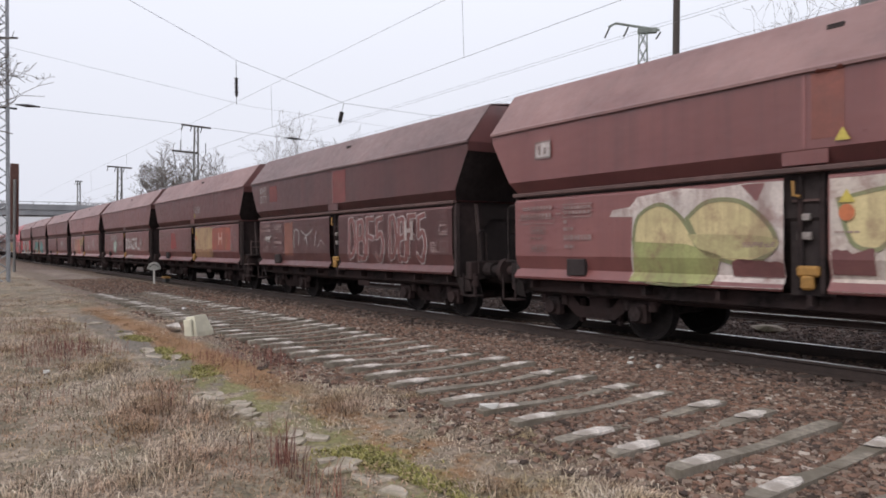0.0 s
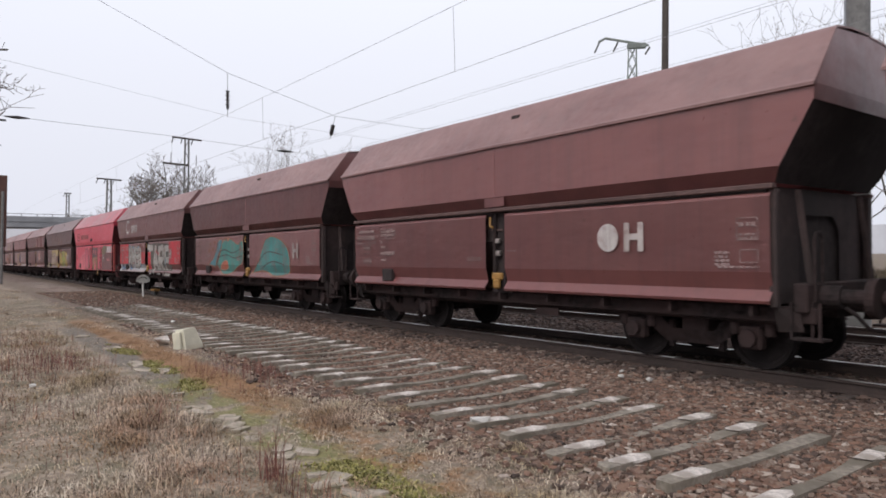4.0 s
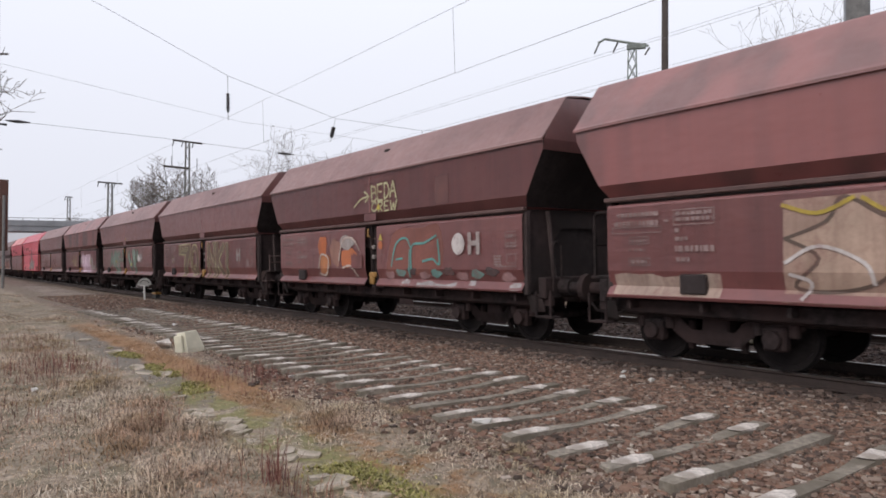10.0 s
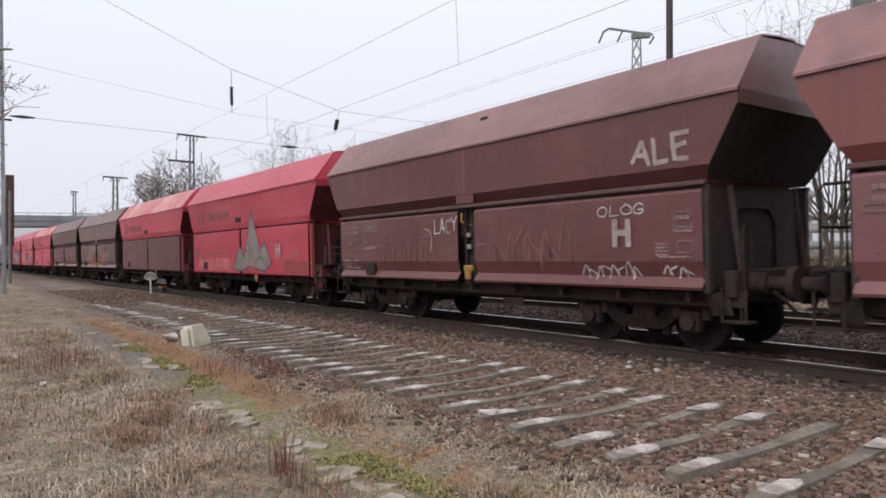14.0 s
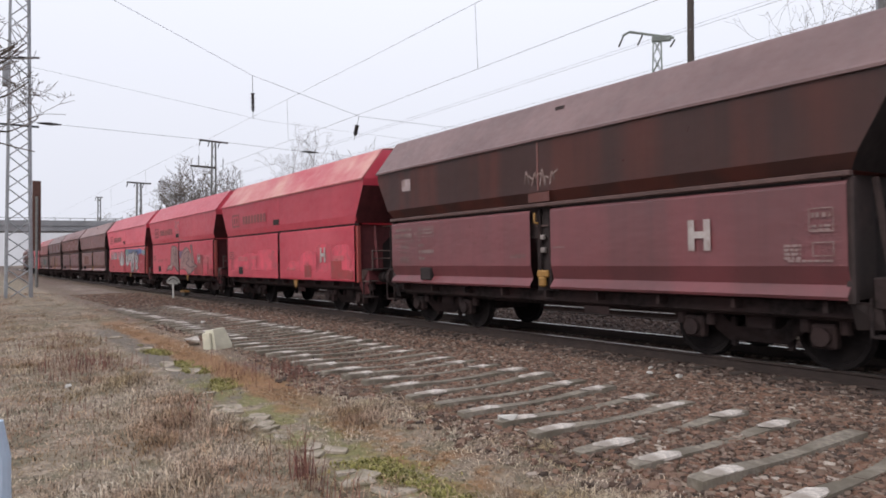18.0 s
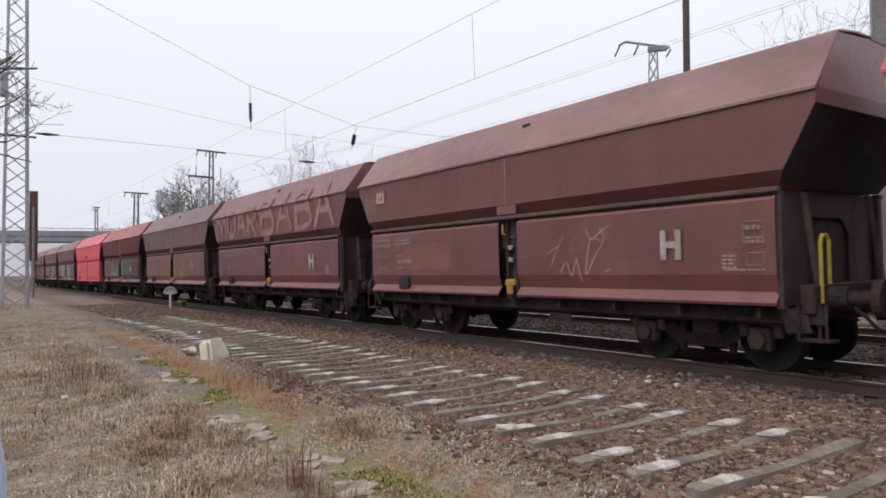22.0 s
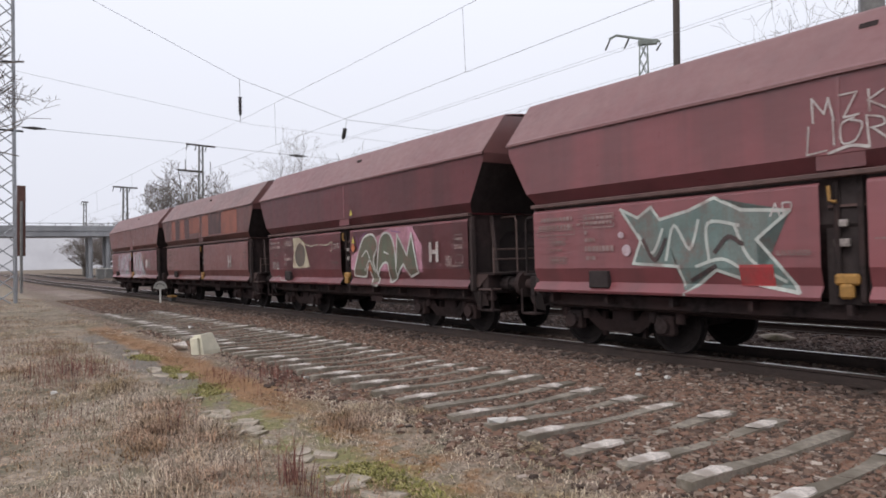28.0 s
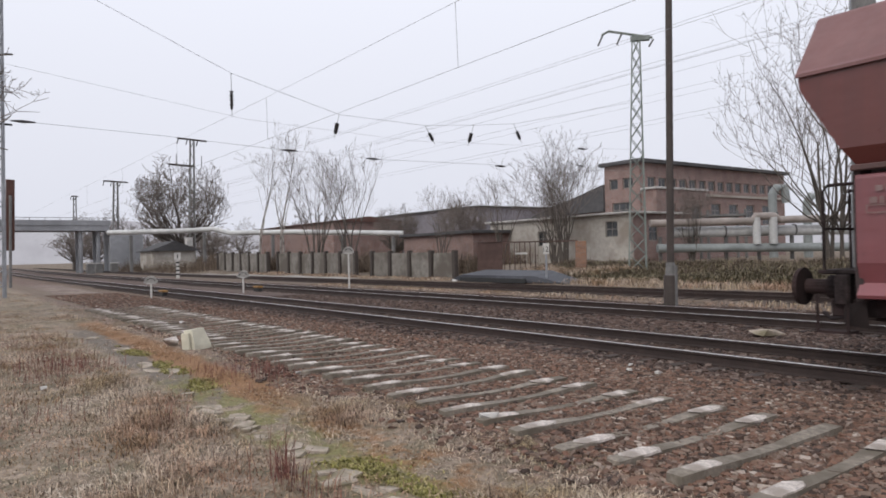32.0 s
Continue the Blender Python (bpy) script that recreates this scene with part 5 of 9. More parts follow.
# far woods on the skyline
far_oak = bare_tree("distant bare tree on the skyline", pose(-190, 90, 0.2), 15.0, 0.95, 13, levels=4, fork=3, trunk=0.2, up=0.2, rmin=0.05, r0=0.4, limbs=10)
rndf = random.Random(9)
for i in range(14):
    a = radians(rndf.uniform(15, 44))
    d = rndf.uniform(180, 260)
    k = rndf.uniform(0.45, 0.8)
    copy_thing(far_oak, Matrix.Translation((-d * math.cos(a), d * math.sin(a) + 6, 0.5)) @ pose(0, 0, 0, 0, 0, rndf.uniform(0, 360)) @ Matrix.Diagonal((k * 1.2, k * 1.2, k, 1)))

for x, y, k in ((-150, 20, 0.5), (-156, 25, 0.62), (-150, 29, 0.5), (-143, 33, 0.5), (-160, 31, 0.7), (-165, 22, 0.6), (-172, 27, 0.7), (-148, 38, 0.55)):
    copy_thing(far_oak, Matrix.Translation((x, y, 0.2)) @ pose(0, 0, 0, 0, 0, x * 7) @ Matrix.Diagonal((k, k, k, 1)))

BRUSH = island_mat("brown_brushwood", [(0.0, (0.05, 0.036, 0.028)), (0.5, (0.12, 0.085, 0.062)), (0.85, (0.20, 0.155, 0.11)), (1.0, (0.26, 0.20, 0.14))])


def brush_spots(areas):
    rng = np.random.default_rng(12)
    out = []
    for x0, x1, y0, y1, n, k in areas:
        for _ in range(n):
            x, y = rng.uniform(x0, x1), rng.uniform(y0, y1)
            c = noise.noise(Vector((x * 0.25, y * 0.25, 2)))
            out.append((x, y, k * (0.75 + 0.7 * c)))
    return out


blades("brushwood", "tangled brown brushwood and dead scrub behind the tracks",
       brush_spots(((-33, -6, 28.0, 34, 12000, 0.36), (-36, -6, 34, 40, 9000, 0.42), (-80, -36, 28.5, 31, 7000, 1.2), (-110, -45, 31, 44, 12000, 1.3), (-135, -85, 22, 34, 7000, 1.3), (-170, -110, 24, 60, 8000, 2.2))), BRUSH, 1.25, 0.016, 0.5, "brushwood")
BRAMBLE = island_mat("green_brown_bramble", [(0.0, (0.05, 0.042, 0.024)), (0.5, (0.125, 0.105, 0.058)), (1.0, (0.24, 0.20, 0.125))])
blades("brambles", "low green-brown brambles on the bank",
       brush_spots(((-27, -8, 26.8, 31, 9000, 0.55), (-34, -28, 27, 31, 2500, 0.5), (-34, -8, 31, 38, 7000, 0.6))), BRAMBLE, 0.9, 0.022, 1.1, "brambles")
blades("grass", "tall straw-coloured dry grass on the bank",
       brush_spots(((-33, -8, 24.6, 28.0, 9000, 0.28), (-31, -24, 27, 31, 5000, 0.6), (-70, -33, 24.2, 26.2, 5000, 0.25), (-40, -8, 18.4, 20.2, 4000, 0.16))), STRAW, 1.0, 0.010, 0.6)

# concrete fence with dark posts
FPOST = grainy("dark_fence_post", (0.060, 0.048, 0.042), 0.9, 6)
FPANEL = grainy("grey_fence_concrete", (0.19, 0.175, 0.155), 0.9, 3, spread=0.4, second=(0.105, 0.09, 0.075), space="World")
fence = thing("concrete_fence", "grey concrete panel fence with dark posts behind the side track", "fence")
fp = fl = None
for i in range(19):
    x = -35.05 - i * 2.64
    z = 0.03 + (-x - 35) * 0.013
    m = pose(x, 26.5, z)
    fp_new = like("post", fp, fence, m) if fp else part("post", box(-0.16, 0.16, -0.16, 0.16, -0.4, 1.75, 0.02), FPOST, fence, m=m)
    fp = fp or fp_new
    if i < 18:
        m = pose(x - 1.32, 26.55, z - random.uniform(0, 0.12), random.uniform(-2, 2), random.uniform(-0.8, 0.8), 0)
        if i in (4, 11):
            continue
        fl_new = like("panel", fl, fence, m) if fl else part("panel", box(-1.16, 1.16, -0.04, 0.04, -0.4, 1.66, 0.01), FPANEL, fence, m=m)
        fl = fl or fl_new
RUSTFENCE = grainy("rusty_sheet_fence", (0.085, 0.05, 0.042), 0.85, 3)
rf = thing("sheet_fence", "rusty brown sheet-metal fence with a top rail", "fence", m=pose(-34.2, 27.7, 0.1, 0, 0, 48.5))
part("sheet", box(0, 1.6, -0.03, 0.03, -0.3, 2.15, 0.01), RUSTFENCE, rf)
for i in range(7):
    part("bar", box(1.7 + i * 0.33, 1.76 + i * 0.33, -0.03, 0.03, -0.3, 2.05), RUSTFENCE, rf)
part("top_rail", box(0, 6.4, -0.03, 0.03, 2.05, 2.13), RUSTFENCE, rf)
part("white_board", box(2.4, 3.2, -0.06, -0.04, 1.3, 1.42, 0.01), WHITE, rf)


def brick_material(name, col, mortar=(0.20, 0.185, 0.17), size=1.0):
    m = mat(name, 0.9)
    tc = m.node_tree.nodes.new("ShaderNodeTexCoord")
    sep, comb, addn = m.node_tree.nodes.new("ShaderNodeSeparateXYZ"), m.node_tree.nodes.new("ShaderNodeCombineXYZ"), m.node_tree.nodes.new("ShaderNodeMath")
    wire(m, tc.outputs["Object"], sep.inputs[0])
    wire(m, sep.outputs[0], addn.inputs[0])
    wire(m, sep.outputs[1], addn.inputs[1])
    wire(m, addn.outputs[0], comb.inputs[0])
    wire(m, sep.outputs[2], comb.inputs[1])
    b = node(m, "ShaderNodeTexBrick", Scale=1.0)
    b.inputs["Color1"].default_value, b.inputs["Color2"].default_value = (*col, 1), (*shade(col, 0.7), 1)
    b.inputs["Mortar"].default_value = (*mortar, 1)
    b.inputs["Brick Width"].default_value, b.inputs["Row Height"].default_value, b.inputs["Mortar Size"].default_value = 0.25 * size, 0.075 * size, 0.008 * size
    wire(m, comb.outputs[0], b.inputs["Vector"])
    st = noise_fac(m, tc.outputs["Object"], 0.6, 5)
    base(m, mix(m, ramp(m, st, [(0.45, (0, 0, 0)), (0.7, (0.6, 0.6, 0.6))]), b.outputs["Color"], shade(col, 0.45)))
    return m


BRICK = brick_material("weathered_red_brick", (0.27, 0.165, 0.14), mortar=(0.27, 0.25, 0.24))
BRICK2 = brick_material("orange_brick", (0.30, 0.15, 0.09))
PLASTER = grainy("stained_pale_plaster", (0.42, 0.39, 0.35), 0.9, 2.5, spread=0.2, second=(0.27, 0.235, 0.20))
TARROOF = grainy("dark_tar_roof", (0.075, 0.072, 0.074), 0.9, 3)
PALEROOF = grainy("pale_roof_edge", (0.48, 0.46, 0.44), 0.8, 3)
GLASS = mat("dusty_dark_window_glass", 0.15)
base(GLASS, ramp(GLASS, noise_fac(GLASS, coords(GLASS), 1.5), [(0.3, (0.02, 0.022, 0.024)), (0.7, (0.07, 0.072, 0.075))]))
FRAME = grainy("grey_window_frame", (0.24, 0.22, 0.20), 0.8, 6)
gate_post = tagged(part("brick_pillar", box(-0.34, 0.34, -0.34, 0.34, -0.4, 1.85, 0.02), BRICK2, m=pose(-29.7, 32.5, 0.3, 0, 0, 40)), "short orange brick gate pillar in the scrub", "pillar")


def wall_with_holes(name, parent, length, z0, z1, holes, material, m, thick=0.35):
    """An upright wall along local x with rectangular openings (x0, x1, z0, z1) cut through, each with a window."""
    xs = sorted({0.0, length, *[h[0] for h in holes], *[h[1] for h in holes]})
    zs = sorted({z0, z1, *[h[2] for h in holes], *[h[3] for h in holes]})
    bm = bmesh.new()
    for a, b in zip(xs, xs[1:]):
        for c, d in zip(zs, zs[1:]):
            if not any(h[0] <= a and b <= h[1] and h[2] <= c and d <= h[3] for h in holes):
                box(a, b, 0, thick, c, d, 0, bm)
    bmesh.ops.remove_doubles(bm, verts=bm.verts, dist=1e-4)
    w = part(name, bm, material, parent, m=m)
    for a, b, c, d in holes:
        fr = bmesh.new()
        for p in (a, b - 0.08):
            box(p, p + 0.08, 0.12, 0.2, c, d, 0, fr)
        for p in (c, d - 0.08):
            box(a, b, 0.12, 0.2, p, p + 0.08, 0, fr)
        n = max(1, round((b - a) / 0.7))
        for i in range(1, n):
            box(a + (b - a) * i / n - 0.025, a + (b - a) * i / n + 0.025, 0.13, 0.19, c, d, 0, fr)
        n2 = max(1, round((d - c) / 0.7))
        for i in range(1, n2):
            box(a, b, 0.13, 0.19, c + (d - c) * i / n2 - 0.025, c + (d - c) * i / n2 + 0.025, 0, fr)
        f = part("window", fr, FRAME, parent, m=m)
        part("pane", box(a + 0.02, b - 0.02, 0.155, 0.165, c + 0.02, d - 0.02), GLASS, f)
    return w


def brick_works():
    s = thing("factory_building", "disused red brick factory building with rows of dark windows", "building")
    # long face towards +x at x = -40.2, short face towards -y at y = 52.2
    holes = [(1.2 + i * 3.3, 2.9 + i * 3.3, 3.9, 6.0) for i in range(7)] + [(0.8 + i * 1.65, 2.0 + i * 1.65, 7.3, 8.3) for i in range(15)]
    wall_with_holes("wall", s, 25.9, 0.3, 9.6, holes, BRICK, pose(-40.2, 52.56, 0, 0, 0, 90))
    wall_with_holes("wall", s, 4.2, 0.3, 9.6, [(0.9, 3.2, 3.9, 6.0), (0.6, 1.6, 7.3, 8.3), (2.2, 3.4, 7.3, 8.3)], BRICK, pose(-44.4, 52.2, 0))
    part("wall", box(-44.4, -44.05, 52.56, 78.5, 0.3, 9.6), BRICK, s)
    part("wall", box(-44.04, -40.56, 78.15, 78.5, 0.3, 9.6), BRICK, s)
    part("roof", box(-44.8, -39.7, 51.8, 78.9, 9.6, 9.95, 0.03), TARROOF, s)
    # lower block in front of the long face
    wall_with_holes("wall", s, 7.8, 0.3, 7.0, [(1.6, 2.9, 3.6, 5.6), (5.4, 6.9, 3.4, 5.6)], BRICK, pose(-38.5, 52.3, 0, 0, 0, 90))
    part("wall", box(-40.15, -38.86, 52.3, 52.65, 0.3, 7.0), BRICK, s)
    part("wall", box(-40.15, -38.86, 59.7, 60.1, 0.3, 7.0), BRICK, s)
    part("roof", box(-40.15, -38.3, 52.1, 60.3, 7.0, 7.2, 0.02), PALEROOF, s)
    part("string_course", box(-40.18, -40.02, 52.2, 78.5, 6.7, 6.95), PLASTER, s)
    return s


brick_works()


def lean_to():
    s = thing("shed_building", "brown brick shed with a dark sloping roof beside the factory", "building")
    part("wall", slab([(52.6, 0.3), (70, 0.3), (70, 5.3), (52.6, 5.3)], -53.9, -44.45), BRICK, s)
    part("roof", hull([(-54.6, 52.0, 5.35), (-54.6, 70.4, 5.35), (-44.43, 52.0, 7.9), (-44.43, 70.4, 7.9), (-54.6, 52.0, 5.2), (-54.6, 70.4, 5.2), (-44.43, 52.0, 5.3), (-44.43, 70.4, 5.3)]), TARROOF, s)
    return s


lean_to()


def annex():
    s = thing("annex_building", "long low plastered annex with a pale roof edge", "building")
    wall_with_holes("wall", s, 17.5, 0.3, 4.45, [(14.9, 16.2, 2.6, 3.9), (6.8, 8.0, 2.0, 3.4)], PLASTER, pose(-52.9, 44.6, 0))
    wall_with_holes("wall", s, 7.1, 0.3, 4.45, [(2.0, 3.3, 2.2, 3.7)], BRICK, pose(-35.4, 44.96, 0, 0, 0, 90))
    part("wall", box(-52.9, -52.55, 44.96, 52.1, 0.3, 4.45), PLASTER, s)
    part("roof", box(-53.3, -35.0, 44.2, 52.15, 4.45, 4.62, 0.02), PALEROOF, s)
    return s


annex()


def far_hall(name, label, x0, x1, y0, y1, z1, material, roof=TARROOF, ridge=0.0, plain=True):
    s = thing(name, label, "building", "far factory halls")
    holes = [] if plain else [(1.5 + i * 5, 4.5 + i * 5, z1 * 0.45, z1 * 0.7) for i in range(int((x1 - x0 - 4) / 5))]
    wall_with_holes("wall", s, x1 - x0, 0, z1, holes, material, pose(x0, y0, 0))
    part("wall", box(x1 - 0.36, x1, y0 + 0.36, y1, 0, z1), material, s)
    part("wall", box(x0, x0 + 0.36, y0 + 0.36, y1, 0, z1), material, s)
    if ridge:
        ym = (y0 + y1) / 2
        part("roof", slab([(y0 - 0.5, z1), (ym, z1 + ridge), (y1 + 0.5, z1), (y1 + 0.5, z1 - 0.1), (y0 - 0.5, z1 - 0.1)], x0 - 0.5, x1 + 0.5), roof, s)
    else:
        part("roof", box(x0 - 0.4, x1 + 0.4, y0 - 0.4, y1 + 0.4, z1, z1 + 0.3, 0.03), roof, s)
    return s


HALLGREY = grainy("grey_hall_cladding", (0.22, 0.205, 0.225), 0.8, 1.5, spread=0.15)
far_hall("factory_hall", "large grey windowless factory hall in the haze", -118, -86, 70, 90, 8.9, HALLGREY)
far_hall("factory_hall", "long red-brown brick factory hall with a low roof", -140, -106, 54, 68, 7.6, BRICK, RUSTBOARD, 0.9)
far_hall("factory_hall", "low brown brick hall behind the fence", -62, -50, 40, 48, 3.4, BRICK)
far_hall("factory_hall", "small whitewashed shed beside the far mast", -112, -104, 24, 30, 3.0, PLASTER, TARROOF, 1.4)

# heating pipes on trestles
PIPE = grainy("pale_pipe_insulation", (0.52, 0.52, 0.51), 0.5, 3, spread=0.15)
PIPEGREY = grainy("grey_green_pipe", (0.25, 0.27, 0.265), 0.6, 3, spread=0.15)
pl = thing("heating_pipes", "thick pale insulated heating pipes on supports", "pipeline")
RUSTPIPE = grainy("dull_brown_pipe", (0.30, 0.26, 0.235), 0.6, 3, spread=0.2)
PS, PD = Vector((-33.2, 44.2, 0)), Vector((0.588, 0.809, 0))


def pipe_at(d, z, off=0.0):
    """A point along the pipes, d from their near end, z high, off towards the back."""
    return tuple(PS + PD * d + Vector((-0.809, 0.588, 0)) * off + Vector((0, 0, z)))


part("pipe", tube([pipe_at(0, 3.5), pipe_at(7.9, 3.5), pipe_at(8.2, 3.85), pipe_at(9.7, 3.85), pipe_at(10.1, 3.55), pipe_at(16, 3.55)], 0.29, 14), RUSTPIPE, pl)
part("pipe", tube([pipe_at(2.0, 2.78, 0.7), pipe_at(16, 2.7, 0.7)], 0.42, 16), PIPE, pl)
part("pipe", tube([pipe_at(0.6, 1.55, 0.2), pipe_at(16, 1.3, 0.2)], 0.34, 16), PIPEGREY, pl)
for d in (8.25, 9.55):
    part("riser", rod(pipe_at(d, 1.7, -0.1), pipe_at(d, 3.75, -0.1), 0.29, n=16), PIPE, pl)
for k in range(6):
    for d in (3.5, 6.0, 11.5):
        if k == 0:
            part("pipe_collar", rod(pipe_at(d, 2.77, 0.7), pipe_at(d + 0.12, 2.77, 0.7), 0.46, n=16), SOCKET, pl)
    part("trestle", box(-0.12, 0.12, -0.12, 0.12, 0.0, 2.45, 0.02), SOCKET, pl, m=Matrix.Translation(pipe_at(1.0 + k * 2.6, 0, 0.75)) @ pose(0, 0, 0, 0, 0, 54))
stack = thing("flue_pipe", "grey bent flue pipe rising beside the brick factory", "pipe")
part("shaft", tube([(-30.5, 57.5, -0.2), (-30.5, 57.5, 6.0), (-30.3, 57.8, 6.5), (-29.9, 58.4, 6.6), (-29.8, 58.5, 5.2)], 0.36, 14), PIPEGREY, stack)
part("shaft", tube([(-28.6, 59.6, -0.2), (-28.6, 59.6, 5.2), (-28.4, 59.9, 5.7), (-28.0, 60.5, 5.8), (-27.9, 60.6, 4.4)], 0.36, 14), PIPEGREY, stack)
part("collar", rod((-30.5, 57.5, 4.2), (-30.5, 57.5, 4.4), 0.45, n=14), SOCKET, stack)
rack = thing("steel_platform", "dark steel platform on posts beside the factory", "platform")
for x, y in ((-35.6, 55.8), (-33.6, 58.6), (-37.0, 56.8), (-35.0, 59.6)):
    part("post", box(x - 0.1, x + 0.1, y - 0.1, y + 0.1, -0.2, 4.9), SOCKET, rack)
part("deck", hull([(x, y, z) for x, y in ((-35.4, 55.5), (-33.3, 58.4), (-37.2, 57.0), (-35.2, 59.9)) for z in (4.3, 4.5)]), SOCKET, rack)
pl2 = thing("heating_pipes", "long pale heating pipe on posts behind the trees", "pipeline")
part("pipe", tube([(-108, 18.8, 5.75), (-101, 28.0, 5.75), (-98.5, 31.0, 5.9), (-97.0, 33.0, 5.25), (-91, 40.0, 5.15), (-80, 51.5, 4.5)], 0.36, 14), PIPE, pl2)
for x, y, z in ((-106, 21.5, 5.4), (-99.5, 30, 5.4), (-93, 37.7, 4.9), (-86, 45.2, 4.6), (-81, 50.5, 4.3)):
    part("support_post", box(x - 0.2, x + 0.2, y - 0.2, y + 0.2, -0.5, z - 0.1, 0.03), SOCKET, pl2)

# low tarpaulin cover beside the side track
TARP = grainy("blue_grey_sheet_cover", (0.06, 0.062, 0.072), 0.7, 3)
tc_ = thing("sheet_cover", "low blue-grey sheet cover on a dark frame beside the track", "cover", m=pose(0, 24.6, -0.04) @ Matrix.Diagonal((1, 1, 0.62, 1)))
part("sheet", hull([(-33.3, 0, -0.1), (-32.0, 0, 0.55), (-26.0, 0.2, 0.52), (-23.8, 0.2, -0.05), (-31.8, 1.8, 0.95), (-26.2, 1.8, 0.92), (-33.0, 2.2, -0.1), (-24, 2.2, -0.1), (-31.9, 0.05, 0.40), (-26.2, 0.2, 0.38)]), TARP, tc_)
part("frame", box(-32.0, -26.4, -0.08, 0.02, -0.1, 0.32, 0.01), BLACK, tc_)
part("white_bag", hull([(-32.3 + random.uniform(-0.35, 0.35), -0.25 + random.uniform(-0.1, 0.1), random.uniform(-0.1, 0.16)) for _ in range(14)]), WHITE, tc_)

# road bridge across the line
BRIDGEC = grainy("grey_bridge_concrete", (0.30, 0.305, 0.32), 0.9, 1.2, spread=0.15)
br = thing("road_bridge", "grey concrete road bridge across the railway", "bridge")
part("deck", box(-129, -123.4, -45, 21.8, 6.65, 7.5, 0.05), BRIDGEC, br)
part("parapet", box(-123.9, -123.3, -45, 22.0, 7.5, 8.4, 0.04), BRIDGEC, br)
part("parapet", box(-129.2, -128.6, -45, 22.0, 7.5, 8.4, 0.04), BRIDGEC, br)
for y in (17.6, 20.2, -8.0):
    part("pier", rod((-124.6, y, -0.5), (-124.6, y, 6.7), 0.32, n=12), BRIDGEC, br)
    part("pier", rod((-127.8, y, -0.5), (-127.8, y, 6.7), 0.32, n=12), BRIDGEC, br)
part("abutment", box(-129.5, -123.6, 21.85, 27, -0.5, 6.6, 0.05), BRIDGEC, br)
for i in range(30):
    part("railing_post", box(-123.75, -123.65, -40 + i * 2.1, -39.9 + i * 2.1, 8.4, 8.75), SOCKET, br)
part("hand_rail", box(-123.76, -123.64, -45, 22, 8.75, 8.83), SOCKET, br)
for x, y in ((-118, 19.2), (-116, 21.0), (-113, 17.2)):
    c = thing("signal_box", "small dark line-side cabinet with a pale top", "cabinet", "line-side cabinets", m=pose(x, y, -0.2))
    part("case", box(-0.5, 0.5, -0.5, 0.5, 0, 1.5, 0.05), SOCKET, c)
    part("cap", box(-0.55, 0.55, -0.55, 0.55, 1.5, 1.62, 0.03), WHITE, c)

# pale misty distance beyond the bridge: the haze is emission colour on a wall
MIST_GLOW = bpy.data.materials.new("glowing_mist_backdrop")
MIST_GLOW.use_nodes = True
mb = MIST_GLOW.node_tree.nodes["Principled BSDF"]
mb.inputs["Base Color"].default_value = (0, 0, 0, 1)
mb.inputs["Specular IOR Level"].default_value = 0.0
wire(MIST_GLOW, ramp(MIST_GLOW, noise_fac(MIST_GLOW, coords(MIST_GLOW), 0.02, 5), [(0.35, (0.43, 0.42, 0.465)), (0.65, (0.53, 0.525, 0.57))]), mb.inputs["Emission Color"])
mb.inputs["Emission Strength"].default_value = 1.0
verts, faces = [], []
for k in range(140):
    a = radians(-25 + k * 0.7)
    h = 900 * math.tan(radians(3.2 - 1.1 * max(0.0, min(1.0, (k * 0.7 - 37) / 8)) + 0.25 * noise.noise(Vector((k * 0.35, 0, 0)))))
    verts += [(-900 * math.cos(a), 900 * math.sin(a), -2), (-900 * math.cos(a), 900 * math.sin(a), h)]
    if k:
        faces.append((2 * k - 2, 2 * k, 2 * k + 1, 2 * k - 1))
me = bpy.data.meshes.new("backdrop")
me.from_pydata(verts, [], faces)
me.materials.append(MIST_GLOW)
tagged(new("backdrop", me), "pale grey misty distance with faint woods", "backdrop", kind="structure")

# see-through glowing shell, added to grey the low sky like haze, fading upwards
HAZE_GLOW = bpy.data.materials.new("low_sky_haze_glow")
HAZE_GLOW.use_nodes = True
hn = HAZE_GLOW.node_tree.nodes
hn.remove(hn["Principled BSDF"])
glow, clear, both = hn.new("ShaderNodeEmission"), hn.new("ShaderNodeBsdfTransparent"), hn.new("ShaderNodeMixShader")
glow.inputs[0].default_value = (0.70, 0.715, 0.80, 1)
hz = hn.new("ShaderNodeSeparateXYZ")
wire(HAZE_GLOW, coords(HAZE_GLOW, (1, 1, 1 / 560)), hz.inputs[0])
wire(HAZE_GLOW, ramp(HAZE_GLOW, hz.outputs[2], [(0.0, (0.95, 0.95, 0.95)), (1.0, (0, 0, 0))]), both.inputs[0])
wire(HAZE_GLOW, clear.outputs[0], both.inputs[1])
wire(HAZE_GLOW, glow.outputs[0], both.inputs[2])
wire(HAZE_GLOW, both.outputs[0], hn["Material Output"].inputs[0])
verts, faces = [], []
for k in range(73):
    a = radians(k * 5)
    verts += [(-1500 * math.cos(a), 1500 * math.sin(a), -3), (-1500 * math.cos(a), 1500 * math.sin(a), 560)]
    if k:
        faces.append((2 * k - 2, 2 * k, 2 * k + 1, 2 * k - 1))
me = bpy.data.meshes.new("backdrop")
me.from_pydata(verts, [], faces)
me.materials.append(HAZE_GLOW)
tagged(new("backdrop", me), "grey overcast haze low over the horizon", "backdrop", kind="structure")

# ---- markings and spray paintings on the wagons ----
SPRAY = {}


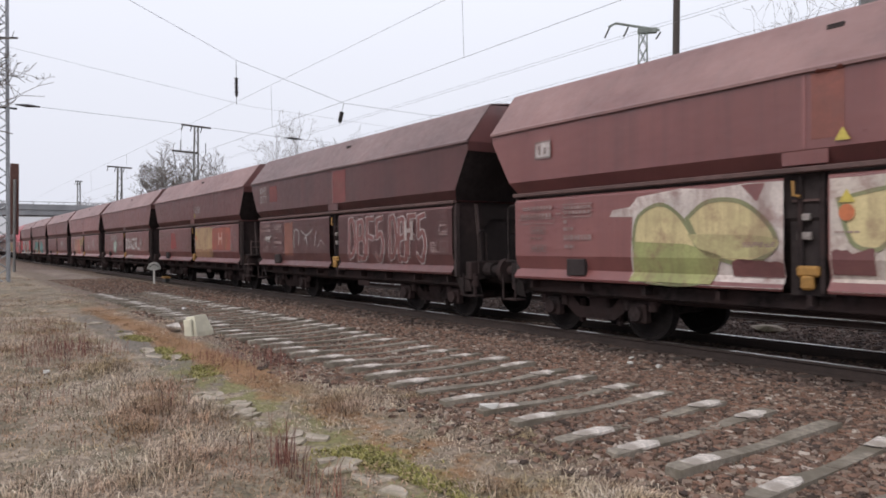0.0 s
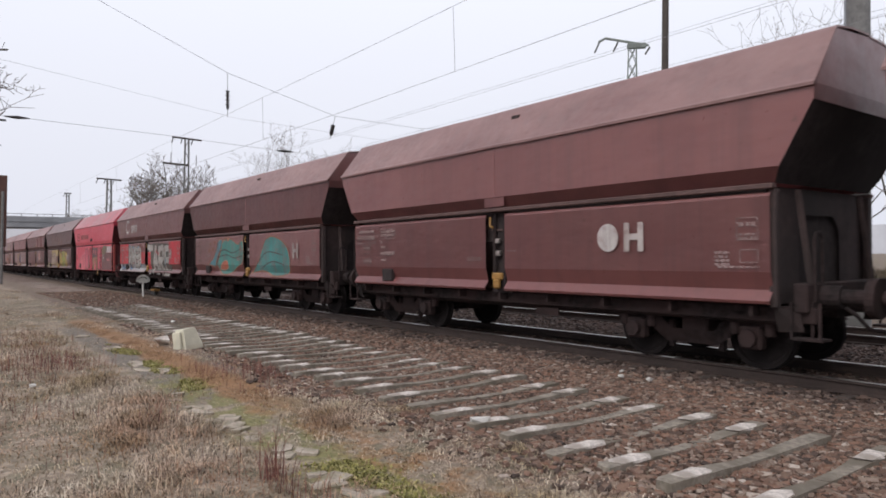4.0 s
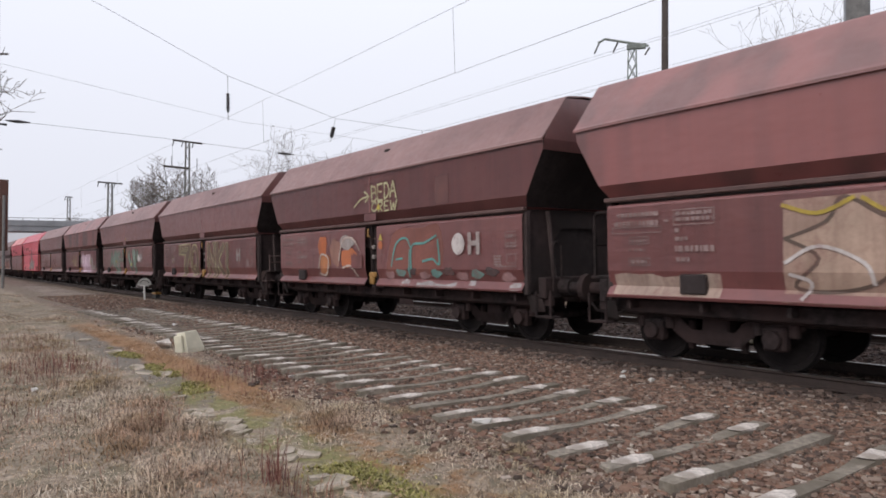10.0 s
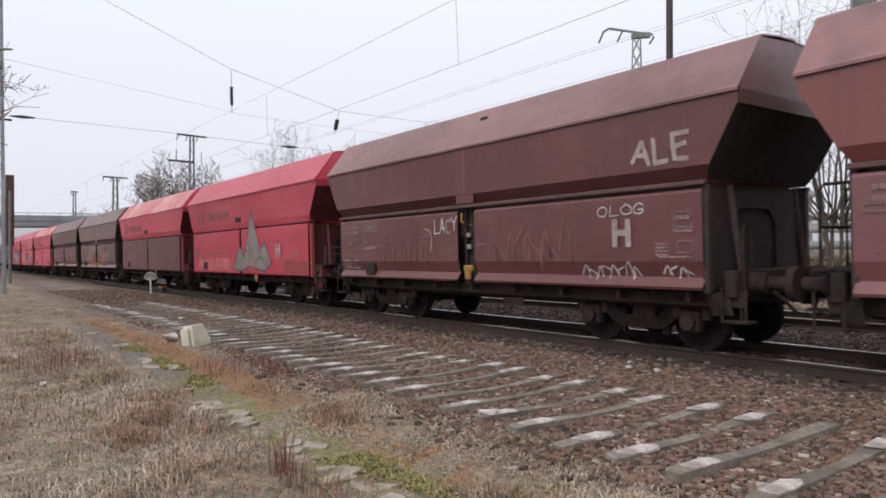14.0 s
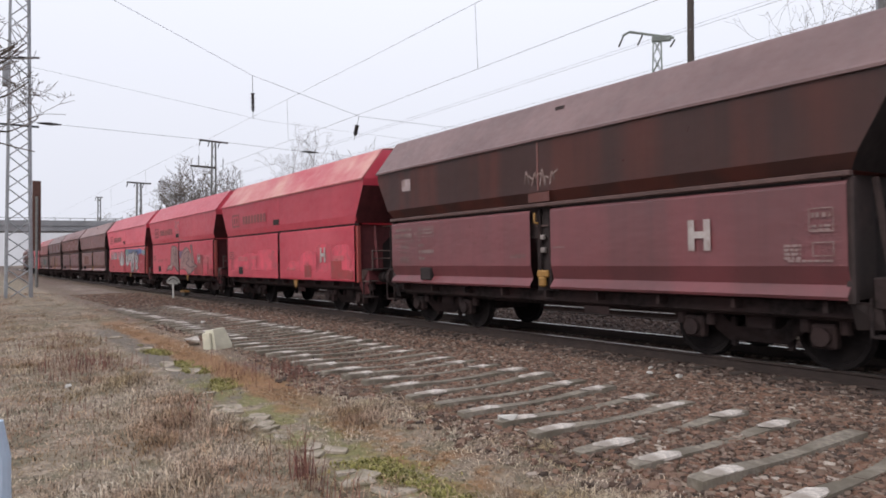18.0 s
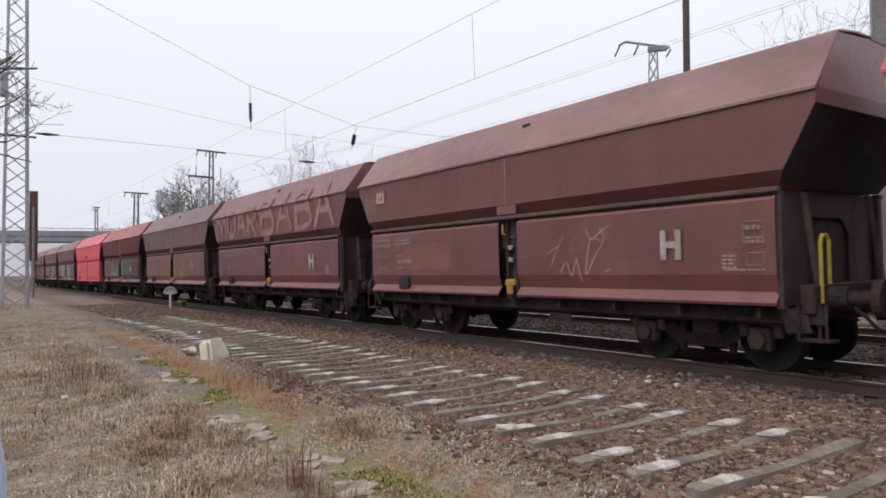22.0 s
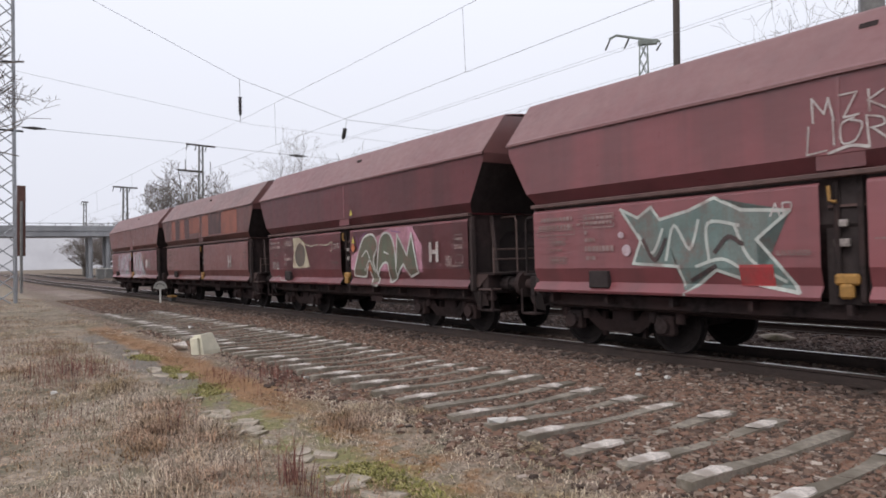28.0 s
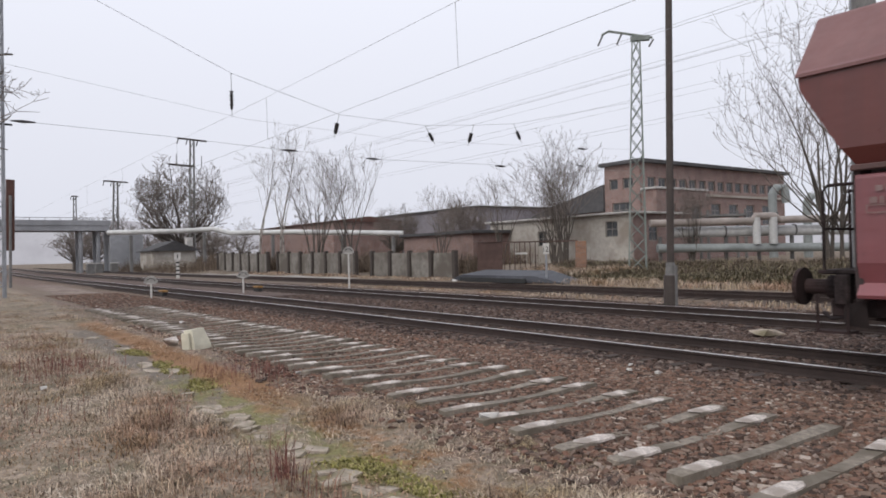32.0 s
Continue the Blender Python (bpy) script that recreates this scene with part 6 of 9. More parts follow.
def spray(col):
    """A dull, slightly worn spray paint of that colour."""
    asked = col
    if asked not in SPRAY:
        col = shade(col, 0.86)
        m = mat("spray_paint", 0.7)
        v = coords(m)
        worn = noise_fac(m, v, 3.0, 6, 0.7)
        fine = noise_fac(m, v, 22.0, 4, 0.7)
        c = ramp(m, fine, [(0.25, shade(col, 0.8)), (0.75, shade(col, 1.12))])
        big = noise_fac(m, v, 1.1, 3)
        c = mix(m, ramp(m, big, [(0.42, (0, 0, 0)), (0.62, (0.7, 0.7, 0.7))]), c, shade(col, 0.62))
        grime = noise_fac(m, coords(m, (2.5, 1, 0.25)), 1.6, 5, 0.7)
        c = mix(m, ramp(m, worn, [(0.50, (0, 0, 0)), (0.70, (0.65, 0.65, 0.65))]), c, (0.17, 0.07, 0.06))
        base(m, mix(m, ramp(m, grime, [(0.45, (0, 0, 0)), (0.75, (0.6, 0.6, 0.6))]), c, (0.13, 0.06, 0.052)))
        SPRAY[asked] = m
    return SPRAY[asked]


CREAMY, OLIVE = (0.50, 0.43, 0.29), (0.26, 0.27, 0.14)
ORANGE, YELL = (0.55, 0.17, 0.07), (0.58, 0.46, 0.10)
SALMON, BLACKISH, SIGNAL, STENCIL = (0.66, 0.13, 0.15), (0.05, 0.04, 0.04), (0.55, 0.03, 0.045), (0.33, 0.225, 0.215)


def side_y(z, smooth):
    """How far out the wagon's side is at the height z."""
    prof = (FLAP_FLAT if smooth else FLAP) if z < 2.45 else [(0.96, 4.47), (1.577, EAVE_Z), (1.557, EAVE_Z - 0.06), (1.557, SIDE_Z), (1.53 if smooth else 1.43, 2.53)]
    for (y0, z0), (y1, z1) in zip(prof, prof[1:]):
        if z1 <= z <= z0:
            return y0 + (y1 - y0) * (z - z0) / (z1 - z0)
    return prof[0][0] if z > prof[0][1] else prof[-1][0]


def decal(w, i, name, bm, col, layer=1, label="", kind=""):
    """Lays a flat drawing (x, z) on the near side of wagon i; it follows the bends of the side."""
    smooth = "red" in SCHEME[i]
    for z in (1.38, 1.15, SIDE_Z, EAVE_Z - 0.06, EAVE_Z - 0.02):
        bmesh.ops.bisect_plane(bm, geom=bm.verts[:] + bm.edges[:] + bm.faces[:], plane_co=(0, 0, z), plane_no=(0, 0, 1))
    for v in bm.verts:
        v.co.y -= side_y(v.co.z, smooth) + 0.003 + 0.0035 * layer + (0.05 if v.co.z > EAVE_Z - 0.04 else 0.0)
    ob = part(name, bm, spray(col), w, label)
    return tagged(ob, kind=kind) if kind else ob


def flat(polys, bm=None):
    bm = bm or bmesh.new()
    for k, p in enumerate(polys):
        bm.faces.new([bm.verts.new((x, -0.0003 * (k % 11), z)) for x, z in p])
    bmesh.ops.triangulate(bm, faces=bm.faces)
    return bm


def rect(x0, x1, z0, z1):
    return [(x0, z0), (x1, z0), (x1, z1), (x0, z1)]


def ellipse(cx, cz, rx, rz, n=22, wob=0.0, seed=0):
    r = random.Random(seed)
    ph = [r.uniform(0, 6.28) for _ in range(3)]
    return [(cx + rx * math.cos(a) * (1 + wob * math.sin(3 * a + ph[0])), cz + rz * math.sin(a) * (1 + wob * math.sin(4 * a + ph[1]))) for a in [k * 6.2832 / n for k in range(n)]]


def curve(pts, steps=6):
    """A smooth line through the points."""
    out = []
    p = [pts[0]] + list(pts) + [pts[-1]]
    for a, b, c, d in zip(p, p[1:], p[2:], p[3:]):
        for k in range(steps):
            t = k / steps
            out.append(tuple(0.5 * (2 * b[j] + (c[j] - a[j]) * t + (2 * a[j] - 5 * b[j] + 4 * c[j] - d[j]) * t * t + (3 * b[j] - a[j] - 3 * c[j] + d[j]) * t ** 3) for j in (0, 1)))
    return out + [tuple(pts[-1])]


def stroke(pts, width, bm=None, smooth=True):
    bm = bm or bmesh.new()
    line = curve(pts) if smooth and len(pts) > 2 else list(pts)
    l, r = [], []
    y = -0.0003 * ((len(bm.faces) // 3) % 11)
    for k, (x, z) in enumerate(line):
        a, b = line[max(0, k - 1)], line[min(len(line) - 1, k + 1)]
        dx, dz = b[0] - a[0], b[1] - a[1]
        n = math.hypot(dx, dz) or 1
        l.append(bm.verts.new((x - dz / n * width / 2, y, z + dx / n * width / 2)))
        r.append(bm.verts.new((x + dz / n * width / 2, y, z - dx / n * width / 2)))
    for k in range(len(line) - 1):
        bm.faces.new((l[k], r[k], r[k + 1], l[k + 1]))
    return bm


def bubbles(w, i, x0, x1, z0, z1, fill, rim, n, seed, layer=1, low=None):
    """Fat rounded letters without a readable word."""
    r = random.Random(seed)
    step = (x1 - x0) / n
    a, b, holes = [], [], bmesh.new()
    for k in range(n):
        cx = x0 + (k + 0.5) * step
        for q in range(3):
            cz = z0 + (z1 - z0) * (0.2 + 0.3 * q) + r.uniform(-0.04, 0.04)
            rx, rz = step * r.uniform(0.48, 0.66), (z1 - z0) * r.uniform(0.2, 0.27)
            dx = r.uniform(-0.08, 0.08)
            a.append(ellipse(cx + dx, cz, rx + 0.03, rz + 0.03, 18))
            b.append(ellipse(cx + dx, cz, rx, rz, 18))
        stroke([(cx - step * 0.15, z0 + (z1 - z0) * 0.55), (cx + step * 0.02, z0 + (z1 - z0) * 0.66), (cx + step * 0.16, z0 + (z1 - z0) * 0.5)], 0.035, holes)
        stroke([(cx + step * 0.5, z0 + (z1 - z0) * 0.15), (cx + step * 0.46, z0 + (z1 - z0) * 0.5), (cx + step * 0.52, z0 + (z1 - z0) * 0.85)], 0.025, holes)
    for p, c, ly in ((a, rim, layer), (b, fill, layer + 1)):
        decal(w, i, "bubble_lettering", flat(p), c, ly, "sprayed fat rounded letters")
    decal(w, i, "letter_line", holes, rim, layer + 2)


def tag(w, i, x0, x1, z0, z1, col, seed, n=5, width=0.028, layer=1):
    """A thin scrawl of one hand."""
    r = random.Random(seed)
    bm = bmesh.new()
    step = (x1 - x0) / n
    for k in range(n):
        cx = x0 + k * step
        stroke([(cx + step * u + r.uniform(-0.1, 0.1) * step, z0 + (z1 - z0) * v) for u, v in ((0, r.uniform(0, 0.4)), (0.3, r.uniform(0.7, 1)), (0.6, r.uniform(0, 0.3)), (0.5, r.uniform(0.4, 0.7)), (1.05, r.uniform(0.2, 0.9)))], width, bm)
    decal(w, i, "scrawl", bm, col, layer, "thin sprayed scrawl")


def wash(w, i, x0, x1, z0, z1, col, seed=0, name="paint_patch", layer=0):
    """A patch of rolled or sprayed colour with uneven edges."""
    r = random.Random(seed)
    n = 8
    top = [(x1 - (x1 - x0) * k / n, z1 + r.uniform(-0.05, 0.03)) for k in range(n + 1)]
    decal(w, i, name, flat([[(x0, z0), (x1, z0)] + top]), col, layer)


# strokes of a hand-drawn alphabet in a unit square; "s" marks a rounded stroke
GLYPHS = {
    "A": [("", (0, 0), (0.5, 1), (1, 0)), ("", (0.2, 0.36), (0.8, 0.36))],
    "B": [("", (0.08, 0), (0.08, 1)), ("s", (0.08, 1), (0.75, 0.95), (0.8, 0.62), (0.1, 0.54)), ("s", (0.1, 0.54), (0.9, 0.5), (0.95, 0.08), (0.08, 0.0))],
    "C": [("s", (0.95, 0.85), (0.6, 1.0), (0.1, 0.75), (0.08, 0.25), (0.55, 0.0), (0.97, 0.18))],
    "D": [("", (0.08, 0), (0.08, 1)), ("s", (0.08, 1), (0.7, 0.92), (0.97, 0.5), (0.7, 0.08), (0.08, 0))],
    "E": [("", (0.95, 1), (0.1, 1), (0.1, 0), (0.95, 0)), ("", (0.1, 0.52), (0.75, 0.52))],
    "F": [("", (0.95, 1), (0.1, 1), (0.1, 0)), ("", (0.1, 0.52), (0.75, 0.52))],
    "G": [("s", (0.9, 0.85), (0.5, 1.0), (0.05, 0.6), (0.2, 0.1), (0.75, 0.05), (0.92, 0.45)), ("", (0.92, 0.45), (0.5, 0.45))],
    "H": [("", (0.08, 0), (0.08, 1)), ("", (0.92, 0), (0.92, 1)), ("", (0.08, 0.5), (0.92, 0.5))],
    "I": [("", (0.5, 0), (0.5, 1))],
    "K": [("", (0.1, 0), (0.1, 1)), ("", (0.95, 1), (0.15, 0.48), (0.98, 0))],
    "L": [("", (0.1, 1), (0.1, 0), (0.95, 0))],
    "M": [("", (0.02, 0), (0.15, 1), (0.5, 0.25), (0.85, 1), (0.98, 0))],
    "N": [("", (0.08, 0), (0.08, 1), (0.92, 0), (0.92, 1))],
    "O": [("s", (0.5, 1), (0.06, 0.75), (0.06, 0.25), (0.5, 0), (0.94, 0.25), (0.94, 0.75), (0.5, 1))],
    "P": [("", (0.1, 0), (0.1, 1)), ("s", (0.1, 1), (0.85, 0.95), (0.9, 0.55), (0.1, 0.45))],
    "R": [("", (0.1, 0), (0.1, 1)), ("s", (0.1, 1), (0.8, 0.95), (0.85, 0.58), (0.1, 0.48)), ("", (0.35, 0.48), (0.97, 0))],
    "S": [("s", (0.92, 0.85), (0.5, 1.0), (0.1, 0.78), (0.5, 0.52), (0.92, 0.25), (0.5, 0.0), (0.05, 0.15))],
    "T": [("", (0, 1), (1, 1)), ("", (0.5, 1), (0.5, 0))],
    "U": [("s", (0.06, 1), (0.08, 0.25), (0.5, 0), (0.92, 0.25), (0.94, 1))],
    "V": [("", (0, 1), (0.5, 0), (1, 1))],
    "W": [("", (0, 1), (0.25, 0), (0.5, 0.7), (0.75, 0), (1, 1))],
    "Y": [("", (0, 1), (0.5, 0.5), (1, 1)), ("", (0.5, 0.5), (0.45, 0))],
    "Z": [("", (0.05, 1), (0.95, 1), (0.05, 0), (0.95, 0))],
    "Ö": [("s", (0.5, 0.8), (0.06, 0.6), (0.06, 0.2), (0.5, 0), (0.94, 0.2), (0.94, 0.6), (0.5, 0.8)), ("", (0.28, 0.95), (0.30, 1.03)), ("", (0.66, 0.95), (0.68, 1.03))],
    "!": [("", (0.5, 0.3), (0.58, 1)), ("", (0.45, 0.0), (0.46, 0.06))],
    "1": [("", (0.2, 0.75), (0.6, 1), (0.6, 0))],
    "2": [("s", (0.1, 0.8), (0.5, 1), (0.9, 0.75), (0.5, 0.35), (0.05, 0)), ("", (0.05, 0), (0.95, 0))],
    "5": [("", (0.9, 1), (0.2, 1), (0.15, 0.55)), ("s", (0.15, 0.55), (0.7, 0.62), (0.95, 0.3), (0.5, 0), (0.05, 0.1))],
    "7": [("", (0.05, 1), (0.95, 1), (0.35, 0))],
    "-": [("", (0.1, 0.5), (0.9, 0.5))],
}


def bars(pts, width, bm):
    """A broad line with square, overlapping joints."""
    for (xa, za), (xb, zb) in zip(pts, pts[1:]):
        d = math.hypot(xb - xa, zb - za)
        if d < 1e-5:
            continue
        ux, uz = (xb - xa) / d, (zb - za) / d
        e, h = width * 0.38, width / 2
        y = -0.0003 * ((len(bm.faces)) % 11)
        bm.faces.new([bm.verts.new((x, y, z)) for x, z in ((xa - ux * e - uz * h, za - uz * e + ux * h), (xa - ux * e + uz * h, za - uz * e - ux * h),
                                                          (xb + ux * e + uz * h, zb + uz * e - ux * h), (xb + ux * e - uz * h, zb + uz * e + ux * h))])
    return bm


def hand(w, i, text, x0, x1, z0, z1, col, width=0.03, edge=None, ew=0.035, seed=0, jit=0.05, slant=0.0, layer=2, gap=0.22, rise=0.0, wide=(), shine=None, label="sprayed lettering"):
    """Letters drawn by hand, one stroke at a time; edge: colour of the rim, wide: breadth of each letter."""
    r = random.Random(seed * 31 + i)
    ws = list(wide) or [0.45 if c in "I!1-" else 1.3 if c in "MW" else 0.4 if c == " " else 1.0 for c in text]
    unit = (x1 - x0) / (sum(ws) + gap * (len(text) - 1))
    lines, x = [], x0
    for k, (c, wd) in enumerate(zip(text, ws)):
        up = r.uniform(-jit, jit) * (z1 - z0)
        for kind, *pts in GLYPHS.get(c, ()):
            line = []
            for u, v in pts:
                u2, v2 = u + r.uniform(-jit, jit), v + r.uniform(-jit, jit)
                line.append((x + u2 * wd * unit + slant * v * (z1 - z0), z0 + up + rise * (x - x0) / (x1 - x0) + v2 * (z1 - z0)))
            line = [(a, max(1.0, b) if z0 < 2.4 else b) for a, b in line]
            lines.append((k, curve(line, 5) if kind == "s" else line))
        x += (wd + gap) * unit
    for c, wd, ly in (((edge, width + 2 * ew, layer),) if edge else ()) + ((col, width, layer + 1),):
        if z1 - z0 < 0.4:
            bm = bmesh.new()
            for _, line in lines:
                bars(line, wd, bm)
            decal(w, i, "lettering", bm, c, ly, label, "stuff")
            continue
        for k in range(len(text)):
            bm = bmesh.new()
            for q, line in lines:
                if q == k:
                    bars(line, wd, bm)
            if bm.faces:
                decal(w, i, "letter", bm, c, ly, label)
    if shine:
        bm = bmesh.new()
        for _, line in lines:
            bars([(a - width * 0.22, b + width * 0.2) for a, b in line], width * 0.13, bm)
        decal(w, i, "letter_line", bm, shine, layer + 2, kind="stuff")


def shape(w, i, pts, col, layer=1, rim=None, rw=0.04, round_=True, label="", name="painted_shape"):
    """A filled outline, rounded or angular, with a drawn rim."""
    p = curve(list(pts) + [pts[0]], 5)[:-1] if round_ else list(pts)
    decal(w, i, name, flat([p]), col, layer, label)
    if rim:
        decal(w, i, "letter_rim", bars(p + [p[0]], rw, bmesh.new()), rim, layer + 1)


def lines_on(w, i, rows, col, width=0.03, layer=2, label=""):
    """Several drawn lines of one colour in one sweep."""
    bm = bmesh.new()
    for p in rows:
        bars(curve(p, 5) if len(p) > 2 else p, width, bm)
    decal(w, i, "contour_line", bm, col, layer, label, "stuff")


def spread(a, b, c, d, pts):
    """Points of the unit square laid into a rectangle of the wagon side."""
    return [(a + (b - a) * u, c + (d - c) * v) for u, v in pts]


def tiles(w, i, rows, col, layer=0, seed=0):
    """Overpainted or fresh patches on the upper side or the flaps: x0, x1, z0, z1."""
    for k, (a, b, c, d) in enumerate(rows):
        wash(w, i, a, b, c, d, col, seed + k, "paint_patch", layer)


def mark_h(w, i, x, z=1.60, h=0.44, disc=None, col=None):
    col = col or (0.52, 0.45, 0.43)
    d = h * 0.82
    t = d * 0.29
    polys = [rect(x, x + t, z, z + h), rect(x + d - t, x + d, z, z + h), rect(x + t, x + d - t, z + h * 0.4, z + h * 0.62)]
    decal(w, i, "letter_h", flat(polys), col, 8, "white letter H")
    if disc:
        decal(w, i, "disc_mark", flat([ellipse(x - 0.31, z + h * 0.5, 0.21, 0.22)]), disc, 8, "pale round mark")


def stencils(w, i, col=None):
    """Faded rows of dashes and small frames where the wagon's lettering is."""
    r = random.Random(i)
    polys = []
    if "red" in SCHEME[i]:
        col = (0.62, 0.20, 0.21)
    col = col or STENCIL

    def lines(x0, x1, z, n, hh):
        for k in range(n):
            x = x0
            while x < x1:
                d = r.uniform(0.03, 0.09)
                polys.append(rect(x, min(x1, x + d), z - k * hh * 1.5, z - k * hh * 1.5 + hh))
                x += d + r.uniform(0.012, 0.025)

    def frame_of(x0, x1, z0, z1, t=0.014):
        polys.extend((rect(x0, x1, z0, z0 + t), rect(x0, x1, z1 - t, z1), rect(x0, x0 + t, z0 + t, z1 - t), rect(x1 - t, x1, z0 + t, z1 - t)))
    if "red" in SCHEME[i]:
        lines(1.2, 1.75, 1.86, 4, 0.05)
        lines(2.2, 3.3, 1.64, 2, 0.055)
        lines(3.65, 4.15, 1.68, 2, 0.04)
        frame_of(2.7, 3.3, 1.22, 1.36)
        lines(7.0, 7.6, 1.28, 2, 0.03)
        lines(10.3, 11.0, 1.62, 3, 0.035)
    else:
        lines(1.20, 1.95, 2.20, 1, 0.065)
        lines(1.14, 1.95, 2.06, 1, 0.075)
        frame_of(1.10, 2.0, 1.95, 2.05)
        lines(2.04, 2.15, 2.10, 1, 0.035)
        frame_of(2.20, 2.85, 2.04, 2.27)
        lines(2.24, 2.82, 2.18, 2, 0.055)
        frame_of(1.42, 1.78, 1.78, 1.90)
        lines(1.46, 1.74, 1.81, 1, 0.05)
        lines(1.40, 1.70, 1.68, 1, 0.035)
        frame_of(1.40, 1.80, 1.46, 1.58)
        lines(1.44, 1.76, 1.49, 1, 0.06)
        lines(2.22, 2.30, 1.94, 1, 0.06)
        lines(2.22, 2.44, 1.82, 1, 0.055)
        lines(2.22, 2.84, 1.66, 1, 0.085)
        lines(2.24, 2.46, 1.52, 1, 0.06)
        lines(5.46, 5.90, 1.58, 3, 0.016)
        lines(6.62, 6.9, 1.70, 1, 0.02)
        frame_of(11.12, 11.42, 1.80, 2.10)
        lines(11.15, 11.39, 1.98, 1, 0.06)
        lines(11.15, 11.39, 1.86, 2, 0.03)
        frame_of(11.16, 11.42, 1.50, 1.68)
        lines(10.80, 11.02, 1.62, 4, 0.035)
        lines(10.85, 11.42, 1.43, 1, 0.03)
    decal(w, i, "stencil_lettering", flat(polys), col, 6, "faded white stencil marks", "stuff")


def warning(w, i):
    decal(w, i, "warning_sign", flat([[(6.67, 2.06), (6.85, 2.06), (6.76, 2.22)]]), YELL, 9, "yellow warning triangle")
    decal(w, i, "warning_sign", flat([ellipse(6.76, 1.94, 0.09, 0.10)]), ORANGE, 9, "orange warning label")
    decal(w, i, "warning_sign", flat([[(6.64, 2.79), (6.82, 2.79), (6.73, 2.95)]]), YELL, 9, "yellow warning triangle")


def box_logo(w, i, x=1.45, z=3.12, k=1.0, col=STENCIL, fill=None):
    q = lambda a, b, c, d: rect(x + a * k, x + b * k, z + c * k, z + d * k)
    if fill:
        decal(w, i, "company_mark", flat([q(0, 0.42, 0, 0.32)]), fill, 5, "pale rectangular label")
    bm = flat([q(0, 0.42, 0, 0.03), q(0, 0.42, 0.29, 0.32), q(0, 0.03, 0.03, 0.29), q(0.39, 0.42, 0.03, 0.29), q(0.1, 0.16, 0.08, 0.24), q(0.24, 0.30, 0.08, 0.20)])
    decal(w, i, "company_mark", bm, col, 6, "faded outlined company mark")


def brand_bars(w, i, col=(0.42, 0.115, 0.12)):
    bm = flat([rect(1.68, 2.48, 2.84, 2.90), rect(1.68, 2.48, 3.26, 3.32), rect(1.68, 1.75, 2.90, 3.26), rect(2.41, 2.48, 2.90, 3.26), rect(1.88, 2.0, 2.98, 3.18), rect(2.14, 2.28, 2.98, 3.18)]
              + [rect(2.86 + k * 0.30, 3.08 + k * 0.30, 2.92, 3.20) for k in range(8)])
    decal(w, i, "company_mark", bm, col, 6, "faded grey company mark")


LETTER = (0.66, 0.60, 0.58)
CHALK = (0.62, 0.57, 0.55)
OCHRE = (0.46, 0.30, 0.10)


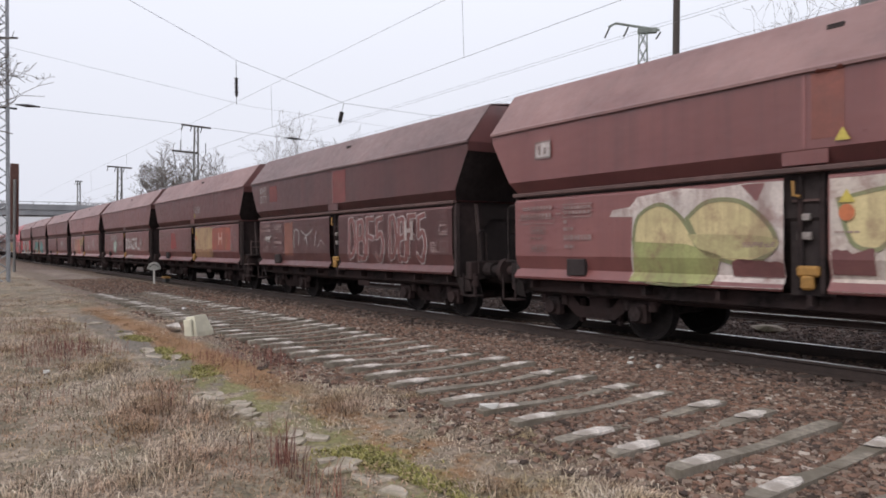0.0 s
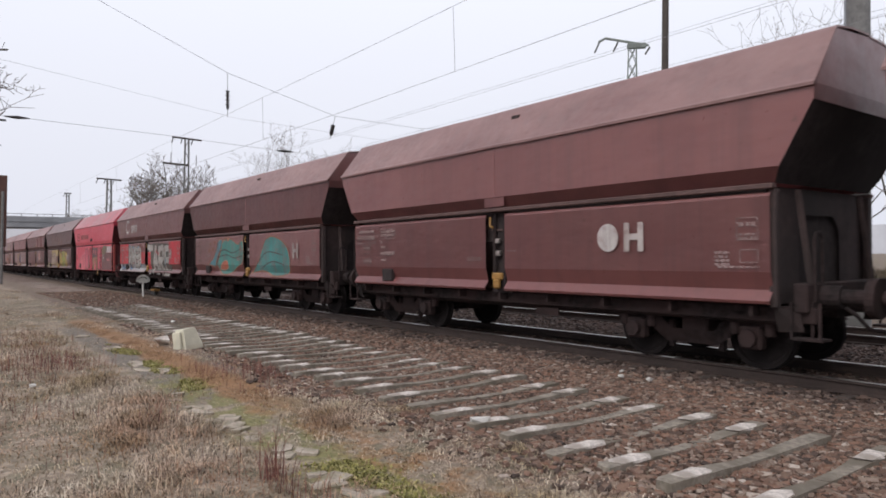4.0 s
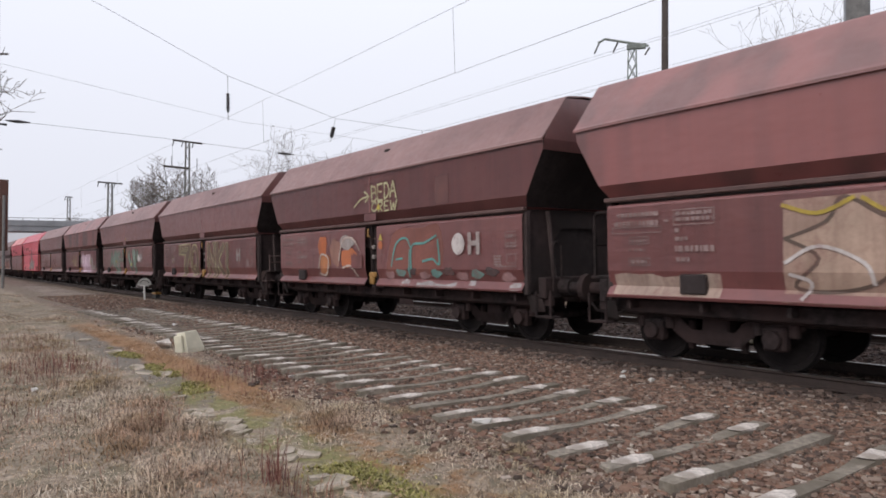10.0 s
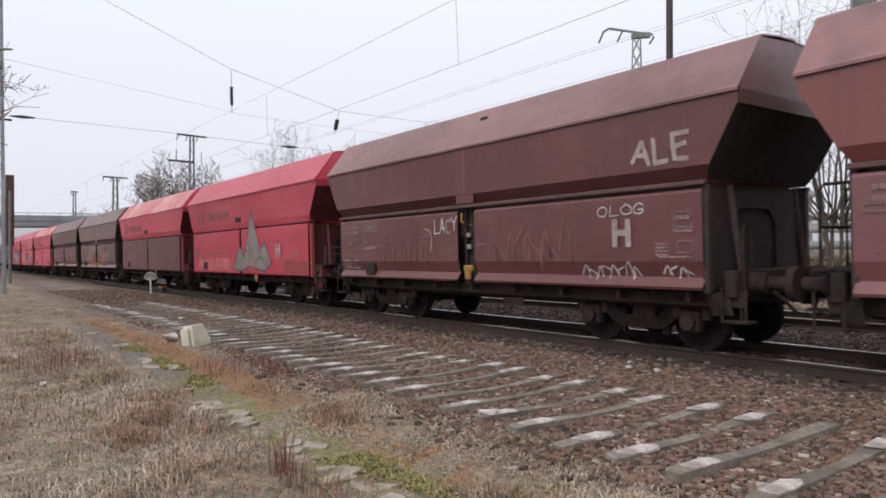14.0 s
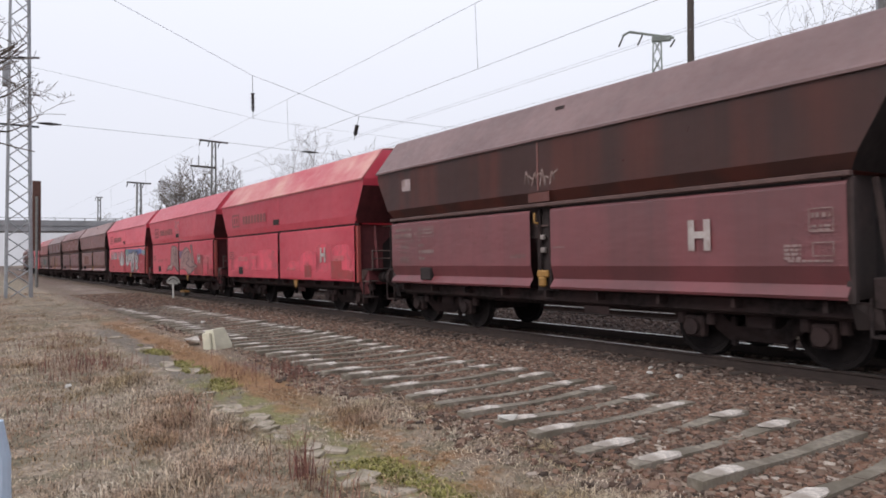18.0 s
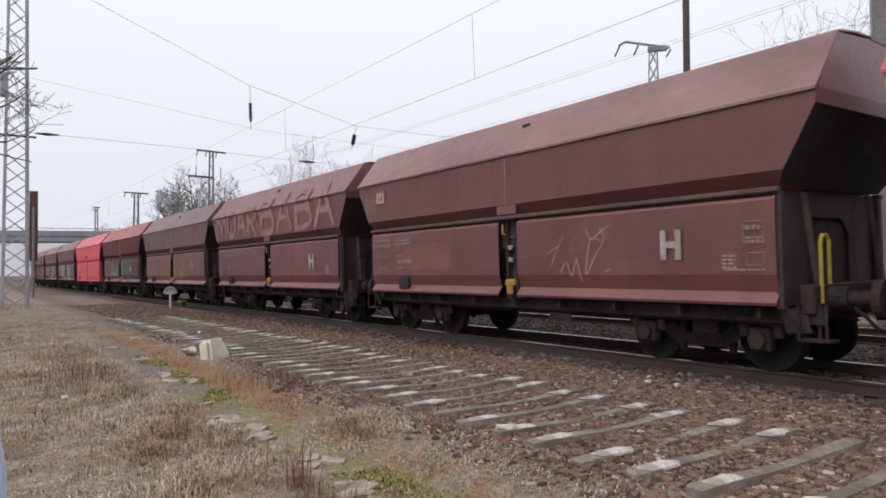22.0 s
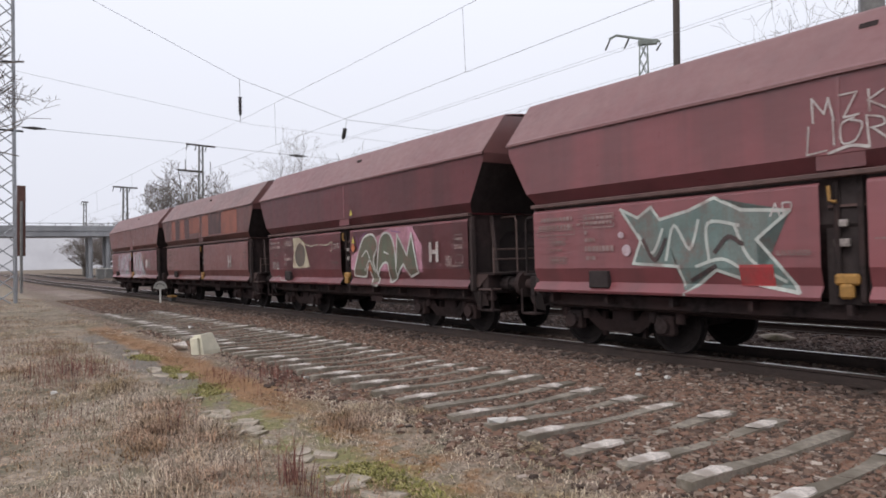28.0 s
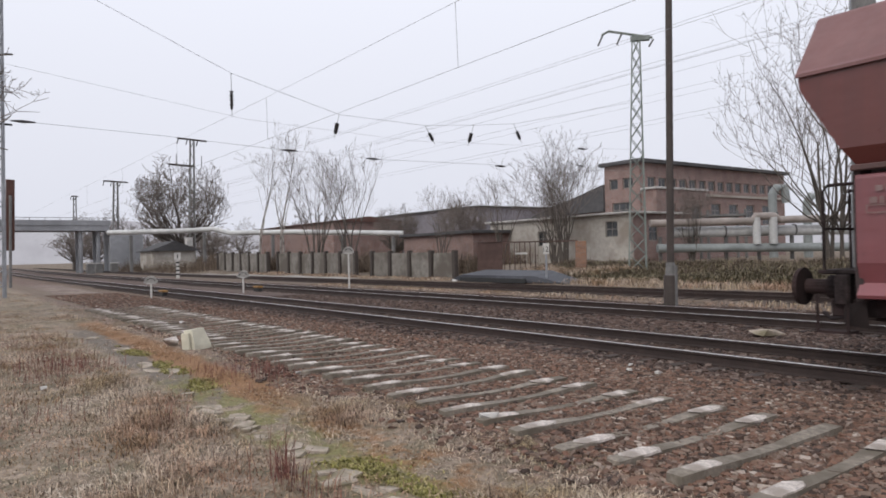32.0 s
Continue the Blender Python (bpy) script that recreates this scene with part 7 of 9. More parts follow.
def paintings():
    W = WAGONS
    for i, w in W.items():
        stencils(w, i)
    for i in (32, 30, 23, 22, 20, 18, 2):
        warning(W[i], i)
    for i in (30, 29, 28, 24):
        if "red" not in SCHEME[i]:
            box_logo(W[i], i)
    for i in (24, 15, 14, 11, 10, 9):
        brand_bars(W[i], i)
    for i, x, z in ((31, 9.78, 1.70), (29, 9.88, 1.57), (28, 9.75, 1.62), (22, 9.77, 1.47), (16, 10.0, 1.6), (15, 9.30, 1.49), (13, 9.46, 1.54), (12, 9.4, 1.6), (11, 9.47, 1.47), (10, 9.46, 1.47),
                    (8, 9.8, 1.6), (7, 9.66, 1.58), (6, 9.70, 1.62), (3, 10.22, 1.56), (2, 10.2, 1.53), (1, 9.55, 1.48), (21, 9.9, 1.6), (26, 9.9, 1.6), (25, 9.97, 1.60), (24, 9.34, 1.48), (19, 9.9, 1.6), (5, 9.42, 1.56)):
        mark_h(W[i], i, x, z)
    for i, x, z in ((27, 9.29, 1.67), (23, 10.43, 1.56), (20, 10.03, 1.68), (18, 9.57, 1.61), (17, 10.30, 1.51), (0, 9.97, 1.52)):
        mark_h(W[i], i, x, z, disc={17: CREAMY}.get(i, LETTER))
    # 32: two cream eggs on a pale ground
    w = W[32]
    shape(w, 32, [(3.60, 1.0), (6.0, 1.0), (6.0, 2.37), (5.55, 2.38), (5.0, 2.34), (4.5, 2.38), (4.05, 2.33), (3.75, 2.30), (3.62, 2.16), (3.28, 2.12), (3.20, 2.02), (3.66, 2.0)], (0.66, 0.57, 0.53), 1, round_=False, label="pale sprayed ground")
    shape(w, 32, spread(3.68, 4.86, 1.02, 2.17, [(0.0, 0.55), (0.08, 0.85), (0.4, 1.0), (0.68, 0.85), (0.88, 0.55), (1.0, 0.2), (0.92, 0.0), (0.2, 0.0), (0.05, 0.2)]), (0.68, 0.56, 0.30), 2, OLIVE, 0.055, label="sprayed cream egg shape")
    shape(w, 32, spread(4.62, 5.93, 1.33, 2.18, [(0.0, 0.72), (0.25, 0.98), (0.62, 0.95), (0.9, 0.6), (0.98, 0.28), (0.8, 0.04), (0.5, 0.0), (0.2, 0.22)]), (0.68, 0.56, 0.30), 4, OLIVE, 0.06, label="sprayed cream egg shape")
    shape(w, 32, [(3.62, 1.02), (5.0, 1.02), (5.15, 1.42), (4.6, 1.58), (3.72, 1.62)], (0.36, 0.37, 0.15), 6, round_=False)
    shape(w, 32, [(4.62, 1.72), (5.85, 1.66), (5.8, 1.45), (5.2, 1.38), (4.9, 1.42)], (0.50, 0.44, 0.22), 6)
    wash(w, 32, 5.3, 6.0, 1.14, 1.36, (0.17, 0.066, 0.066), 3, layer=7)
    wash(w, 32, 6.56, 9.4, 1.0, 2.34, (0.62, 0.53, 0.47), 4)
    shape(w, 32, [(6.66, 2.10), (7.3, 2.2), (7.5, 1.9), (7.2, 1.6), (7.05, 1.5), (6.8, 1.6)], (0.68, 0.56, 0.30), 2, OLIVE, 0.05)
    shape(w, 32, [(7.5, 2.1), (8.6, 2.2), (9.2, 1.7), (8.6, 1.1), (7.6, 1.1), (7.3, 1.5)], (0.68, 0.56, 0.30), 2, OLIVE, 0.05)
    wash(w, 32, 6.58, 7.05, 1.2, 1.5, (0.17, 0.066, 0.066), 6, layer=5)
    box_logo(w, 32, 1.56, 3.10, 0.95, (0.30, 0.25, 0.24), (0.62, 0.55, 0.53))
    tiles(w, 32, [(6.36, 6.74, 2.84, 3.66)], (0.27, 0.095, 0.075))
    # 31
    w = W[31]
    for a, b, t in ((7.1, 8.85, "DBF5"), (9.1, 10.6, "DBF5")):
        hand(w, 31, t, a, b, 1.28, 2.2, (0.20, 0.078, 0.074), 0.10, (0.50, 0.43, 0.43), 0.024, 3, 0.06)
    wash(w, 31, 3.0, 3.6, 1.3, 2.3, (0.26, 0.10, 0.07), 2)
    lines_on(w, 31, [[(3.7, 1.55), (3.75, 2.05), (4.05, 2.0), (4.0, 1.6)], [(4.2, 2.05), (4.6, 1.9), (5.0, 2.1)], [(4.4, 1.75), (4.55, 1.85), (4.6, 1.65)], [(5.1, 1.6), (5.2, 2.0)], [(5.3, 1.55), (5.5, 1.75), (5.7, 1.6)]], CHALK, 0.028)
    tag(w, 31, 1.5, 2.0, 1.66, 1.95, CHALK, 312, 2, 0.05, 7)
    hand(w, 31, "KAB", 1.15, 1.65, 3.30, 3.50, CHALK, 0.03, seed=4)
    hand(w, 31, "DZT", 1.20, 1.70, 3.02, 3.22, CHALK, 0.03, seed=5)
    tiles(w, 31, [(6.3, 7.0, 2.75, 3.6), (1.9, 2.5, 3.0, 3.5)], (0.21, 0.062, 0.06))
    # 30
    w = W[30]
    wash(w, 30, 3.0, 3.7, 1.5, 2.2, (0.34, 0.06, 0.055), 3)
    wash(w, 30, 6.6, 8.7, 1.16, 2.34, (0.44, 0.29, 0.155), 5)
    wash(w, 30, 6.6, 8.7, 1.16, 1.5, (0.33, 0.18, 0.09), 6, layer=1)
    wash(w, 30, 8.7, 10.7, 1.45, 2.32, (0.36, 0.10, 0.07), 7)
    hand(w, 30, "H", 9.45, 9.85, 1.70, 2.10, (0.58, 0.33, 0.27), 0.10, seed=3, jit=0.02)
    hand(w, 30, "RSB", 6.65, 7.25, 2.98, 3.22, CHALK, 0.03, seed=1, slant=0.1)
    lines_on(w, 30, [[(10.2, 1.5), (10.3, 1.9)], [(10.7, 1.45), (10.95, 1.5)]], OCHRE, 0.035)
    hand(w, 30, "LA", 3.08, 3.9, 1.52, 1.90, (0.42, 0.06, 0.06), 0.06, seed=8)
    # 29
    w = W[29]
    hand(w, 29, "DONZR", 2.9, 4.4, 2.02, 2.28, CHALK, 0.045, seed=2, jit=0.1)
    shape(w, 29, spread(3.42, 4.28, 1.25, 2.02, [(0.1, 0.5), (0.15, 0.85), (0.45, 0.78), (0.6, 1.0), (0.9, 0.85), (1.0, 0.5), (0.85, 0.12), (0.5, 0.0), (0.2, 0.1)]), (0.50, 0.60, 0.53), 2, (0.36, 0.45, 0.36), 0.035, label="sprayed pale green apple")
    lines_on(w, 29, [[(3.6, 1.75), (3.85, 1.6), (4.1, 1.8)], [(3.65, 1.5), (3.9, 1.4), (4.1, 1.55)]], CHALK, 0.04, 4)
    hand(w, 29, "ABC", 5.05, 5.75, 1.72, 2.05, CHALK, 0.025, seed=6, jit=0.12)
    hand(w, 29, "TES", 4.4, 4.85, 1.62, 1.85, CHALK, 0.022, seed=7)
    hand(w, 29, "DONZR", 6.70, 9.2, 1.54, 2.02, (0.70, 0.66, 0.64), 0.085, seed=9, jit=0.05, gap=0.3, wide=(0.7, 1, 1, 1, 1))
    wash(w, 29, 9.2, 9.65, 1.46, 1.6, CHALK, 3)
    hand(w, 29, "ERZER", 7.0, 8.1, 1.05, 1.15, CHALK, 0.024, seed=5, slant=0.3)
    # 28: a pale washed piece
    w = W[28]
    cols = ((2.74, 3.62, (0.36, 0.19, 0.145)), (3.62, 4.2, (0.40, 0.17, 0.12)), (4.2, 4.75, (0.44, 0.14, 0.11)), (4.75, 5.5, (0.27, 0.22, 0.10)), (5.5, 6.0, (0.33, 0.24, 0.12)))
    for a, b, c in cols:
        wash(w, 28, a, b, 1.38 if b > 5.4 else 1.12, 2.17, c, int(a * 10))
    lines_on(w, 28, [[(2.72, 1.4), (2.82, 2.12), (3.2, 2.2), (3.7, 2.1), (4.05, 2.22)], [(4.0, 1.7), (4.15, 2.1), (4.5, 2.22), (4.62, 1.8)], [(4.9, 1.5), (4.98, 2.05), (5.35, 2.24), (5.85, 2.18), (5.98, 1.8)], [(4.95, 1.5), (5.3, 1.7), (5.7, 1.9)]], (0.60, 0.47, 0.28), 0.03, 3)
    lines_on(w, 28, [[(2.8, 2.18), (3.6, 2.14)], [(4.2, 2.26), (4.7, 2.2)], [(5.0, 2.26), (5.9, 2.24)]], (0.16, 0.06, 0.06), 0.035, 2)
    wash(w, 28, 5.2, 5.98, 1.30, 1.76, (0.19, 0.066, 0.068), 9, layer=4)
    decal(w, 28, "paper_label", flat([rect(2.42, 2.62, 1.12, 1.26)]), LETTER, 18, "white paper label")
    bm = bmesh.new()
    bars(ellipse(8.15, 1.66, 0.27, 0.27, 20) + [(8.42, 1.66)], 0.028, bm)
    decal(w, 28, "round_mark", bm, CHALK, 2, "white sprayed ring")
    hand(w, 28, "BAN", 7.95, 8.36, 1.54, 1.78, CHALK, 0.03, seed=3)
    # 26: teal serpents with orange rims
    w = W[26]
    shape(w, 26, [(2.40, 1.33), (2.9, 1.55), (3.3, 1.85), (3.55, 2.22), (3.9, 2.32), (3.95, 2.1), (3.6, 1.75), (3.35, 1.45), (3.3, 1.3), (2.8, 1.36)], (0.055, 0.20, 0.24), 1, (0.45, 0.22, 0.13), 0.035, label="sprayed teal lettering")
    shape(w, 26, [(3.4, 1.4), (3.75, 1.75), (4.1, 2.25), (4.8, 2.3), (5.5, 2.1), (5.95, 2.2), (5.95, 1.5), (5.4, 1.3), (4.6, 1.05), (3.8, 1.1)], (0.06, 0.25, 0.22), 1, (0.40, 0.20, 0.12), 0.035)
    lines_on(w, 26, [[(3.7, 1.85), (4.3, 1.92), (5.0, 1.8), (5.8, 1.95)], [(3.6, 1.65), (4.4, 1.74), (5.2, 1.62), (5.9, 1.7)]], BLACKISH, 0.03, 3)
    shape(w, 26, [(3.72, 1.22), (4.1, 1.48), (4.5, 1.52), (4.6, 1.3), (4.2, 1.2)], (0.50, 0.14, 0.08), 3, (0.50, 0.33, 0.24), 0.03)
    for k, (x, z) in enumerate(((2.75, 2.15), (3.0, 1.95), (3.2, 2.2), (2.6, 1.9), (4.3, 2.32), (4.6, 2.28))):
        decal(w, 26, "paint_patch", flat([ellipse(x, z, 0.10, 0.08, 10, 0.3, k)]), (0.36, 0.17, 0.11), 2)
    shape(w, 26, [(6.6, 1.1), (7.3, 1.5), (7.9, 2.2), (8.7, 2.25), (9.5, 1.9), (9.6, 1.2), (8.6, 1.05), (7.6, 1.2)], (0.06, 0.24, 0.23), 1, (0.40, 0.20, 0.12), 0.035)
    lines_on(w, 26, [[(7.2, 1.4), (8.0, 1.8), (9.2, 1.7)], [(7.6, 1.3), (8.4, 1.5), (9.3, 1.4)]], BLACKISH, 0.03, 3)
    # 25: grey letters between red panels
    w = W[25]
    for x0, x1, z0, z1 in ((1.0, 2.78, 1.37, 2.39), (5.35, 5.99, 1.40, 1.95), (6.56, 7.02, 1.12, 1.95), (9.93, 11.54, 1.37, 2.37)):
        decal(w, 25, "red_panel", flat([rect(x0, x1, z0, z1)]), SIGNAL, 5, "clean red painted panel")
    wash(w, 25, 1.0, 5.99, 1.02, 1.36, (0.40, 0.42, 0.44), 9)
    for a, b in ((1.3, 1.9), (2.1, 2.7), (3.0, 3.5)):
        shape(w, 25, spread(a, b, 1.03, 1.34, [(0, 0.2), (0.3, 1), (0.8, 0.8), (1, 0.1)]), (0.10, 0.20, 0.34), 2, BLACKISH, 0.035)
    wash(w, 25, 4.7, 5.99, 1.95, 2.36, (0.20, 0.072, 0.066), 5, layer=0)
    hand(w, 25, "RMEB", 2.95, 5.25, 1.35, 2.15, (0.40, 0.38, 0.35), 0.20, BLACKISH, 0.04, 5, 0.06, gap=0.1, shine=(0.58, 0.56, 0.54))
    for k, (x, z) in enumerate(((3.2, 2.28), (3.5, 2.25), (3.9, 2.2), (4.4, 2.26), (4.8, 2.2), (5.2, 1.6), (5.3, 1.3), (3.0, 1.5))):
        decal(w, 25, "paint_drop", flat([ellipse(x, z, 0.09, 0.07, 10, 0.2, k)]), ((0.16, 0.34, 0.50), LETTER)[k % 2], 9)
    wash(w, 25, 1.0, 5.99, 0.99, 1.06, (0.52, 0.42, 0.42), 19, layer=6)
    shape(w, 25, [(6.56, 1.0), (10.2, 1.0), (10.3, 1.5), (9.95, 2.2), (9.3, 2.3), (8.6, 2.3), (7.7, 2.36), (6.9, 2.28), (6.6, 2.1)], (0.085, 0.088, 0.070), 1, round_=False, label="dark green sprayed ground")
    hand(w, 25, "TARE", 6.58, 10.0, 1.02, 2.14, (0.42, 0.40, 0.365), 0.27, BLACKISH, 0.045, 7, 0.05, gap=0.28, label="grey sprayed letters")
    lines_on(w, 25, [[(7.75, 1.75), (7.85, 1.85), (7.95, 1.7)], [(9.0, 1.7), (9.1, 1.8), (9.2, 1.65)]], BLACKISH, 0.035, 6)
    for k, (x, z) in enumerate(((8.05, 1.95), (8.3, 1.85), (9.4, 1.35), (9.45, 1.55))):
        decal(w, 25, "paint_drop", flat([ellipse(x, z, 0.07, 0.10, 10, 0.2, k)]), ((0.42, 0.05, 0.06), (0.10, 0.28, 0.34))[k > 1], 7)
    hand(w, 25, "C", 2.50, 3.04, 2.96, 3.56, LETTER, 0.10, seed=1, jit=0.02)
    bm = bmesh.new()
    for x0 in (3.55, 3.95, 4.33):
        bars(ellipse(x0 + 0.14, 3.14, 0.13, 0.16, 14) + [(x0 + 0.27, 3.14)], 0.075, bm)
    decal(w, 25, "company_mark", bm, LETTER, 5, "worn pale company mark")
    box_logo(w, 25, 1.27, 2.93, 1.9, (0.46, 0.30, 0.27))
    # 24
    w = W[24]
    shape(w, 24, [(1.6, 1.05), (5.2, 1.02), (5.4, 1.7), (4.2, 1.95), (3.0, 1.85), (2.0, 1.6)], (0.72, 0.16, 0.20), 0, label="faded pink smear")
    shape(w, 24, spread(4.15, 5.2, 1.02, 2.32, [(0.1, 0.0), (0.0, 0.4), (0.12, 0.7), (0.0, 0.95), (0.6, 1.0), (1.0, 0.9), (0.8, 0.7), (0.85, 0.45), (0.8, 0.2), (0.85, 0.0)]), (0.62, 0.12, 0.17), 2, (0.10, 0.09, 0.065), 0.05, round_=False, label="sprayed pink letter")
    shape(w, 24, spread(5.1, 5.95, 1.15, 2.30, [(0.0, 0.5), (0.55, 1.0), (0.95, 1.0), (0.45, 0.1), (0.1, 0.2)]), (0.62, 0.12, 0.17), 2, (0.10, 0.09, 0.065), 0.07, round_=False)
    wash(w, 24, 5.0, 5.6, 1.05, 1.35, (0.28, 0.09, 0.085), 4, layer=6)
    shape(w, 24, spread(6.35, 7.75, 1.0, 2.34, [(0.0, 0.05), (0.05, 0.95), (0.35, 1.0), (0.5, 0.9), (0.7, 0.98), (0.98, 0.95), (0.96, 0.0), (0.72, 0.0), (0.6, 0.45), (0.5, 0.4), (0.3, 0.0)]), (0.42, 0.24, 0.15), 2, (0.11, 0.10, 0.06), 0.045, round_=False, label="sprayed brown letter")
    shape(w, 24, [(6.38, 1.75), (6.42, 2.30), (7.7, 2.32), (7.72, 1.8), (7.0, 1.7)], (0.105, 0.065, 0.07), 4, round_=False)
    for x, z, r_ in ((6.75, 2.08, 0.13), (7.35, 2.05, 0.17), (6.5, 1.35, 0.13), (7.1, 1.55, 0.14), (7.4, 1.2, 0.16)):
        decal(w, 24, "painted_ring", flat([ellipse(x, z, r_, r_)]), (0.55, 0.13, 0.15), 6)
    shape(w, 24, spread(7.8, 9.0, 1.0, 2.30, [(0.05, 0.0), (0.0, 1.0), (0.9, 1.0), (0.85, 0.75), (0.45, 0.7), (0.45, 0.58), (0.85, 0.52), (0.8, 0.36), (0.45, 0.3), (0.95, 0.0)]), (0.62, 0.10, 0.14), 3, (0.10, 0.09, 0.065), 0.055, round_=False, label="sprayed pink letter")
    wash(w, 24, 8.95, 11.52, 0.99, 2.0, (0.20, 0.085, 0.085), 7, layer=1)
    wash(w, 24, 9.9, 11.5, 2.0, 2.36, (0.58, 0.48, 0.48), 8, layer=1)
    shape(w, 24, [(8.95, 1.9), (9.2, 2.34), (10.3, 2.34), (10.0, 1.95)], (0.20, 0.16, 0.10), 2)
    # 23
    w = W[23]
    hand(w, 23, "SÖW", 3.3, 4.95, 2.80, 3.30, (0.46, 0.33, 0.29), 0.06, seed=2, jit=0.03, gap=0.35, rise=0.05)
    hand(w, 23, "!!!", 5.05, 5.85, 2.86, 3.5, (0.46, 0.33, 0.29), 0.055, seed=3, jit=0.02, gap=0.5)
    hand(w, 23, "HS", 6.75, 8.0, 2.85, 3.55, (0.44, 0.31, 0.27), 0.075, seed=4, jit=0.03, gap=0.35)
    shape(w, 23, [(3.15, 1.2), (5.98, 1.05), (5.98, 2.36), (3.15, 2.34)], (0.50, 0.37, 0.15), 0, round_=False, label="yellow sprayed ground")
    shape(w, 23, [(3.15, 1.42), (3.2, 2.0), (3.5, 1.9), (3.8, 2.12), (4.6, 2.18), (5.2, 2.0), (5.6, 1.62), (5.3, 1.15), (4.9, 1.15), (4.7, 1.6), (4.45, 1.15), (3.2, 1.2)], (0.46, 0.34, 0.26), 1, (0.10, 0.075, 0.06), 0.06, round_=False, label="sprayed beige letters")
    lines_on(w, 23, [[(3.7, 2.0), (4.0, 1.75), (4.2, 2.05)], [(4.2, 2.0), (4.5, 1.75), (4.75, 2.0)], [(4.5, 1.4), (4.7, 1.7), (4.9, 1.35)]], (0.10, 0.075, 0.06), 0.045, 3)
    wash(w, 23, 5.35, 5.95, 1.45, 1.85, (0.17, 0.066, 0.066), 5, layer=5)
    wash(w, 23, 1.05, 3.2, 1.02, 1.36, (0.42, 0.33, 0.20), 51)
    shape(w, 23, [(1.3, 1.04), (1.7, 1.3), (2.1, 1.1), (2.6, 1.3), (2.9, 1.04)], (0.11, 0.085, 0.06), 2)
    for t, a, b, c, ed in (("N", 7.05, 7.95, (0.60, 0.44, 0.10), (0.10, 0.085, 0.05)), ("E", 7.85, 8.38, (0.30, 0.33, 0.09), (0.16, 0.16, 0.05)), ("M", 8.38, 9.15, (0.34, 0.36, 0.10), (0.16, 0.16, 0.05)), ("O", 9.28, 9.92, (0.58, 0.40, 0.08), (0.12, 0.09, 0.05))):
        hand(w, 23, t, a, b, 1.22, 2.12, c, 0.22, ed, 0.03, ord(t), 0.03, label="yellow and green sprayed letter")
    for x, z in ((7.5, 2.3), (8.9, 2.2), (9.2, 1.9), (9.6, 1.7)):
        decal(w, 23, "paint_drop", flat([ellipse(x, z, 0.07, 0.13, 10, 0.2, int(x * 9))]), (0.55, 0.16, 0.14), 7)
    shape(w, 23, [(10.75, 1.38), (11.55, 1.38), (11.55, 1.1), (10.9, 1.1)], (0.075, 0.05, 0.045), 1, round_=False)
    # 22
    w = W[22]
    wash(w, 22, 7.9, 9.25, 1.5, 2.3, (0.30, 0.125, 0.11), 3)
    lines_on(w, 22, [[(7.1, 1.66), (7.25, 2.0), (7.4, 2.07)], [(7.6, 1.95), (7.5, 1.6)], [(7.7, 1.56), (7.95, 1.68)], [(8.42, 2.28), (9.1, 2.14)], [(8.42, 2.28), (8.63, 1.52)]], CHALK, 0.04)
    tiles(w, 22, [(8.9, 10.6, 2.76, 3.64), (7.2, 8.4, 2.76, 3.5)], (0.19, 0.066, 0.066), 0, 4)
    # 21
    w = W[21]
    shape(w, 21, [(3.76, 1.0), (6.0, 1.0), (6.0, 2.34), (3.78, 2.28)], (0.42, 0.28, 0.22), 0, round_=False, label="beige sprayed ground")
    shape(w, 21, [(3.8, 1.8), (4.3, 2.0), (4.5, 2.28), (5.0, 2.0), (5.5, 2.1), (5.95, 2.3), (5.8, 1.8), (5.2, 1.7), (4.9, 1.3), (4.4, 1.15), (3.9, 1.2), (4.2, 1.55)], (0.50, 0.35, 0.27), 1, (0.13, 0.09, 0.07), 0.045, label="sprayed beige letters")
    lines_on(w, 21, [[(3.78, 2.22), (4.2, 2.1), (4.6, 2.26)], [(4.7, 2.25), (5.0, 2.08), (5.5, 2.16)], [(5.1, 1.9), (5.5, 1.85)]], (0.52, 0.38, 0.06), 0.05, 4)
    lines_on(w, 21, [[(3.8, 1.5), (4.2, 1.7), (4.7, 1.5), (4.8, 1.25)], [(3.85, 1.35), (4.1, 1.25), (4.0, 1.05)], [(5.0, 1.4), (5.4, 1.6), (5.9, 1.35)]], LETTER, 0.045, 4)
    wash(w, 21, 5.42, 5.98, 1.38, 1.78, (0.20, 0.07, 0.07), 5, layer=6)
    wash(w, 21, 1.1, 2.9, 1.02, 1.34, (0.46, 0.34, 0.28), 6)
    wash(w, 21, 6.56, 7.35, 1.05, 2.32, (0.155, 0.115, 0.21), 3)
    hand(w, 21, "HK", 7.3, 9.3, 1.1, 2.2, (0.52, 0.42, 0.37), 0.22, (0.20, 0.10, 0.10), 0.03, 5, 0.03, gap=0.3)
    tiles(w, 21, [(9.4, 9.75, 1.0, 1.35), (9.95, 10.3, 1.0, 1.35), (10.5, 10.9, 1.0, 1.35)], (0.46, 0.36, 0.32), 0, 60)
    # 20
    w = W[20]
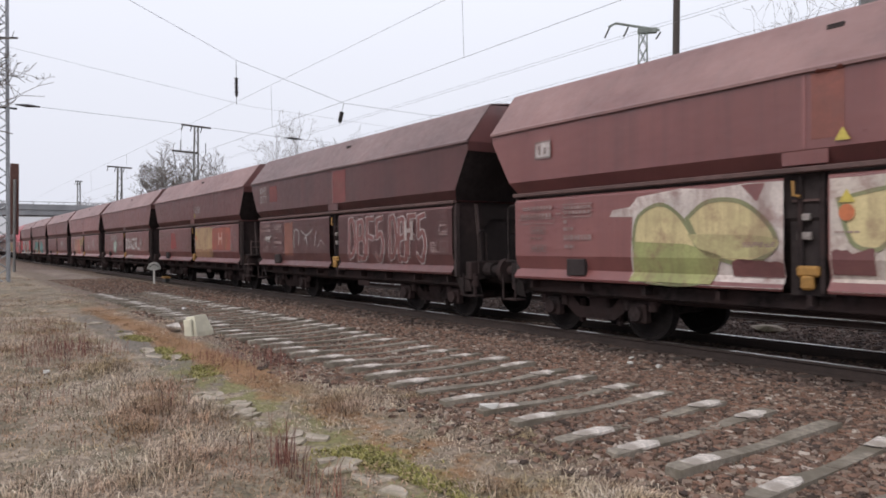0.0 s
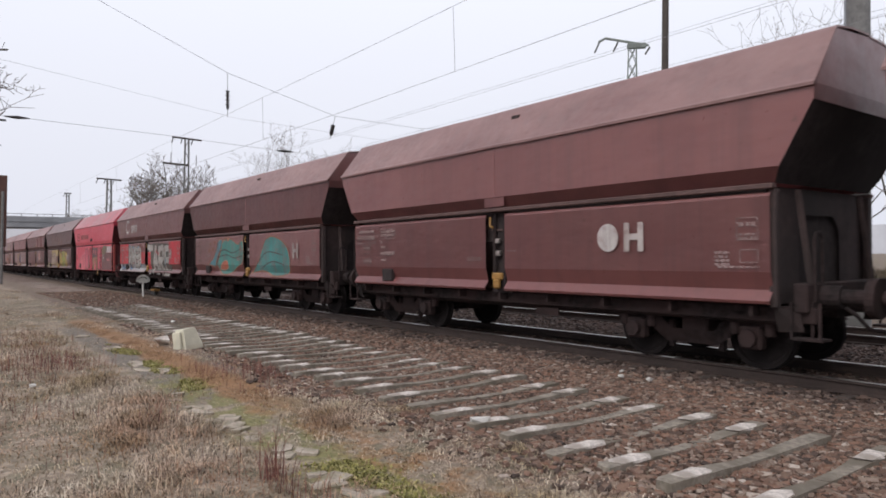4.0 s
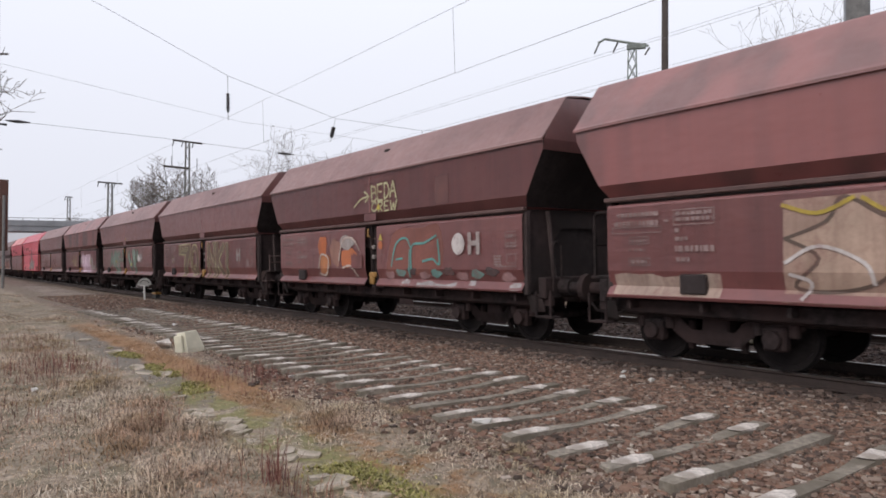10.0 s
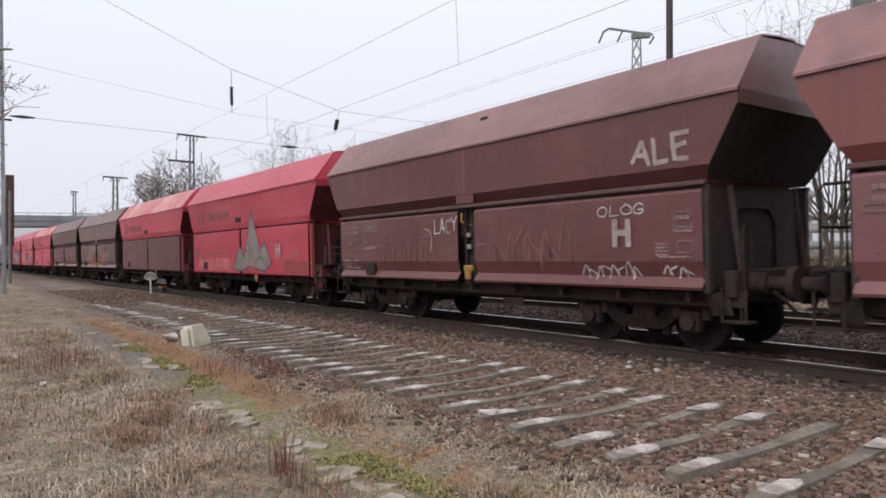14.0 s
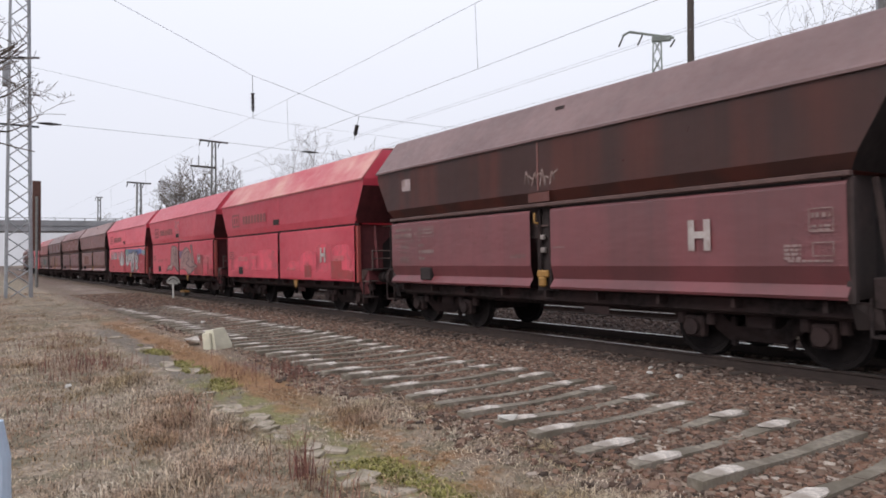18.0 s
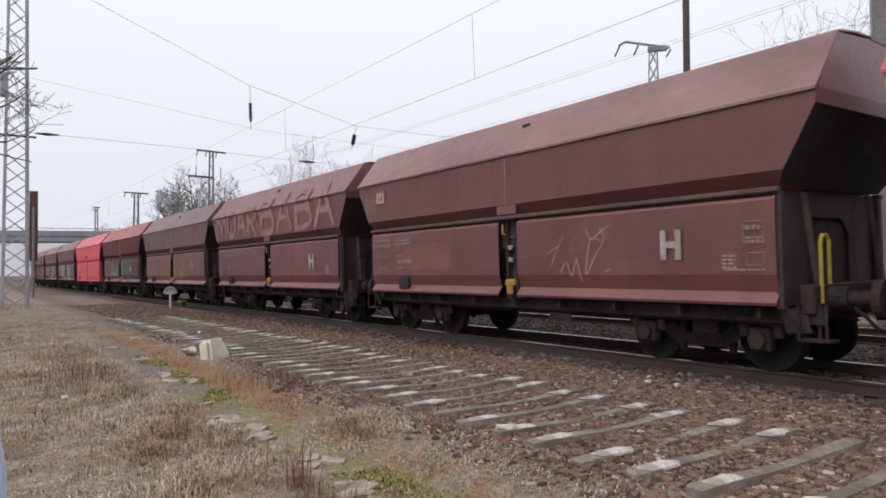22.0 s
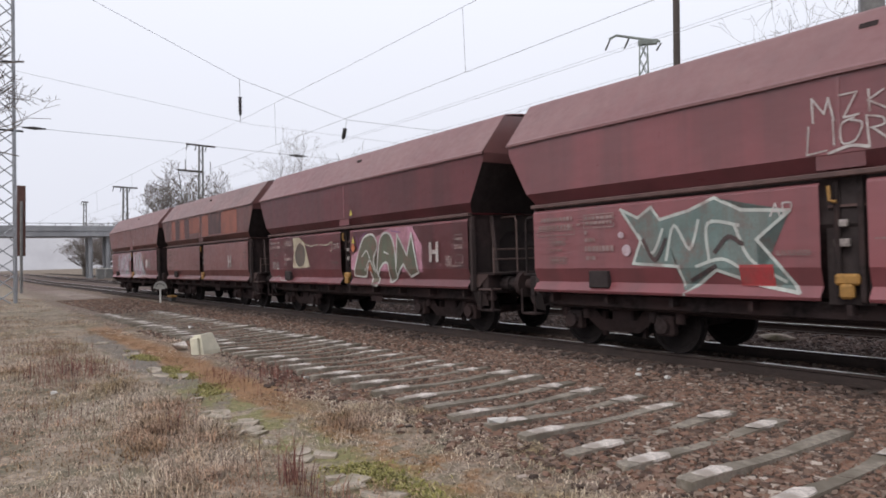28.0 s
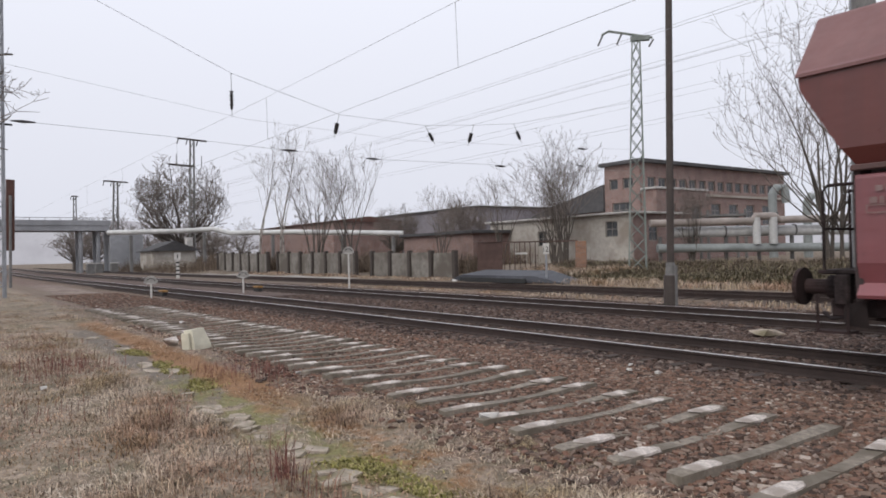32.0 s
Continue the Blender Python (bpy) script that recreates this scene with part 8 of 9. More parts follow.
    for k, (x, z, a, b, c) in enumerate(((3.75, 1.95, 0.25, 0.32, (0.55, 0.15, 0.05)), (3.85, 1.5, 0.33, 0.30, (0.52, 0.20, 0.08)), (4.5, 1.8, 0.30, 0.36, (0.34, 0.17, 0.13)), (5.2, 1.65, 0.45, 0.25, (0.58, 0.17, 0.06)), (5.1, 2.05, 0.38, 0.18, (0.42, 0.38, 0.36)))):
        decal(w, 20, "bubble_lettering", flat([ellipse(x, z, a, b, 18, 0.15, k)]), c, 1 + k, "orange and grey sprayed letters")
    lines_on(w, 20, [[(3.55, 1.4), (3.7, 1.75), (4.1, 1.65), (4.05, 1.3)], [(3.55, 1.25), (3.9, 1.2), (4.15, 1.45)], [(4.7, 1.6), (4.9, 2.1), (5.4, 2.15), (5.75, 1.85)], [(4.9, 1.4), (5.3, 1.45), (5.6, 1.2)]], (0.62, 0.50, 0.44), 0.05, 7)
    wash(w, 20, 5.35, 5.9, 1.4, 1.75, (0.20, 0.07, 0.07), 9, layer=9)
    shape(w, 20, [(6.95, 1.3), (7.2, 2.1), (7.6, 2.3), (8.4, 2.28), (9.05, 2.3), (9.1, 1.4), (8.0, 1.25)], (0.25, 0.088, 0.068), 0)
    lines_on(w, 20, [[(7.2, 1.45), (7.4, 1.95), (7.8, 2.08), (8.0, 1.85)], [(8.0, 1.4), (8.05, 1.9), (8.5, 1.95), (8.95, 2.1)], [(7.9, 1.2), (7.95, 1.8)], [(8.45, 1.55), (8.8, 1.6), (9.05, 1.5), (9.0, 2.0)], [(7.4, 1.6), (7.65, 1.62)]], (0.12, 0.36, 0.33), 0.05, 3)
    for k in range(10):
        decal(w, 20, "paint_drop", flat([ellipse(7.1 + k * 0.45, 1.24 + 0.05 * (k % 3), 0.19, 0.09, 12, 0.25, k)]), ((0.38, 0.22, 0.22), (0.18, 0.33, 0.30), (0.09, 0.06, 0.06))[k % 3], 2)
    tiles(w, 20, [(7.6, 7.9, 1.0, 1.14), (10.0, 10.2, 1.0, 1.16), (11.2, 11.5, 1.0, 1.14), (8.2, 9.6, 1.0, 1.1)], (0.45, 0.42, 0.42), 1, 71)
    hand(w, 20, "BEDA", 6.38, 7.46, 3.02, 3.38, (0.60, 0.56, 0.33), 0.045, seed=3, jit=0.06, rise=0.02)
    hand(w, 20, "CREW", 6.40, 7.50, 2.76, 2.98, (0.60, 0.56, 0.33), 0.04, seed=5, jit=0.06)
    lines_on(w, 20, [[(5.55, 2.92), (5.9, 3.1), (6.28, 3.14)], [(6.05, 3.27), (6.28, 3.14)], [(6.1, 3.02), (6.28, 3.14)]], (0.60, 0.56, 0.33), 0.045)
    tiles(w, 20, [(8.95, 9.42, 2.76, 3.35)], (0.125, 0.05, 0.05), 0, 5)
    # 19
    w = W[19]
    for pts in (rect(3.24, 3.38, 1.90, 2.29), [(3.47, 1.90), (3.47, 2.31), (4.75, 2.33), (4.75, 1.95), (4.25, 1.05), (3.84, 1.05), (4.15, 1.9)]):
        shape(w, 19, pts, (0.14, 0.085, 0.055), 1, (0.52, 0.47, 0.26), 0.045, round_=False, label="dark letter with cream rim")
    hand(w, 19, "OKER", 3.65, 4.5, 2.02, 2.2, (0.52, 0.48, 0.28), 0.025, seed=3)
    bm = bmesh.new()
    bars(ellipse(5.3, 1.68, 0.38, 0.50, 20) + [(5.68, 1.68)], 0.27, bm)
    bars([(5.35, 1.4), (5.75, 1.1)], 0.2, bm)
    decal(w, 19, "lettering", bm, (0.52, 0.47, 0.26), 1)
    bm = bmesh.new()
    bars(ellipse(5.3, 1.68, 0.38, 0.50, 20) + [(5.68, 1.68)], 0.18, bm)
    bars([(5.35, 1.4), (5.75, 1.1)], 0.12, bm)
    decal(w, 19, "lettering", bm, (0.14, 0.085, 0.055), 3)
    lines_on(w, 19, [[(3.48, 2.2 - 0.07 * k), (3.58, 2.2 - 0.07 * k)] for k in range(4)] + [[(4.05 - 0.03 * k, 1.8 - 0.1 * k), (4.15 - 0.03 * k, 1.8 - 0.1 * k)] for k in range(6)], (0.52, 0.47, 0.26), 0.025, 4)
    hand(w, 19, "NKI", 6.9, 9.1, 1.1, 2.2, (0.14, 0.09, 0.06), 0.2, (0.48, 0.45, 0.26), 0.035, 4, 0.03)
    lines_on(w, 19, [[(2.23, 1.8), (2.47, 1.76)], [(2.36, 1.84), (2.32, 1.66)], [(2.25, 1.68), (2.45, 1.86)]], (0.60, 0.56, 0.33), 0.025)
    hand(w, 19, "OND", 2.25, 2.48, 1.54, 1.62, (0.60, 0.56, 0.33), 0.018, seed=6)
    # 18: green letters
    w = W[18]
    G1, G2 = (0.205, 0.275, 0.225), (0.10, 0.145, 0.11)
    hand(w, 18, "M", 3.0, 4.05, 1.42, 2.15, G1, 0.22, G2, 0.03, 3, 0.03, slant=0.25, label="green sprayed letter")
    hand(w, 18, "I", 4.22, 4.55, 1.1, 2.2, G1, 0.24, G2, 0.03, 4, 0.03, slant=-0.02)
    hand(w, 18, "S", 4.66, 5.25, 1.1, 2.18, G1, 0.20, G2, 0.03, 5, 0.03)
    shape(w, 18, [(5.2, 1.95), (5.62, 1.78), (5.75, 2.3), (6.0, 2.28), (6.0, 1.72), (5.55, 1.62), (5.25, 1.7)], G1, 3, G2, 0.035, round_=False)
    shape(w, 18, [(6.96, 1.86), (7.2, 2.24), (7.42, 2.24), (7.36, 1.88), (7.62, 1.62), (7.72, 1.95), (7.95, 1.98), (7.98, 1.6), (7.86, 1.18), (7.7, 1.2)], G1, 3, G2, 0.035, round_=False, label="green sprayed letter")
    shape(w, 18, [(7.76, 2.1), (8.05, 2.3), (8.5, 2.26), (8.62, 1.95), (8.4, 1.68), (8.66, 1.45), (8.8, 1.1), (8.5, 1.0), (8.38, 1.15), (8.15, 1.6), (8.0, 1.85)], G1, 3, G2, 0.035, round_=False, label="green sprayed letter")
    shape(w, 18, [(8.7, 2.1), (8.95, 2.3), (9.05, 2.0), (8.85, 1.6), (8.7, 1.75)], G1, 3, G2, 0.035)
    for x, z in ((4.46, 1.68), (7.79, 1.52)):
        decal(w, 18, "star_mark", flat([[(x + (0.13 if k % 2 == 0 else 0.055) * math.sin(k * math.pi / 5), z + (0.13 if k % 2 == 0 else 0.055) * math.cos(k * math.pi / 5)) for k in range(10)]]), (0.52, 0.44, 0.10), 7, "yellow star")
    shape(w, 18, [(7.65, 2.3), (7.8, 1.75), (7.95, 1.7), (7.85, 2.0)], (0.52, 0.22, 0.24), 6)
    # 17: pink bubbles
    w = W[17]
    bubbles(w, 17, 7.30, 9.85, 1.08, 2.14, (0.60, 0.42, 0.52), (0.74, 0.60, 0.68), 5, 82)
    lines_on(w, 17, [[(3.57, 1.87), (3.73, 1.7), (3.55, 1.56)], [(3.55, 1.7), (3.75, 1.78), (3.91, 1.74)], [(3.93, 1.36), (3.8, 1.89), (3.83, 2.1), (4.04, 2.1), (4.09, 1.89), (3.89, 1.74)], [(3.96, 1.72), (4.2, 1.7)], [(4.12, 1.41), (4.27, 1.96), (4.36, 2.07), (4.44, 1.47)],
                     [(4.17, 1.67), (4.48, 1.74)], [(4.51, 1.44), (4.53, 1.95), (4.71, 1.9), (4.65, 1.75), (4.54, 1.68), (4.82, 1.44)], [(4.91, 1.89), (4.65, 1.75), (4.89, 1.71), (4.61, 1.48), (4.95, 1.44)], [(4.82, 1.94), (4.93, 2.17), (5.06, 1.94), (4.8, 1.98)],
                     [(4.98, 2.04), (5.23, 2.01), (5.26, 1.84), (5.01, 1.59), (5.07, 1.41), (5.21, 1.37), (5.13, 1.27), (4.98, 1.33)]], (0.66, 0.56, 0.30), 0.032, 2, "pale yellow sprayed tag")
    hand(w, 17, "LOLO", 6.62, 7.16, 1.64, 2.02, CHALK, 0.028, seed=2, slant=0.15)
    hand(w, 17, "ZRSMU", 10.12, 11.05, 1.18, 1.46, CHALK, 0.028, seed=3, slant=0.1)
    hand(w, 17, "SE", 11.05, 11.5, 1.38, 1.5, CHALK, 0.028, seed=4)
    # 16
    w = W[16]
    hand(w, 16, "LACY", 5.2, 5.98, 1.98, 2.26, CHALK, 0.035, seed=3, jit=0.08)
    tag(w, 16, 2.9, 5.1, 1.2, 2.1, (0.19, 0.090, 0.078), 91, 5, 0.05)
    tag(w, 16, 7.0, 9.3, 1.15, 2.2, (0.20, 0.088, 0.078), 93, 5, 0.06)
    lines_on(w, 16, [[(4.84, 2.08), (5.05, 2.02), (5.1, 1.8), (5.02, 1.6)]], (0.40, 0.27, 0.20), 0.05)
    hand(w, 16, "OLOG", 9.7, 10.6, 2.1, 2.26, CHALK, 0.022, seed=11)
    tag(w, 16, 9.3, 10.5, 1.08, 1.4, CHALK, 94, 4, 0.028)
    tag(w, 16, 10.9, 11.4, 1.1, 1.35, CHALK, 95, 2, 0.028)
    hand(w, 16, "ALE", 10.45, 11.40, 2.84, 3.17, (0.40, 0.33, 0.32), 0.075, seed=2, jit=0.1)
    hand(w, 16, "OLC", 1.2, 1.9, 1.2, 1.42, CHALK, 0.025, seed=8)
    # 15
    w = W[15]
    shape(w, 15, [(5.4, 1.1), (6.2, 1.9), (6.6, 1.5), (7.0, 2.4), (7.3, 3.1), (7.4, 2.3), (7.9, 1.7), (8.4, 2.0), (8.9, 1.3), (8.4, 1.05), (7.0, 1.2), (6.4, 1.05)], (0.27, 0.235, 0.215), 1, (0.085, 0.10, 0.11), 0.05, round_=False, label="grey sprayed letters")
    lines_on(w, 15, [[(6.3, 1.4), (6.8, 1.75), (7.2, 1.4)], [(7.5, 1.3), (7.9, 1.5), (8.3, 1.4)], [(6.9, 2.0), (7.25, 1.8), (7.4, 1.5)]], (0.085, 0.12, 0.13), 0.05, 3)
    wash(w, 15, 1.6, 5.2, 1.05, 1.5, SALMON, 3)
    wash(w, 15, 9.9, 11.5, 1.0, 1.4, (0.34, 0.05, 0.05), 4)
    # 13: nested contour lines on an orange-brown ground
    w = W[13]
    for a, b, s0 in ((2.9, 5.9, 0), (6.56, 8.95, 1)):
        x = lambda u: a + (b - a) * u
        shape(w, 13, [(x(0.1), 1.15), (x(0.12), 1.8), (x(0.3), 2.05), (x(0.5), 1.9), (x(0.75), 2.1), (x(1.0), 2.2), (x(1.0), 1.1), (x(0.6), 1.08)], (0.30, 0.118, 0.085), 0, label="orange-brown sprayed ground")
        rows = []
        for k in range(5):
            o = k * 0.055
            rows.append([(x(0.02 + 0.03 * s0), 1.5 + o), (x(0.12), 1.85 + o), (x(0.3), 1.95 + o * 1.2), (x(0.45), 1.80 + o), (x(0.62), 1.92 + o), (x(0.82), 2.04 + o * 0.9), (x(1.0), 1.98 + o * 1.2)])
        lines_on(w, 13, rows, (0.50, 0.42, 0.41), 0.02, 2, "thin pale contour lines")
        lines_on(w, 13, [[(p, q - 0.028) for p, q in r_] for r_ in rows], (0.10, 0.055, 0.06), 0.025, 3)
        lines_on(w, 13, [[(x(0.3), 1.9), (x(0.26), 1.5), (x(0.4), 1.2)], [(x(0.5), 1.78), (x(0.62), 1.55), (x(0.52), 1.1)], [(x(0.98), 1.7), (x(0.78), 1.65), (x(0.74), 1.35), (x(0.98), 1.32)]], (0.48, 0.38, 0.35), 0.035, 4)
    wash(w, 13, 4.9, 5.9, 1.40, 1.78, (0.17, 0.068, 0.068), 6, layer=6)
    wash(w, 13, 6.56, 7.3, 1.38, 1.86, (0.17, 0.068, 0.068), 7, layer=6)
    # 12
    w = W[12]
    tag(w, 12, 5.9, 6.8, 2.82, 3.16, (0.30, 0.21, 0.19), 35, 4, 0.035)
    decal(w, 12, "paper_label", flat([rect(1.57, 1.97, 3.14, 3.42)]), (0.46, 0.36, 0.36), 5, "pale square label")
    # 11: washed-out bubbles on red
    w = W[11]
    for k, (a, b, z) in enumerate(((1.3, 2.6, 1.72), (2.5, 4.2, 1.82), (4.1, 5.95, 1.92), (6.9, 8.0, 1.5), (7.9, 9.3, 1.8), (9.1, 10.2, 2.0), (10.2, 11.3, 1.95))):
        shape(w, 11, [(a, 1.2), (a + 0.05, z - 0.2), (a + (b - a) * 0.3, z), (b - 0.1, z - 0.05), (b, 1.3)], (0.78, 0.095, 0.145), 0, label="washed-out pink smear")
    for a, b, c, d in ((8.3, 8.8, 1.02, 1.4), (10.15, 10.8, 1.0, 1.55), (10.8, 11.5, 1.0, 1.25)):
        wash(w, 11, a, b, c, d, (0.40, 0.05, 0.055), int(a * 7), layer=2)
    # 10
    w = W[10]
    SILV, DKR = (0.36, 0.22, 0.21), (0.12, 0.055, 0.06)
    shape(w, 10, [(3.85, 1.08), (4.3, 1.35), (4.7, 1.4), (4.8, 2.0), (4.95, 2.3), (5.3, 2.34), (5.9, 2.25), (6.1, 1.9), (6.1, 1.1), (5.3, 1.4), (4.9, 1.15), (4.4, 1.2)], SILV, 1, DKR, 0.045, label="faded grey sprayed letters")
    lines_on(w, 10, [[(4.9, 1.5), (5.0, 2.0), (5.4, 2.2)], [(5.1, 1.45), (5.5, 1.6), (5.6, 2.1)], [(5.6, 1.5), (5.95, 1.7)], [(5.3, 2.0), (5.7, 1.9), (5.9, 2.1)]], DKR, 0.05, 3)
    lines_on(w, 10, [[(4.95, 1.6), (5.1, 2.1), (5.5, 2.25)], [(4.1, 1.2), (4.7, 1.32), (5.1, 1.38)]], (0.60, 0.42, 0.40), 0.04, 4)
    shape(w, 10, [(6.45, 1.2), (6.6, 1.7), (7.1, 2.1), (7.7, 2.2), (8.3, 1.9), (8.4, 1.6), (8.9, 1.45), (9.3, 1.35), (8.5, 1.1), (7.9, 0.97), (7.3, 1.2)], SILV, 1, DKR, 0.045, label="faded grey sprayed letters")
    shape(w, 10, [(8.2, 2.25), (8.5, 2.3), (8.7, 1.8), (8.85, 1.5), (8.5, 1.6), (8.4, 1.95)], SILV, 1, DKR, 0.045)
    lines_on(w, 10, [[(7.2, 1.9), (7.8, 2.05), (8.1, 1.7), (7.5, 1.5), (8.2, 1.3)], [(6.9, 1.5), (7.3, 1.75)], [(7.7, 1.75), (7.95, 1.7)], [(8.3, 1.3), (8.9, 1.35)]], DKR, 0.055, 3)
    lines_on(w, 10, [[(7.3, 2.0), (7.9, 2.12), (8.2, 1.75)], [(7.4, 1.4), (8.0, 1.1)]], (0.60, 0.42, 0.40), 0.04, 4)
    wash(w, 10, 6.3, 6.9, 1.7, 2.1, (0.17, 0.10, 0.17), 12, layer=0)
    for a, b, c, d in ((9.3, 10.15, 0.98, 1.85), (8.8, 9.4, 0.98, 1.3), (10.75, 11.0, 1.0, 1.75), (11.0, 11.5, 0.98, 1.25)):
        wash(w, 10, a, b, c, d, (0.38, 0.045, 0.055), int(a * 7), layer=2)
    wash(w, 10, 10.2, 11.35, 1.4, 1.85, (0.66, 0.13, 0.16), 8, layer=1)
    hand(w, 10, "BZ", 5.75, 6.5, 3.0, 3.45, (0.62, 0.36, 0.37), 0.045, seed=3, jit=0.1)
    lines_on(w, 10, [[(6.4, 2.9), (6.3, 2.7), (6.6, 2.6), (6.9, 2.6)]], (0.62, 0.36, 0.37), 0.05)
    # 9: silver letters
    w = W[9]
    wash(w, 9, 6.35, 10.1, 2.0, 2.38, (0.11, 0.17, 0.31), 160)
    wash(w, 9, 6.35, 7.2, 2.05, 2.36, (0.16, 0.30, 0.28), 161, layer=1)
    wash(w, 9, 9.7, 10.8, 2.05, 2.37, (0.09, 0.14, 0.32), 162, layer=1)
    shape(w, 9, [(10.75, 2.02), (10.95, 2.3), (11.3, 2.24), (11.54, 2.34), (11.56, 2.0)], (0.22, 0.38, 0.42), 2)
    SIL = (0.50, 0.47, 0.48)
    hand(w, 9, "VUPLN", 1.6, 4.75, 1.5, 2.2, SIL, 0.13, (0.10, 0.08, 0.09), 0.04, 4, 0.08, gap=0.12, label="silver sprayed letters")
    shape(w, 9, [(4.75, 1.35), (5.1, 2.28), (5.4, 2.3), (5.6, 1.5), (5.95, 1.42), (6.0, 2.2), (5.75, 2.25), (5.5, 1.35)], SIL, 4, (0.10, 0.08, 0.09), 0.045, round_=False)
    shape(w, 9, spread(6.42, 7.6, 1.35, 2.15, [(0.0, 0.5), (0.2, 0.95), (0.5, 0.75), (0.9, 1.0), (0.95, 0.4), (0.6, 0.0), (0.15, 0.1)]), SIL, 3, (0.06, 0.05, 0.055), 0.05, label="silver sprayed letter")
    decal(w, 9, "painted_shape", flat([ellipse(6.98, 1.72, 0.13, 0.17)]), (0.06, 0.05, 0.055), 5)
    shape(w, 9, [(7.35, 1.9), (7.7, 2.15), (8.3, 2.1), (8.9, 2.28), (9.05, 2.0), (8.8, 1.7), (8.55, 1.1), (8.9, 1.0), (8.0, 0.99), (8.2, 1.35), (7.95, 1.7), (7.6, 1.62)], SIL, 5, (0.06, 0.05, 0.055), 0.055, round_=False, label="silver sprayed letter")
    shape(w, 9, [(9.0, 2.0), (9.72, 2.22), (9.6, 1.95), (10.1, 1.95), (10.0, 1.6), (9.7, 1.5), (10.12, 1.2), (9.6, 1.15), (9.4, 0.97), (9.1, 1.0), (9.2, 1.5)], SIL, 7, (0.06, 0.05, 0.055), 0.055, round_=False, label="silver sprayed letter")
    lines_on(w, 9, [[(9.4, 1.85), (9.75, 1.75)], [(9.35, 1.3), (9.6, 1.5)], [(8.2, 1.9), (8.45, 1.7), (8.4, 1.3)]], (0.06, 0.05, 0.055), 0.07, 9)
    wash(w, 9, 10.15, 11.56, 0.98, 2.06, (0.42, 0.04, 0.06), 163, layer=2)
    wash(w, 9, 0.99, 4.6, 0.98, 1.78, (0.48, 0.045, 0.065), 164, layer=8)
    wash(w, 9, 4.6, 6.1, 0.98, 1.38, (0.48, 0.045, 0.065), 166, layer=8)
    wash(w, 9, 6.35, 7.95, 0.98, 1.36, (0.44, 0.04, 0.06), 165, layer=8)
    wash(w, 9, 8.95, 9.35, 0.98, 1.2, (0.46, 0.04, 0.06), 167, layer=9)
    # 8
    lines_on(W[8], 8, [[(7.45, 1.52), (7.56, 1.73), (7.76, 2.05)], [(7.69, 1.44), (7.84, 1.6), (7.95, 1.35), (8.07, 1.63), (8.17, 1.27)], [(8.32, 2.14), (8.4, 1.98), (8.61, 2.08), (8.82, 2.18)],
                       [(8.61, 2.16), (8.69, 1.96), (8.47, 1.66), (8.29, 1.39), (8.35, 1.82), (8.44, 1.98), (8.61, 1.95)], [(8.71, 1.44), (8.83, 1.47)], [(7.41, 1.78), (7.66, 1.89)]], (0.36, 0.22, 0.17), 0.035, 2, "faint ochre sprayed scrawl")
    wash(W[8], 8, 2.4, 4.4, 1.5, 2.1, (0.22, 0.085, 0.065), 172)
    hand(W[8], 8, "EGO", 0.75, 1.25, 2.95, 3.3, (0.34, 0.25, 0.23), 0.04, seed=2)
    box_logo(W[8], 8, 1.30, 3.14, 1.0, (0.30, 0.13, 0.12), (0.52, 0.42, 0.40))
    # 7: tall pale letters across side and roof
    w = W[7]
    T = (0.35, 0.182, 0.165)
    hand(w, 7, "MOAR", 0.9, 5.35, 2.86, 3.78, T, 0.17, seed=3, jit=0.03, gap=0.18, label="tall pale sprayed letters")
    hand(w, 7, "BABA", 5.75, 11.35, 2.84, 3.98, T, 0.19, seed=5, jit=0.03, gap=0.30, label="tall pale sprayed letters")
    hand(w, 7, "17", 11.42, 11.75, 3.30, 3.55, (0.36, 0.19, 0.17), 0.04, seed=2)
    # 6: ochre outlines
    w = W[6]
    tiles(w, 6, [(4.5, 5.1, 2.8, 3.6), (7.0, 7.6, 2.9, 3.6), (9.9, 10.5, 3.0, 3.5)], (0.20, 0.066, 0.06), 0, 30)
    lines_on(w, 6, [[(3.4, 1.9), (3.2, 1.75), (3.4, 1.6), (3.55, 1.8), (3.45, 2.1), (3.3, 2.2), (3.25, 2.0)], [(3.6, 1.2), (3.7, 2.0), (4.0, 2.2), (4.3, 2.0)], [(3.9, 1.7), (4.2, 1.55), (4.5, 1.8), (4.45, 1.2), (4.1, 1.02), (3.7, 1.2)],
                    [(4.2, 1.9), (4.4, 2.2), (4.7, 2.2), (4.85, 1.95), (4.6, 1.75)], [(4.5, 1.75), (4.85, 1.4), (4.95, 1.02)], [(5.0, 1.9), (5.1, 2.2), (5.5, 2.2), (5.7, 1.95)], [(5.15, 2.0), (5.45, 1.85), (5.35, 1.6), (5.2, 1.8)], [(5.5, 1.6), (5.2, 1.2), (5.3, 1.02), (5.8, 1.1)]], OCHRE, 0.03, 2, "ochre sprayed outlines")
    hand(w, 6, "NER", 2.75, 3.3, 1.4, 1.62, (0.50, 0.36, 0.08), 0.03, seed=3)
    for k in range(5):
        lines_on(w, 6, [ellipse(7.1 + k * 0.5, 1.68 + 0.1 * (k % 2), 0.27, 0.46, 14, 0.12, k) + [(7.37 + k * 0.5, 1.68 + 0.1 * (k % 2))]], OCHRE, 0.028, 2 + k % 2, "ochre sprayed outlines")
    hand(w, 6, "RONS", 7.2, 9.2, 1.35, 2.2, OCHRE, 0.028, seed=7, jit=0.08)
